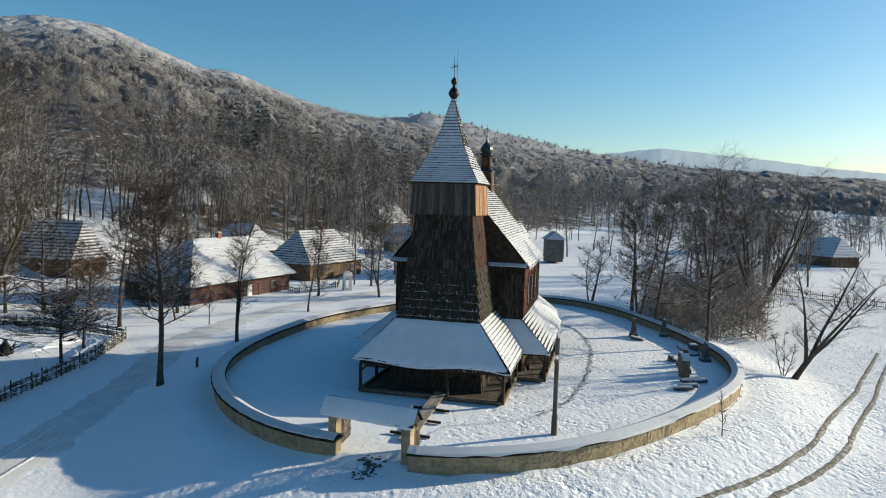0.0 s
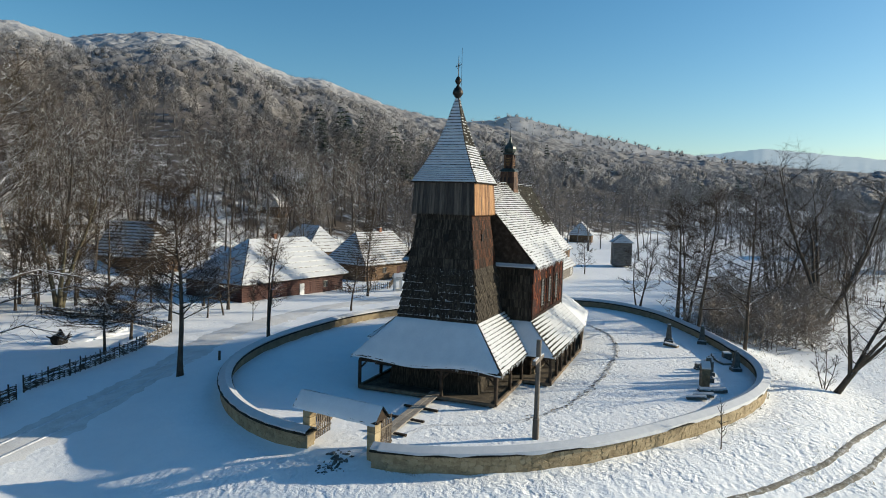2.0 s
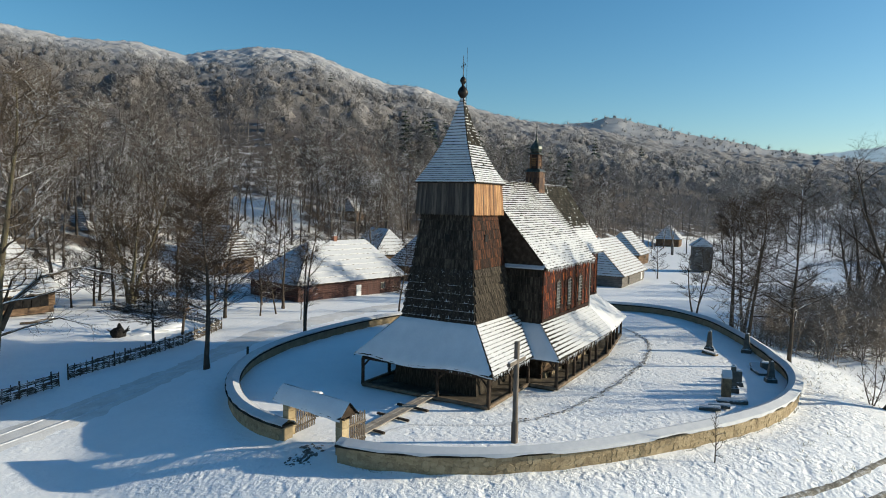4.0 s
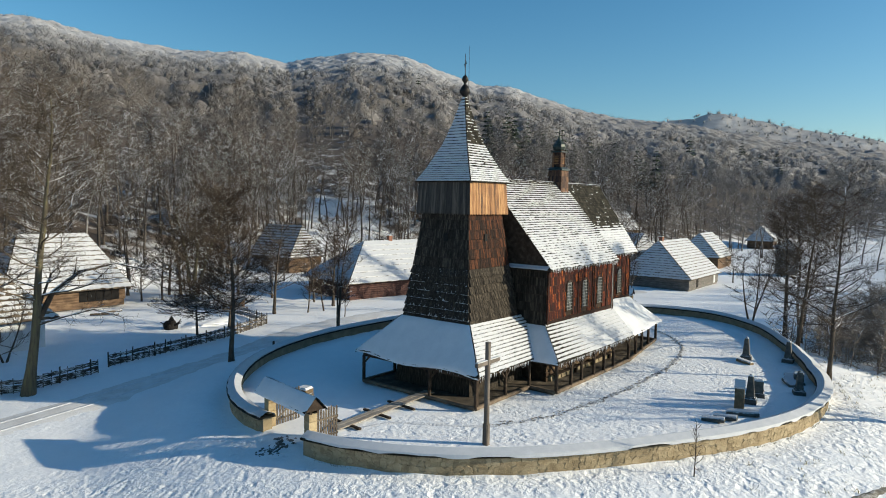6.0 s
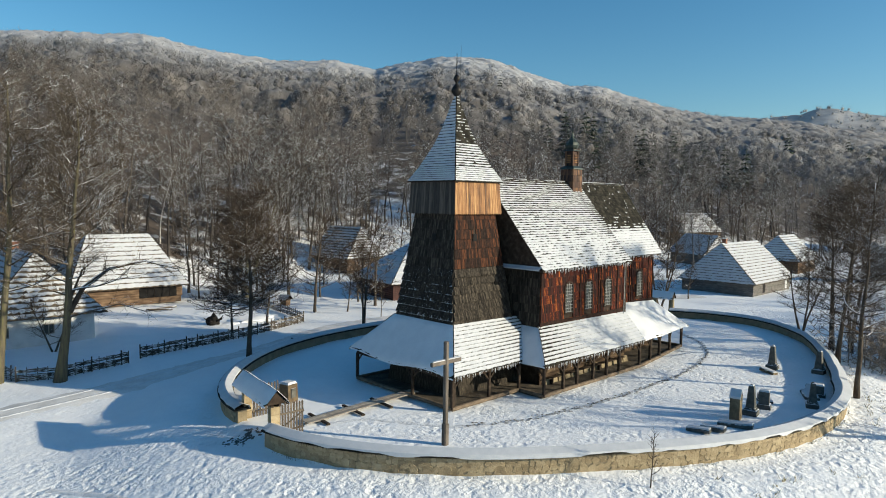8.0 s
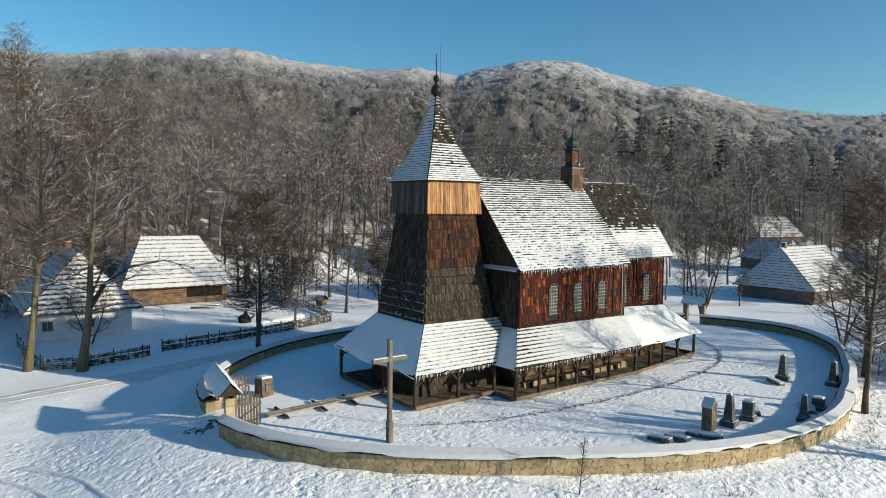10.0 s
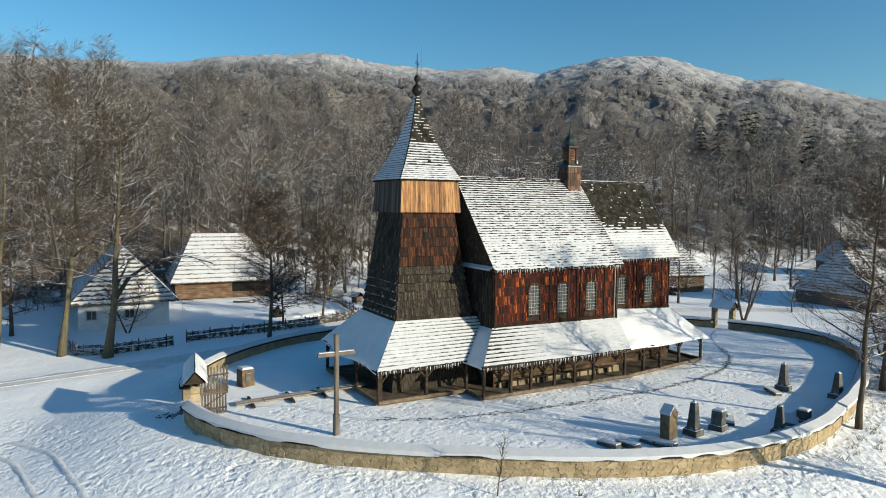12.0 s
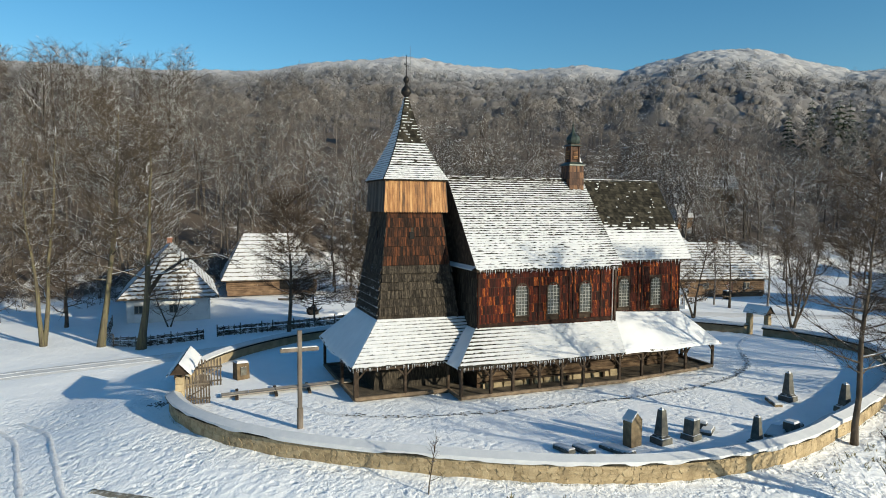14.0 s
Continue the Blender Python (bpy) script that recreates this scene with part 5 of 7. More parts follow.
cr = thing("wooden_cross", "tall weathered grey wooden cross standing in the snow", "cross", -9.12, -8.66, land_z(-9.12, -8.66) - 0.1)
g = Geo()
g.beam((0, 0, -0.3), (0, 0, 5.72), 0.25, 0.25, (0, 1, 0))
part("upright", g, CROSS_WOOD, cr)
g = Geo()
g.beam((0, 0, -0.3), (0, 0, 1.25), 0.33, 0.33, (0, 1, 0))
part("footing", g, CROSS_WOOD, cr, "thicker timber sleeve round the foot")
g = Geo()
g.beam((-1.08, -0.02, 4.62), (1.08, 0.02, 4.62), 0.2, 0.22)
part("crossbar", g, CROSS_WOOD, cr)
g = Geo()
g.beam((-1.0, 0, 4.755), (1.0, 0, 4.755), 0.16, 0.05)
part("snow_line", g, ROOF_SNOW, cr, "thin snow on the crossbar")


def gravestone(kind, x, y, h, w, mat, rz=0.0, lean=0.0, label=""):
    t = thing("gravestone", label, "gravestone", x, y, land_z(x, y) - 0.05, rz, "gravestones in the churchyard")
    g, top = Geo(), Geo()
    if kind == "obelisk":
        a, b, c = w, w * 0.78, w * 0.45
        for h0, h1, r0, r1 in ((0, 0.2 * h, a * 0.62, a * 0.6), (0.2 * h, 0.26 * h, a * 0.55, a * 0.42), (0.26 * h, 0.97 * h, b * 0.5, c * 0.5), (0.97 * h, h * 1.03, c * 0.5, 0.03)):
            dx = lean * h0
            dx1 = lean * h1
            g.hexa([(-r0 + dx, -r0, h0), (r0 + dx, -r0, h0), (r0 + dx, r0, h0), (-r0 + dx, r0, h0)], [(-r1 + dx1, -r1, h1), (r1 + dx1, -r1, h1), (r1 + dx1, r1, h1), (-r1 + dx1, r1, h1)])
        r = a * 0.56
        top.hexa([(-r, -r, 0.201 * h), (r, -r, 0.201 * h), (r, r, 0.201 * h), (-r, r, 0.201 * h)], [(-r * 0.8, -r * 0.8, 0.235 * h), (r * 0.8, -r * 0.8, 0.235 * h), (r * 0.8, r * 0.8, 0.235 * h), (-r * 0.8, r * 0.8, 0.235 * h)])
    elif kind == "gabled":
        d = w * 0.36
        pts = [(-w / 2, 0), (w / 2, 0), (w / 2 * 1.06, h * 0.78), (0, h), (-w / 2 * 1.06, h * 0.78)]
        g.add([(x0, -d, z0) for x0, z0 in pts] + [(x0, d, z0) for x0, z0 in pts], [(0, 1, 2, 3, 4), (9, 8, 7, 6, 5)] + [(i, 5 + i, 5 + (i + 1) % 5, (i + 1) % 5) for i in range(5)])
        top.add([(-w / 2 * 1.1, -d * 1.1, h * 0.78), (0, -d * 1.1, h + 0.03), (w / 2 * 1.1, -d * 1.1, h * 0.78), (-w / 2 * 1.1, d * 1.1, h * 0.78), (0, d * 1.1, h + 0.03), (w / 2 * 1.1, d * 1.1, h * 0.78),
                 (-w / 2 * 1.1, -d * 1.1, h * 0.85), (0, -d * 1.1, h + 0.11), (-w / 2 * 1.1, d * 1.1, h * 0.85), (0, d * 1.1, h + 0.11)], [(0, 1, 7, 6), (6, 7, 9, 8), (3, 0, 6, 8), (1, 2, 5, 4), (0, 3, 4, 1)])
    elif kind == "block":
        g.hexa([(-w / 2, -w / 2, 0), (w / 2, -w / 2, 0), (w / 2, w / 2, 0), (-w / 2, w / 2, 0)], [(-w / 2 * 0.9, -w / 2 * 0.9, h * 0.3), (w / 2 * 0.9, -w / 2 * 0.9, h * 0.3), (w / 2 * 0.9, w / 2 * 0.9, h * 0.3), (-w / 2 * 0.9, w / 2 * 0.9, h * 0.3)])
        r = w * 0.36
        g.hexa([(-r, -r, h * 0.3), (r, -r, h * 0.3), (r, r, h * 0.3), (-r, r, h * 0.3)], [(-r * 0.95 + lean, -r, h), (r * 0.95 + lean, -r, h), (r * 0.95 + lean, r, h), (-r * 0.95 + lean, r, h)])
        top.hexa([(-r + lean, -r, h + 0.003), (r + lean, -r, h + 0.003), (r + lean, r, h + 0.003), (-r + lean, r, h + 0.003)], [(-r * 0.8 + lean, -r * 0.8, h + 0.09), (r * 0.8 + lean, -r * 0.8, h + 0.09), (r * 0.8 + lean, r * 0.8, h + 0.09), (-r * 0.8 + lean, r * 0.8, h + 0.09)])
    elif kind == "stub":
        g.hexa([(-w / 2, -w * 0.42, 0), (w / 2, -w * 0.42, 0), (w / 2, w * 0.42, 0), (-w / 2, w * 0.42, 0)], [(-w / 2 * 1.04, -w * 0.36, h), (w / 2 * 0.92, -w * 0.38, h * 0.96), (w / 2 * 0.92, w * 0.36, h * 0.98), (-w / 2, w * 0.38, h * 1.02)])
        top.hexa([(-w / 2, -w * 0.36, h + 0.02), (w / 2 * 0.92, -w * 0.38, h * 0.96 + 0.02), (w / 2 * 0.92, w * 0.36, h * 0.98 + 0.02), (-w / 2, w * 0.38, h * 1.02 + 0.02)], [(-w / 2 * 0.8, -w * 0.28, h + 0.15), (w / 2 * 0.75, -w * 0.3, h + 0.11), (w / 2 * 0.75, w * 0.28, h + 0.12), (-w / 2 * 0.8, w * 0.3, h + 0.16)])
        pl = Geo()
        pl.box(-w * 0.24, -w * 0.42 - 0.03, h * 0.3, w * 0.22, -w * 0.36, h * 0.78)
        part("plaque", pl, GRAVE_DARK, t, "dark inset plaque")
    elif kind == "slab":
        g.beam((-h / 2, 0, 0.12), (h / 2, 0, 0.24), w, 0.22)
        top.beam((-h / 2 * 0.97, 0, 0.26), (h / 2 * 0.97, 0, 0.38), w * 0.9, 0.08)
    part("stone", g, mat, t)
    if top.v:
        part("snow_patch", top, ROOF_SNOW, t)
    return t


gravestone("gabled", 7.0, -17.5, 1.85, 0.8, GRAVE_TAN, 12, 0, "tall sandstone gravestone with a gabled snow-capped top")
gravestone("obelisk", 8.7, -17.75, 1.95, 0.68, GRAVE_DARK, 8, 0, "dark lichened stone obelisk on a stepped base")
gravestone("block", 10.7, -17.8, 1.15, 0.85, GRAVE_DARK, 15, 0.06, "squat dark grave block with snow on top")
gravestone("obelisk", 21.9, -14.3, 1.95, 0.68, GRAVE_DARK, 5, 0, "dark stone obelisk near the wall")
gravestone("obelisk", 13.2, -19.9, 1.7, 0.62, GRAVE_DARK, 20, 0, "dark stone obelisk close beside the wall")
gravestone("obelisk", 23.2, -17.3, 1.85, 0.68, GRAVE_DARK, 0, 0.03, "leaning dark stone obelisk beside the wall")
gravestone("slab", 3.1, -17.0, 1.3, 0.45, GRAVE_DARK, -82, 0, "fallen dark grave slab under snow")
gravestone("slab", 4.0, -17.45, 1.35, 0.5, GRAVE_DARK, -85, 0, "fallen dark grave slab under snow")
gravestone("slab", 5.65, -18.05, 1.9, 0.65, GRAVE_DARK, -75, 0, "long fallen grave slab under snow")
gravestone("slab", 15.6, -19.0, 1.5, 0.9, GRAVE_DARK, 30, 0, "low dark grave slab by the wall")
gravestone("slab", 17.2, -18.6, 1.4, 0.8, GRAVE_DARK, 15, 0, "low dark grave slab by the wall")
gravestone("block", 16.4, -19.3, 0.8, 0.9, GRAVE_DARK, 15, 0, "small broken dark grave block")
gravestone("slab", 20.3, -14.6, 1.3, 0.5, GRAVE_TAN, 70, 0, "pale stone slab lying against the snow")
gravestone("slab", 12.2, -17.4, 1.0, 0.6, GRAVE_DARK, 35, 0, "small sunken grave slab")
gravestone("block", 12.3, -17.0, 0.5, 0.5, GRAVE_DARK, 35, 0, "small dark stone stump")
gravestone("stub", -11.4, 3.6, 1.25, 0.95, GRAVE_BROWN, 20, 0, "stubby sandstone memorial block with snowy top")

# boardwalk from gate to porch
g = Geo()
_rng = random.Random(17)
for _k in range(90):
    _x, _y = -16.4 + _rng.gauss(0, 0.5), 0.0 + _rng.gauss(0, 0.30)
    _r, _n = _rng.uniform(0.05, 0.20), 7
    g.add([(_x, _y, land_z(_x, _y) + 0.055)] + [(_x + _r * _rng.uniform(0.6, 1.2) * math.cos(6.283 * q / _n), _y + _r * _rng.uniform(0.6, 1.2) * math.sin(6.283 * q / _n), land_z(_x, _y) - 0.02) for q in range(_n)], [(0, 1 + q, 1 + (q + 1) % _n) for q in range(_n)])
tagged(part("threshold_patch", g, TRAMPLED_EARTH, smooth=True), "bare trampled patch of earth and grass before the gate", "trampled earth", kind="stuff")
bw = thing("boardwalk", "narrow plank walk from the gate to the porch", "boardwalk", -13.0, -0.9, 0.05)
for k in range(5):
    g = Geo()
    for s in (-0.21, 0.21):
        g.beam((k * 1.75, s + 0.04 * k, 0.10 + 0.03 * k), (k * 1.75 + 1.7, s + 0.04 * k + 0.03, 0.13 + 0.03 * k), 0.40, 0.07)
    part("plank", g, PLANK, bw)
for k, x in enumerate((0.9, 3.4, 5.6)):
    g = Geo()
    g.beam((x, -1.15, 0.06), (x + 0.15, 1.2, 0.07), 0.2, 0.12)
    part("cross_bearer", g, BEAM, bw)

strip("footpath", [(-12.5, -1.6), (-10, -2.4), (-8.6, -4.4), (-6.4, -7.3), (-2.5, -9.1), (2.2, -9.9), (7.2, -10.3), (13.8, -10.3), (18.5, -9.7), (22.8, -8.6), (27.2, -5.9), (30, -2.5), (34, 1.5), (38.6, 4.0)], 0.5, TRODDEN, "trodden footpath in the churchyard snow", 0.02, 0.5, "footpath", step=0.45)


def footprints():
    rng = random.Random(21)
    line = [(-6.4, -7.3), (-2.5, -9.1), (2.2, -9.9), (7.2, -10.3), (13.8, -10.3), (18.5, -9.7), (22.8, -8.6), (27.2, -5.9), (30, -2.5)]
    g = Geo()
    for (ax, ay), (bx, by) in zip(line, line[1:]):
        L = math.hypot(bx - ax, by - ay)
        for k in range(int(L / 0.10)):
            t = (k + rng.random()) * 0.10 / L
            x, y = ax + (bx - ax) * t + rng.gauss(0, 0.12), ay + (by - ay) * t + rng.gauss(0, 0.16)
            r, z, a = rng.uniform(0.04, 0.10), land_z(x, y) + 0.045, rng.uniform(0, 6)
            g.face(*[(x + r * (1.5 if q % 3 == 0 else 0.8) * math.cos(a + q * 1.047), y + r * math.sin(a + q * 1.047), z) for q in range(6)])
    ob = part("footprints", g, TRAMPLED_EARTH)
    tagged(ob, "dark trampled footprints along the path", "footprints", kind="stuff")


footprints()


# ---- houses ----
def house(label, x, y, rz, L, W, wall_h, roof_h, hip, wall, roof_mat, cover=0.85, ragged=0.15, n=9, over=0.7, chimney=None, windows=(), doors=(), poles=False, z=None, gablet=0.0, log=True, hip_w=None, cover_back=1.0):
    """A cottage with its long side along its own x, hipped thatched or shingled roof in stepped courses."""
    rng = random.Random(int(abs(x) * 7 + abs(y) * 3))
    gz = land_z(x, y) if z is None else z
    h = thing("cottage", label, "house", x, y, gz, rz, "cottages of the village")
    hl, hw = L / 2, W / 2
    g = Geo()
    g.box(-hl, -hw, -0.8, hl, hw, wall_h)
    body = part("wall", g, wall, h)
    if log:
        rows = max(4, int(wall_h / 0.32))
        for k in range(rows):
            zz = (k + 0.5) * wall_h / rows
            for sx, sy in ((0, -1), (-1, 0), (1, 0)):
                q = Geo()
                if sy:
                    q.beam((-hl - 0.15, -hw - 0.03, zz), (hl + 0.15, -hw - 0.03, zz), 0.16, wall_h / rows * 0.9)
                else:
                    q.beam((sx * (hl + 0.03), -hw - 0.1, zz), (sx * (hl + 0.03), hw, zz), 0.16, wall_h / rows * 0.9)
                part("log", q, wall, body)
    a, b, r, zr = hl + over, hw + over, hl + over - hip, wall_h + roof_h
    rw = hl + over - (hip if hip_w is None else hip_w)
    zr0 = wall_h - 0.12
    g = Geo()
    g.add([(-a, -b, zr0), (a, -b, zr0), (a, b, zr0), (-a, b, zr0), (-rw, 0, zr - 0.1), (r, 0, zr - 0.1)], [(0, 1, 5, 4), (2, 3, 4, 5), (1, 2, 5), (3, 0, 4), (3, 2, 1, 0)])
    roof = part("roof", g, roof_mat, h, "snowy stepped roof")
    for (A, B, C, D), cv in ((((-a, -b, zr0), (a, -b, zr0), (r, 0, zr), (-rw, 0, zr)), cover), (((a, b, zr0), (-a, b, zr0), (-rw, 0, zr), (r, 0, zr)), cover_back), (((a, -b, zr0), (a, b, zr0), (r, 0.02, zr), (r, -0.02, zr)), cover - 0.05), (((-a, b, zr0), (-a, -b, zr0), (-rw, -0.02, zr), (-rw, 0.02, zr)), cover)):
        w, s = roof_face(A, B, C, D, n, rng, 0.11, cv, ragged, 0.45, 0.07)
        f = part("roof_side", w, roof_mat, roof, "", "stuff")
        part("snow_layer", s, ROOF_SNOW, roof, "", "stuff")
    if poles:
        k = 0
        while -rw + 0.3 + k * 0.55 < r:
            xx = -rw + 0.3 + k * 0.55
            q = Geo()
            q.tube([(xx, -0.75, zr - 0.62), (xx + 0.05, 0.2, zr + 0.28)], [0.04, 0.035], 5)
            q.tube([(xx, 0.75, zr - 0.62), (xx + 0.05, -0.2, zr + 0.28)], [0.04, 0.035], 5)
            part("ridge_pole", q, WATTLE, roof)
            k += 1
    if gablet:
        for s, e in ((-1, rw), (1, r)):
            q = Geo()
            q.add([(s * (e + 0.35), -gablet, zr - gablet * 1.1), (s * (e + 0.35), gablet, zr - gablet * 1.1), (s * (e + 0.1), 0, zr + 0.12), (s * (e - 0.8), -gablet, zr - gablet), (s * (e - 0.8), gablet, zr - gablet), (s * (e - 0.8), 0, zr + 0.1)], [(0, 1, 2) if s > 0 else (2, 1, 0), (0, 2, 5, 3), (1, 4, 5, 2)])
            part("gablet", q, LOG, roof, "small smoke-hole gablet")
    if chimney is not None:
        q = Geo()
        q.box(chimney - 0.32, -0.3, zr - 1.0, chimney + 0.32, 0.34, zr + 0.75)
        q.box(chimney - 0.39, -0.37, zr + 0.55, chimney + 0.39, 0.41, zr + 0.68)
        c = part("chimney", q, BRICK, roof, "red brick chimney")
        q = Geo()
        q.box(chimney - 0.3, -0.28, zr + 0.752, chimney + 0.3, 0.32, zr + 0.83)
        part("snow_cap", q, ROOF_SNOW, c)
    for side, u in windows:
        q, p = Geo(), Geo()
        if side == "s":
            q.beam((u - 0.5, -hw - 0.13, 1.0), (u + 0.5, -hw - 0.13, 1.0), 0.1, 0.1)
            q.beam((u - 0.5, -hw - 0.13, 1.95), (u + 0.5, -hw - 0.13, 1.95), 0.1, 0.1)
            for s in (-0.45, 0, 0.45):
                q.beam((u + s, -hw - 0.13, 1.0), (u + s, -hw - 0.13, 1.95), 0.08, 0.08, (0, 1, 0))
            p.box(u - 0.45, -hw - 0.12, 1.0, u + 0.45, -hw - 0.05, 1.95)
        else:
            s0 = -1 if side == "w" else 1
            q.beam((s0 * (hl + 0.13), u - 0.5, 1.0), (s0 * (hl + 0.13), u + 0.5, 1.0), 0.1, 0.1)
            q.beam((s0 * (hl + 0.13), u - 0.5, 1.95), (s0 * (hl + 0.13), u + 0.5, 1.95), 0.1, 0.1)
            for s in (-0.45, 0, 0.45):
                q.beam((s0 * (hl + 0.13), u + s, 1.0), (s0 * (hl + 0.13), u + s, 1.95), 0.08, 0.08, (0, 1, 0))
            p.box(min(s0 * (hl + 0.05), s0 * (hl + 0.12)), u - 0.45, 1.0, max(s0 * (hl + 0.05), s0 * (hl + 0.12)), u + 0.45, 1.95)
        w = part("window", q, PLANK, body, "small framed window")
        part("pane", p, GLASS, w)
    # near-black panels paint the dark inside of open bays rather than doors
    for u, mat in doors:
        q = Geo()
        q.box(u - 0.48, -hw - 0.16, 0.05, u + 0.48, -hw - 0.06, 1.95)
        d = part("door", q, mat, body, "door panel, black where it paints an open bay")
        q = Geo()
        q.box(u + 0.36, -hw - 0.2, 0.95, u + 0.42, -hw - 0.15, 1.1)
        part("handle", q, IRON, d)
    return h


house("white limewashed cottage with a steep stepped snowy roof", -17.05, 49.8, 90, 17.6, 9.5, 2.85, 6.05, 3.6, LIME, THATCH, 0.66, 0.30, 13, 1.0, windows=[("w", 3.4), ("w", -0.5)], gablet=0.9, log=False, z=-1.6, chimney=2.4, hip_w=3.6, cover_back=0.8)
house("long log barn with a snowy hipped thatched roof", -2.2, 65.0, -3, 13.5, 10.5, 1.7, 6.9, 3.6, LOG, THATCH, 0.86, 0.14, 12, 0.9, poles=True, doors=[(1.6, NEAR_BLACK), (2.6, NEAR_BLACK), (3.6, NEAR_BLACK), (4.6, NEAR_BLACK), (5.6, NEAR_BLACK)], z=-0.7)
house("large farm cottage with red-brown walls and thick snow on its thatch", 39.8, 45.4, -11, 20.4, 12.0, 2.9, 5.6, 3.4, LOG_RED, THATCH, 1.02, 0.04, 8, 0.9, chimney=1.2, doors=[(1.1, LIME), (3.5, LOG_RED)], windows=[("s", 6.3)], hip_w=7.3, poles=True, z=-2.0)
house("small log cottage with a striped snowy roof", 47.9, 80.3, -87, 11.0, 8.6, 2.3, 6.2, 1.8, LOG, THATCH, 0.66, 0.22, 12, 0.8, z=-0.9, poles=True, hip_w=0.7)
house("striped log cottage with a broken snow cover on its roof", 66.5, 41.0, -14, 15.0, 9.5, 2.6, 5.6, 3.0, LOG, THATCH, 0.72, 0.28, 14, 0.7, chimney=1.5, doors=[(1.6, LOG_RED)], windows=[("s", -2.5), ("s", 4.5)], z=-1.4)
house("far cottage with blue-shaded snow roof", 80.0, 64.0, 65, 12.0, 9.0, 2.6, 5.4, 2.8, LOG, THATCH, 0.95, 0.06, 8, 0.7, z=-1.2)
house("long low cottage with a striped snowy roof and a chimney", 84.3, 14.0, 0, 16.5, 12.0, 1.8, 6.2, 0.6, LOG_GREY, THATCH, 0.86, 0.16, 15, 0.6, chimney=-5.6, z=-1.4, doors=[(6.0, LIME), (-4.0, NEAR_BLACK)], hip_w=1.9)
house("gabled log cottage with snowy roof beyond the meadow", 127.5, 21.0, 2, 12.5, 9.5, 2.4, 5.4, 0.7, LOG, THATCH, 0.84, 0.14, 11, 0.7, z=-1.4, hip_w=2.2, windows=[("s", 2.0)])
house("low cottage beyond the meadow under snow", 214.0, 27.0, 5, 11.0, 8.0, 2.4, 5.0, 2.6, LOG, THATCH, 0.9, 0.1, 8, 0.7, z=-1.3)
house("far striped cottage at the foot of the woods", 161.0, 60.0, -12, 16.0, 10.0, 2.4, 5.6, 0.8, LOG, THATCH, 0.74, 0.22, 13, 0.7)
house("far cottage with a blue-shaded striped roof", 128.5, 41.0, 62, 13.0, 8.5, 2.2, 4.6, 0.8, LOG_GREY, THATCH, 0.76, 0.12, 12, 0.6, z=-1.2)
house("tall narrow two-storey granary with a snowy roof", 119.0, 1.2, 15, 4.2, 4.2, 4.8, 1.8, 0.5, LOG_GREY, THATCH, 0.97, 0.03, 5, 0.4, z=-0.6)
house("distant cottage across the stream with a pale snowy roof", 152.0, -70.0, 30, 12.0, 9.0, 2.6, 4.8, 2.4, LOG, THATCH, 0.97, 0.04, 7, 0.7, z=-1.5)
house("distant farmhouse across the stream under snow", 185.0, -50.0, 10, 14.0, 9.0, 2.8, 4.8, 2.4, LIME, THATCH, 0.97, 0.04, 7, 0.7, z=-1.5, log=False)
house("woodland chalet among the trees with a snowy roof", 129.0, 103.0, -40, 8.0, 7.0, 3.0, 4.0, 0.6, LOG, THATCH, 0.8, 0.2, 7, 0.6)
house("far snowy-roofed house high in the woods", 284.0, 121.0, -10, 13.0, 9.0, 3.0, 5.0, 0.8, LOG, THATCH, 0.95, 0.06, 7, 0.6, z=22.5)
house("long snowy-roofed barn half hidden by forest trees", 43.5, 104.0, 3, 20.0, 9.0, 2.3, 4.6, 2.0, LOG_GREY, THATCH, 0.78, 0.2, 11, 0.7, z=3.9)
for hx, hy in ((103.0, 90.0),):
    house("small hut among the trees with a snowy roof", hx, hy, 10, 6.0, 5.0, 2.0, 3.4, 1.6, LOG, THATCH, 0.9, 0.1, 8, 0.6)


# ---- fences ----
def wattle_fence(line, label, h=1.12, seed=1):
    rng = random.Random(seed)
    x0, y0 = line[0]
    f = thing("wattle_fence", label, "fence", x0, y0, 0)
    for (ax, ay), (bx, by) in zip(line, line[1:]):
        L = math.hypot(bx - ax, by - ay)
        n = max(1, int(L / 0.62))
        for k in range(n + 1):
            t = k / n
            x, y = ax + (bx - ax) * t, ay + (by - ay) * t
            z = land_z(x, y)
            big = k % 4 == 0
            g = Geo()
            g.tube([(x - x0, y - y0, z - 0.3), (x - x0 + rng.uniform(-0.04, 0.04), y - y0, z + h * (1.18 if big else rng.uniform(0.95, 1.1)))], [0.065 if big else 0.035, 0.055 if big else 0.03], 6)
            part("stake", g, WATTLE, f)
        for r in range(11):
            rods = Geo()
            pts = []
            for k in range(n * 2 + 1):
                t = k / (n * 2)
                x, y = ax + (bx - ax) * t, ay + (by - ay) * t
                side = 0.06 * math.sin(k * math.pi / 2 + r * math.pi)
                nx, ny = -(by - ay) / L, (bx - ax) / L
                zz = land_z(x, y) + 0.12 + r * 0.075 + (0.12 if r > 6 else 0) + rng.uniform(-0.035, 0.035)
                pts.append((x + nx * side - x0, y + ny * side - y0, zz))
            rods.tube(pts, [0.045] * len(pts), 4)
            part("rod", rods, WATTLE, f)
    return f


wattle_fence([(-12.0, 28.6), (-6.0, 30.2), (1.5, 32.0), (9.5, 35.5)], "dark woven wattle fence along the snowy lane", seed=1)
wattle_fence([(9.5, 35.5), (11.5, 48.0), (9.5, 56.0)], "dark woven wattle fence round the farmyard", seed=2)
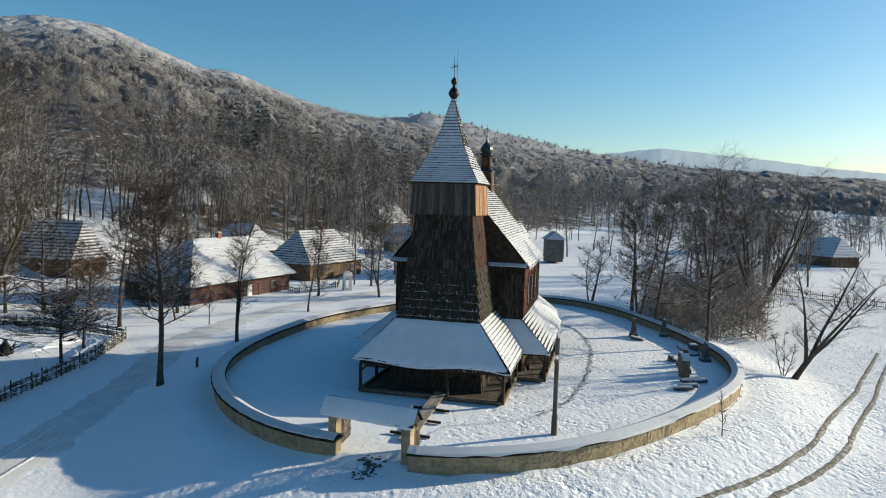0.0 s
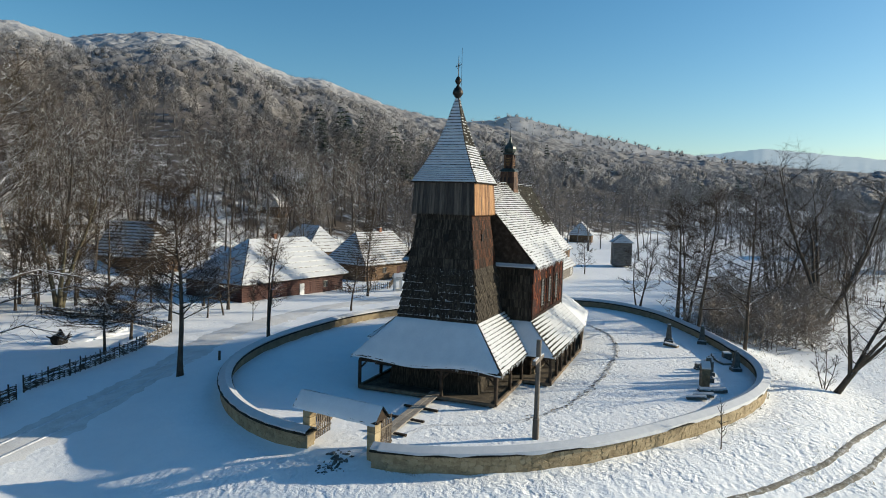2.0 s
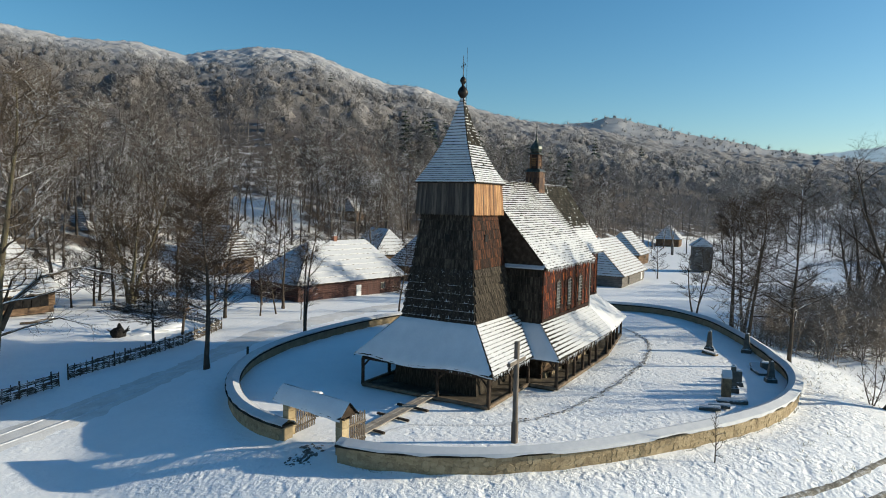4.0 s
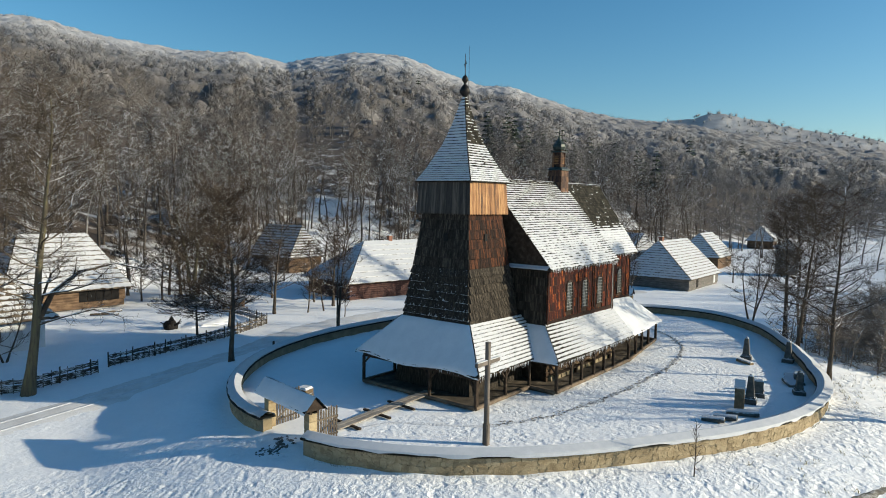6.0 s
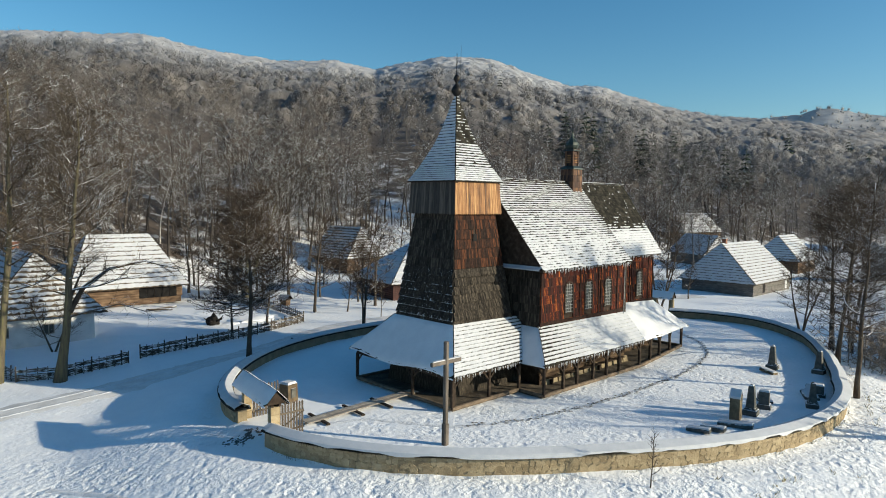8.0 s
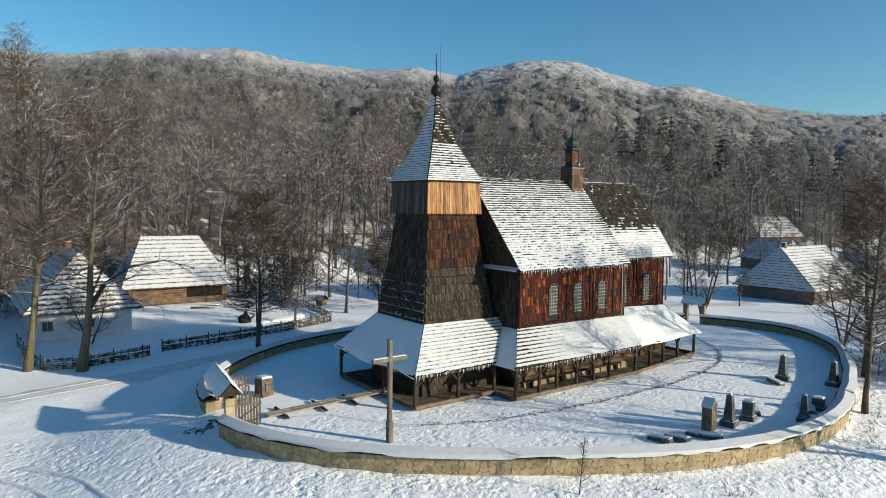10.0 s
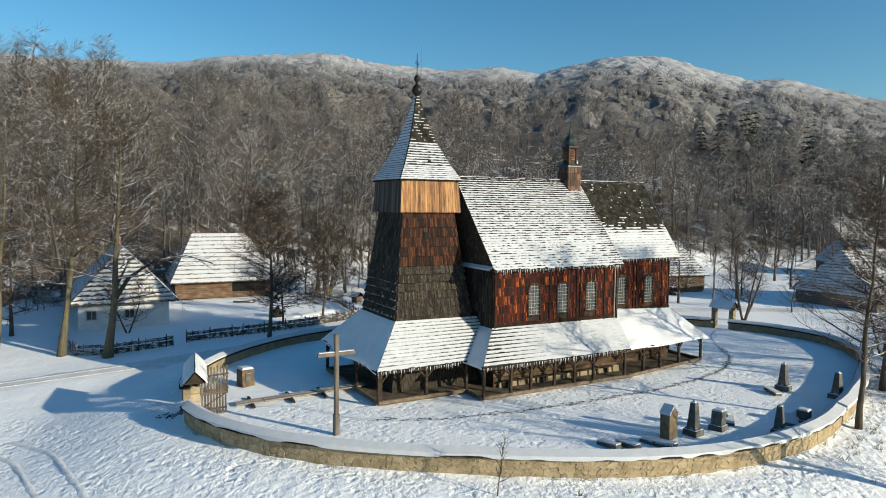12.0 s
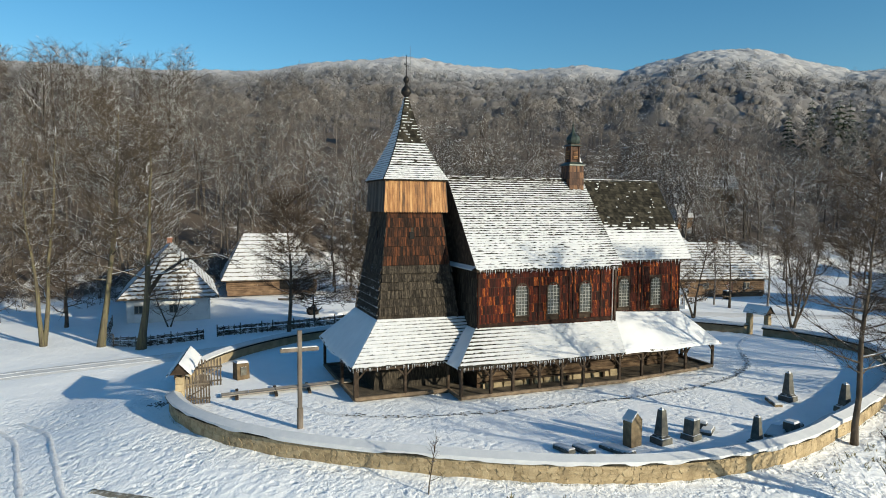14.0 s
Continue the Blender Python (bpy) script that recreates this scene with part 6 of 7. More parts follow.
wattle_fence([(-23.2, 39.5), (-22.9, 31.0), (-22.0, 27.4), (-19.2, 26.3), (-13.4, 27.4)], "dark woven wattle fence curving beside the cottage", seed=3)


def picket_fence(line, label, h=1.0, seed=1, step=0.35):
    rng = random.Random(seed)
    x0, y0 = line[0]
    f = thing("picket_fence", label, "fence", x0, y0, 0)
    for (ax, ay), (bx, by) in zip(line, line[1:]):
        L = math.hypot(bx - ax, by - ay)
        n = max(2, int(L / step))
        for k in range(n + 1):
            t = k / n
            x, y = ax + (bx - ax) * t, ay + (by - ay) * t
            z = land_z(x, y)
            g = Geo()
            big = k % 6 == 0
            g.beam((x - x0, y - y0, z - 0.2), (x - x0, y - y0, z + h * rng.uniform(0.93, 1.05) * (1.1 if big else 1)), 0.13 if big else 0.08, 0.1 if big else 0.03, (0, 1, 0))
            part("post" if big else "picket", g, WATTLE, f)
        for zz in (0.3, 0.75):
            g = Geo()
            g.beam((ax - x0, ay - y0, land_z(ax, ay) + zz * h), (bx - x0, by - y0, land_z(bx, by) + zz * h), 0.06, 0.09)
            part("rail", g, WATTLE, f)


picket_fence([(44.5, 33.6), (53.0, 31.0), (60.0, 33.5)], "grey picket fence round a cottage garden", seed=1, step=0.45)
picket_fence([(44.5, 33.6), (47.0, 38.0)], "grey picket fence beside the cottage", seed=2, step=0.45)
picket_fence([(79.0, -34.0), (75.7, -39.8), (67.6, -53.7), (63.0, -61.5)], "dark paling fence across the meadow", 1.5, seed=3, step=0.30)


# ---- yard things ----
sh = thing("wayside_shrine", "small white wayside shrine with a little gabled roof", "shrine", 50.5, 28.3, land_z(50.5, 28.3) - 0.1, 35)
g = Geo()
g.box(-0.65, -0.65, 0, 0.65, 0.65, 0.5)
for sx in (-1, 1):
    for sy in (-1, 1):
        g.box(sx * 0.5 - 0.12, sy * 0.5 - 0.12, 0.5, sx * 0.5 + 0.12, sy * 0.5 + 0.12, 2.0)
g.box(-0.64, -0.64, 2.0, 0.64, 0.64, 2.3)
g.box(-0.5, 0.3, 0.5, 0.5, 0.5, 2.0)
part("masonry", g, LIME, sh)
for f in (((-0.85, 0.8, 2.3), (-0.85, -0.8, 2.3), (0, -0.8, 2.95), (0, 0.8, 2.95)), ((0.85, -0.8, 2.3), (0.85, 0.8, 2.3), (0, 0.8, 2.95), (0, -0.8, 2.95))):
    g, _ = roof_face(*f, 3, random.Random(2), 0.04, 0.0, 0.0, 0.3)
    rp = part("shrine_roof", g, ROOF_SHINGLE, sh, "", "stuff")
    part("snow_layer", snow_sheet(*f, random.Random(3), 0.07), ROOF_SNOW, rp, smooth=True)

bo = thing("bollard", "short dark wooden bollard in the snow", "bollard", -1.4, 19.9, land_z(-1.4, 19.9))
g = Geo()
g.tube([(0, 0, -0.2), (0.02, 0, 0.75), (0.02, 0, 0.82)], [0.11, 0.10, 0.07], 8)
part("stub", g, BARK, bo)


def lump(name, label, cat, x, y, size, mat, seed, spikes=0):
    rng = random.Random(seed)
    t = thing(name, label, cat, x, y, land_z(x, y))
    bm = bmesh.new()
    bmesh.ops.create_icosphere(bm, subdivisions=3, radius=1)
    for v in bm.verts:
        k = 1 + 0.45 * noise.noise(v.co * 1.3 + Vector((seed, 0, 0))) + 0.2 * noise.noise(v.co * 4 + Vector((0, seed, 0)))
        v.co = Vector((v.co.x * size[0], v.co.y * size[1], max(v.co.z, -0.3) * size[2])) * k
    g = Geo()
    g.add([v.co[:] for v in bm.verts], [[v.index for v in f.verts] for f in bm.faces])
    bm.free()
    part("body", g, mat, t)
    for k in range(spikes):
        a = rng.uniform(0, 6.28)
        g = Geo()
        o = Vector((math.cos(a) * size[0] * 0.6, math.sin(a) * size[1] * 0.6, size[2] * 0.3))
        g.tube([o, o + Vector((math.cos(a) * 0.5, math.sin(a) * 0.5, 0.25)), o + Vector((math.cos(a) * 0.8, math.sin(a) * 0.8, rng.uniform(0, 0.7)))], [0.12, 0.08, 0.03], 6)
        part("root", g, mat, t)


hu = thing("hutch", "small dark roofed wooden hutch on the snow", "hutch", 14.0, 47.5, land_z(14.0, 47.5), 25)
g = Geo()
g.box(-0.55, -0.5, 0.15, 0.55, 0.5, 1.0)
part("box", g, LOG, hu)
g = Geo()
for sx in (-0.45, 0.45):
    for sy in (-0.4, 0.4):
        g.beam((sx, sy, -0.2), (sx, sy, 0.2), 0.1, 0.1, (0, 1, 0))
part("leg", g, BEAM, hu)
for f in (((-0.8, 0.8, 0.9), (-0.8, -0.8, 0.9), (0, -0.8, 1.6), (0, 0.8, 1.6)), ((0.8, -0.8, 0.9), (0.8, 0.8, 0.9), (0, 0.8, 1.6), (0, -0.8, 1.6))):
    w, s_ = roof_face(*f, 4, random.Random(4), 0.04, 0.7, 0.2, 0.25, 0.04)
    part("roof_side", w, ROOF_SHINGLE, hu, "", "stuff")
    part("snow_layer", s_, ROOF_SNOW, hu, "", "stuff")
lump("tree_stump", "overturned dark tree stump with snow-dusted roots", "stump", 0.48, 40.7, (0.75, 0.5, 1.25), NEAR_BLACK, 3, 9)
lump("snow_heap", "low mound of snow in the farmyard", "snow heap", 5.6, 40.8, (3.4, 1.9, 0.4), SNOW, 5)
for x, y, a in ((-0.9, 53.7, -35), (0.2, 54.6, 10)):
    t = thing("felled_log", "felled log lying on the snow beside the barn", "log", x, y, land_z(x, y) + 0.1, a)
    g = Geo()
    g.tube([(-1.6, 0, 0.12), (0, 0.05, 0.16), (1.6, 0, 0.14)], [0.16, 0.15, 0.13], 8)
    part("timber", g, BARK, t)
t = thing("waste_bin", "small dark bin standing on the snow", "bin", 64.5, 34.0, land_z(64.5, 34.0))
g = Geo()
g.hexa([(-0.45, -0.4, 0), (0.45, -0.4, 0), (0.45, 0.4, 0), (-0.45, 0.4, 0)], [(-0.5, -0.45, 1.3), (0.5, -0.45, 1.3), (0.5, 0.45, 1.3), (-0.5, 0.45, 1.3)])
part("body", g, IRON, t)
g = Geo()
g.hexa([(-0.52, -0.47, 1.3), (0.52, -0.47, 1.3), (0.52, 0.47, 1.3), (-0.52, 0.47, 1.3)], [(-0.4, -0.36, 1.42), (0.4, -0.36, 1.42), (0.4, 0.36, 1.42), (-0.4, 0.36, 1.42)])
part("lid", g, ROOF_SNOW, t, "snow-covered lid")


def dry_grass():
    """Dry tufts standing out of the thin snow of the meadow and the slope below the wall."""
    rng = random.Random(91)
    g = Geo()
    for k in range(5200):
        x, y = rng.uniform(-6, 95), rng.uniform(-66, -17)
        if math.hypot(x - RC[0], y - RC[1]) < float(ring_radius(math.atan2(y - RC[1], x - RC[0]))) + 1.2:
            continue
        if noise.noise(Vector((x * 0.11, y * 0.11, 3.0))) + 0.012 * (x - 20) < rng.uniform(-0.45, 0.55):
            continue
        z = land_z(x, y) - 0.03
        for q in range(4):
            a, l = rng.uniform(0, 6.28), rng.uniform(0.12, 0.34)
            o = Vector((x + rng.uniform(-0.2, 0.2), y + rng.uniform(-0.2, 0.2), z))
            g.sliver(o, o + Vector((0.6 * l * math.cos(a), 0.6 * l * math.sin(a), l)), rng.uniform(0.02, 0.05))
    ob = part("dry_grass", g, WEED)
    tagged(ob, "dry brown grass tufts standing out of thin snow", "grass", kind="stuff")


dry_grass()


# ---- trees ----
def grow(seed, h, r, limbs=16, branches=5, twigs=5, first=0.28, rise=0.9, reach=0.36, twig_r=0.014, lean=(0.0, 0.0), forks=1, up=0.25, sides=7, limb_sides=5, twig_len=0.09, hair=2, dome=0.72, open_top=0.0, crook=0.26, bole=0):
    """A bare broad-leaved tree: trunk, and crown of limbs, side branches, twigs and fine twig ends."""
    rng = random.Random(seed)
    trunk, crown = Geo(), Geo()

    def wild(k, lo=-0.3, hi=0.6):
        return Vector((rng.uniform(-k, k), rng.uniform(-k, k), k * rng.uniform(lo, hi)))

    for fk in range(forks):
        p, d, pts = Vector((0, 0, -0.4)), Vector((lean[0] + rng.uniform(-0.04, 0.04), lean[1] + rng.uniform(-0.04, 0.04), 1)).normalized(), []
        if forks > 1:
            a = fk * 6.283 / forks + rng.uniform(-0.5, 0.5)
            split = (0.34 + open_top) * Vector((math.cos(a), math.sin(a), 0))
        hh = h * (1 if fk == 0 else rng.uniform(0.75, 0.97))
        n = 10
        for i in range(n + 1):
            pts.append(p.copy())
            if forks > 1 and i == bole:
                d = (d + split + Vector((0, 0, 0.35 if bole else 0.0))).normalized()
            p = p + d * (hh / n)
            if i >= bole:
                d = (d + Vector((rng.uniform(-0.09, 0.09), rng.uniform(-0.09, 0.09), 0.04))).normalized()
        rr = r if forks == 1 else r * 0.75
        rad = [rr * (1.3 if i == 0 else 1) * (1 - 0.94 * (i / n) ** 0.85) + 0.012 for i in range(n + 1)]
        rad = [q * rng.uniform(0.9, 1.1) for q in rad]
        trunk.tube(pts, rad, sides)
        az = rng.uniform(0, 6.28)
        for k in range(limbs // forks):
            t = first + (0.98 - first) * ((k + rng.random()) / (limbs // forks)) ** 0.85
            f = t * n
            i = min(int(f), n - 1)
            o = mixv(pts[i], pts[i + 1], f - i)
            az += 2.4 + rng.uniform(-0.7, 0.7)
            el = math.radians(rng.uniform(-4, 30) + 40 * t) * rise
            L = hh * reach * (1.12 - dome * t) * rng.uniform(0.6, 1.2)
            d = Vector((math.cos(az) * math.cos(el), math.sin(az) * math.cos(el), math.sin(el)))
            lp, m = [o], 6
            for s in range(m):
                lp.append(lp[-1] + d * (L / m))
                d = (d + wild(crook) + Vector((0, 0, up * rng.uniform(-0.3, 0.7)))).normalized()
            lr = min(max(0.018, rad[i] * rng.uniform(0.25, 0.5)), 0.013 * L + 0.008)
            crown.tube(lp, [lr * (1 - 0.88 * s / m) + 0.006 for s in range(m + 1)], limb_sides, False)
            for q in range(branches):
                tb = (0.15 + 0.85 * (q + rng.random()) / branches) * m
                j = min(int(tb), m - 1)
                ob = mixv(lp[j], lp[j + 1], tb - j)
                ax = (lp[j + 1] - lp[j]).normalized()
                bd = (ax * 0.8 + wild(0.9)).normalized()
                bl = L * rng.uniform(0.2, 0.5) * (1.15 - 0.5 * tb / m)
                mid = ob + bd * bl * 0.5
                bd2 = (bd + wild(0.4)).normalized()
                end = mid + bd2 * bl * 0.5
                br = max(twig_r * 1.2, lr * 0.28)
                crown.tube([ob, mid, end], [br, br * 0.7, br * 0.25], 3, False)
                for w in range(twigs):
                    tt = 0.12 + 0.88 * (w + rng.random()) / twigs
                    ow = mixv(ob, mid, tt * 2) if tt < 0.5 else mixv(mid, end, tt * 2 - 1)
                    wd = (bd2 * 0.8 + wild(0.8, -0.5, 0.5)).normalized()
                    we = ow + wd * h * twig_len * rng.uniform(0.4, 1.1)
                    crown.spike(ow, we, twig_r)
                    for z in range(hair):
                        ho = mixv(ow, we, rng.uniform(0.2, 0.95))
                        crown.sliver(ho, ho + (wd * 0.8 + wild(0.8, -0.6, 0.5)) * h * twig_len * rng.uniform(0.25, 0.6), twig_r * 0.75)
    return trunk, crown


def tree(label, x, y, trunk, crown, bark=BARK, rz=0.0, scale=1.0, group="bare trees"):
    t = thing("tree", label, "tree", x, y, land_z(x, y), rz, group)
    t.scale = (scale, scale, scale)
    part("trunk", trunk, bark, t, "", smooth=True)
    part("crown", crown, TWIG_SNOWY if bark == BARK_MOSS else TWIG, t, "bare twiggy crown")
    return t


tree("slender dark bare tree standing beside the lane", -5.6, 20.1, *grow(11, 14.5, 0.25, 46, 10, 7, 0.30, 0.75, 0.33, 0.013, up=0.05))
tree("young dark bare tree forked low beside the churchyard wall", 9.0, 22.7, *grow(12, 13.5, 0.20, 28, 7, 6, 0.30, 0.9, 0.22, 0.011, forks=2, up=0.1, open_top=-0.26))
def bough(pts, r, seed, count=26):
    """A long arching limb with side branches and twigs."""
    rng = random.Random(seed)
    g = Geo()
    pts = [Vector(p) for p in pts]
    n = len(pts) - 1
    g.tube(pts, [r * (1 - 0.85 * (i / n)) + 0.01 for i in range(n + 1)], 6, False)
    for k in range(count):
        f = (0.25 + 0.75 * (k + rng.random()) / count) * n
        i = min(int(f), n - 1)
        o, ax = mixv(pts[i], pts[i + 1], f - i), (pts[i + 1] - pts[i]).normalized()
        d = (ax * 0.9 + Vector((rng.uniform(-0.8, 0.8), rng.uniform(-0.8, 0.8), rng.uniform(-0.8, 0.6)))).normalized()
        L = rng.uniform(0.8, 2.2)
        m = o + d * L * 0.5
        d2 = (d + Vector((rng.uniform(-0.4, 0.4), rng.uniform(-0.4, 0.4), rng.uniform(-0.2, 0.4)))).normalized()
        e = m + d2 * L * 0.5
        br = max(0.016, r * 0.28 * (1 - 0.6 * f / n))
        g.tube([o, m, e], [br, br * 0.7, br * 0.3], 4, False)
        for w in range(7):
            t = rng.uniform(0.15, 1.0)
            p = mixv(o, m, t * 2) if t < 0.5 else mixv(m, e, t * 2 - 1)
            v = (d2 * 0.7 + Vector((rng.uniform(-0.8, 0.8), rng.uniform(-0.8, 0.8), rng.uniform(-0.5, 0.5)))).normalized()
            g.spike(p, p + v * rng.uniform(0.3, 0.9), 0.011)
    return g


arched = tree("tall mossy old tree with long snowy boughs", -19.4, 25.4, *grow(13, 22.5, 0.40, 34, 9, 7, 0.30, 0.5, 0.27, 0.011, (0.14, -0.05), up=0.2, dome=0.55, crook=0.5), BARK_MOSS)
part("bough", bough([(0.85, -0.2, 5.6), (2.0, 0.3, 7.4), (4.2, 0.9, 8.8), (7.2, 1.2, 9.3), (9.4, -1.0, 8.6)], 0.22, 1), TWIG_SNOWY, arched, "low dark arching bough")
part("bough", bough([(0.8, -0.2, 5.2), (2.2, -0.6, 5.6), (4.4, -1.0, 6.0), (6.4, -1.8, 5.2)], 0.09, 2, 18), TWIG_SNOWY, arched, "low dark drooping bough")
part("bough", bough([(0.9, -0.2, 6.6), (2.0, 0.4, 8.9), (3.4, 0.8, 9.9)], 0.10, 3, 14), TWIG_SNOWY, arched, "snowy side bough")
tree("tall mossy trunk leaning beside the wattle fence", -23.2, 27.9, *grow(14, 25.0, 0.38, 30, 9, 7, 0.26, 0.6, 0.25, 0.014, (0.15, 0.04), up=0.2, dome=0.55, crook=0.5), BARK_MOSS)
tree("tall grey tree at the lane side", -28.5, 29.5, *grow(15, 23.0, 0.34, 30, 9, 7, 0.20, 0.7, 0.25, 0.012, (0.02, 0.0), dome=0.55, crook=0.45, forks=2, open_top=-0.25), BARK_MOSS)
tree("tall grey tree behind the lane", -36.0, 38.0, *grow(16, 24.0, 0.42, 26, 8, 7, 0.24, 0.7, 0.30, 0.012, dome=0.55, crook=0.45), BARK_MOSS)
tree("small bushy dark fruit tree in the farmyard", 5.2, 36.6, *grow(17, 8.0, 0.17, 40, 9, 8, 0.25, 0.5, 0.50, 0.013, up=0.0))
tree("small umbrella-crowned dark fruit tree beside the fence", -0.6, 33.6, *grow(18, 6.6, 0.17, 44, 10, 9, 0.36, 0.2, 0.80, 0.015, up=-0.1))
tree("spreading young fruit tree before the white cottage", -17.0, 37.2, *grow(19, 6.6, 0.13, 30, 8, 6, 0.18, 0.8, 0.50, 0.008, up=0.35, forks=2))
tree("small crooked fruit tree", 17.6, 37.8, *grow(20, 5.5, 0.12, 22, 7, 6, 0.3, 0.7, 0.5, 0.008, (0.25, 0.1)))
tree("small crooked fruit tree beside the farm cottage", 20.1, 37.4, *grow(21, 6.0, 0.12, 22, 7, 6, 0.3, 0.7, 0.48, 0.008, (-0.1, 0.1)))
tree("thin upright young tree in the snowy yard", 18.9, 32.2, *grow(50, 5.0, 0.06, 16, 5, 4, 0.3, 1.2, 0.25, 0.008))
tree("slim bare tree by the cottage garden", 43.5, 30.0, *grow(22, 13.0, 0.18, 30, 8, 6, 0.2, 1.0, 0.26, 0.010))
tree("round-crowned shrub by the garden fence", 49.0, 32.5, *grow(23, 4.0, 0.10, 26, 7, 7, 0.2, 0.9, 0.5, 0.009))
tree("many-stemmed bare tree behind the churchyard wall", 43.6, -9.6, *grow(24, 10.5, 0.17, 27, 7, 6, 0.25, 1.0, 0.30, 0.013, forks=3), BARK)
tree("bare tree close beside the chancel end", 46.5, 21.5, *grow(25, 12.0, 0.22, 32, 8, 7, 0.18, 1.0, 0.32, 0.012, forks=2))
tree("broad bare tree beyond the back gate", 52.5, 11.6, *grow(26, 13.0, 0.22, 36, 8, 7, 0.18, 1.0, 0.38, 0.012, forks=3))
tree("tall dark tree leaning over the churchyard wall", 19.3, -20.9, *grow(27, 15.5, 0.19, 44, 8, 6, 0.24, 0.6, 0.30, 0.0085, up=0.05, dome=0.7))
tree("dark bare tree beside the wall", 29.5, -16.9, *grow(28, 15.5, 0.20, 46, 9, 7, 0.20, 0.55, 0.34, 0.0095, up=0.05, dome=0.8))
tree("dark twin-stemmed tree behind the wall", 38.5, -15.6, *grow(29, 15.0, 0.27, 36, 8, 7, 0.25, 0.7, 0.30, 0.013, (-0.12, 0.03), forks=2))
tree("dark leaning tree behind the wall", 36.0, -14.6, *grow(30, 14.0, 0.25, 34, 8, 7, 0.25, 0.7, 0.30, 0.013, (-0.06, 0.0)))
tree("leaning willow with spreading snowy limbs beside the ruts", 14.6, -27.2, *grow(31, 13.0, 0.30, 32, 7, 6, 0.28, 0.7, 0.34, 0.009, (0.05, -0.55), forks=4, up=0.35, open_top=0.18, dome=0.6, bole=2), BARK)
tree("small bush at the foot of the willow", 14.7, -26.5, *grow(32, 4.0, 0.06, 18, 6, 5, 0.1, 1.2, 0.35, 0.007, forks=3))
tree("thin sapling in the snow before the wall", -4.9, -18.4, *grow(33, 2.9, 0.028, 14, 3, 2, 0.25, 1.2, 0.25, 0.006))
tree("small bare tree on the meadow", 66.0, 14.0, *grow(34, 5.5, 0.12, 20, 6, 6, 0.25, 0.8, 0.45, 0.010))
tree("tall slim bare tree on the meadow", 60.0, 18.0, *grow(35, 13.0, 0.2, 26, 7, 6, 0.2, 1.0, 0.28, 0.011))
tree("great spreading willow across the stream", 54.0, -32.3, *grow(36, 23.0, 0.5, 60, 9, 7, 0.26, 0.9, 0.36, 0.011, (0.08, -0.16), forks=5, up=0.35, open_top=0.14, dome=0.5))
tree("great spreading willow beside the stream", 66.0, -28.0, *grow(37, 18.0, 0.45, 44, 8, 7, 0.30, 0.9, 0.40, 0.012, (-0.05, 0.0), forks=4, up=0.3, open_top=0.08, dome=0.55))
tree("slim bare tree behind the churchyard", 30.5, 25.5, *grow(38, 9.0, 0.14, 26, 7, 6, 0.2, 0.9, 0.32, 0.009))
tree("big old tree with wide snowy boughs behind the farmyard", 12.5, 56.0, *grow(39, 16.0, 0.5, 50, 10, 8, 0.20, 0.8, 0.40, 0.014, dome=0.5, forks=3, open_top=-0.05, crook=0.4), BARK_MOSS)


def orchard():
    """Bushy bare trees scattered over the farmyards."""
    rng = random.Random(41)
    made = [grow(60 + i, 8.5, 0.16, 24, 6, 6, 0.16, 0.6, 0.48, 0.016, hair=1) for i in range(4)]
    places = [(12, 59), (16, 57.5), (10.5, 61), (13.5, 64.5), (17, 61), (19, 55),(14, 62), (20, 62), (9, 68), (8, 62), (30, 62), (18, 68), (36, 66), (2, 74), (24, 44), (55, 56), (60, 66), (-30, 52), (-36, 46),
              (14, 40), (28, 72), (40, 60), (52, 68), (66, 56), (58, 27), (74, 28), (90, 30), (96, 6), (100, 40), (112, 32), (-28, 40), (24, 40), (22, 51)]
    first = {}
    for i, (x, y) in enumerate(places):
        k = rng.randrange(4)
        s, a = rng.uniform(0.8, 1.55), rng.uniform(0, 360)
        if k not in first:
            first[k] = tree("bushy bare orchard tree in the farmyard snow", x, y, *made[k], rz=a, scale=s, group="orchard trees")
        else:
            t = copy_thing(first[k], pose(x, y, land_z(x, y), 0, 0, a))
            t.scale = (s, s, s)


orchard()


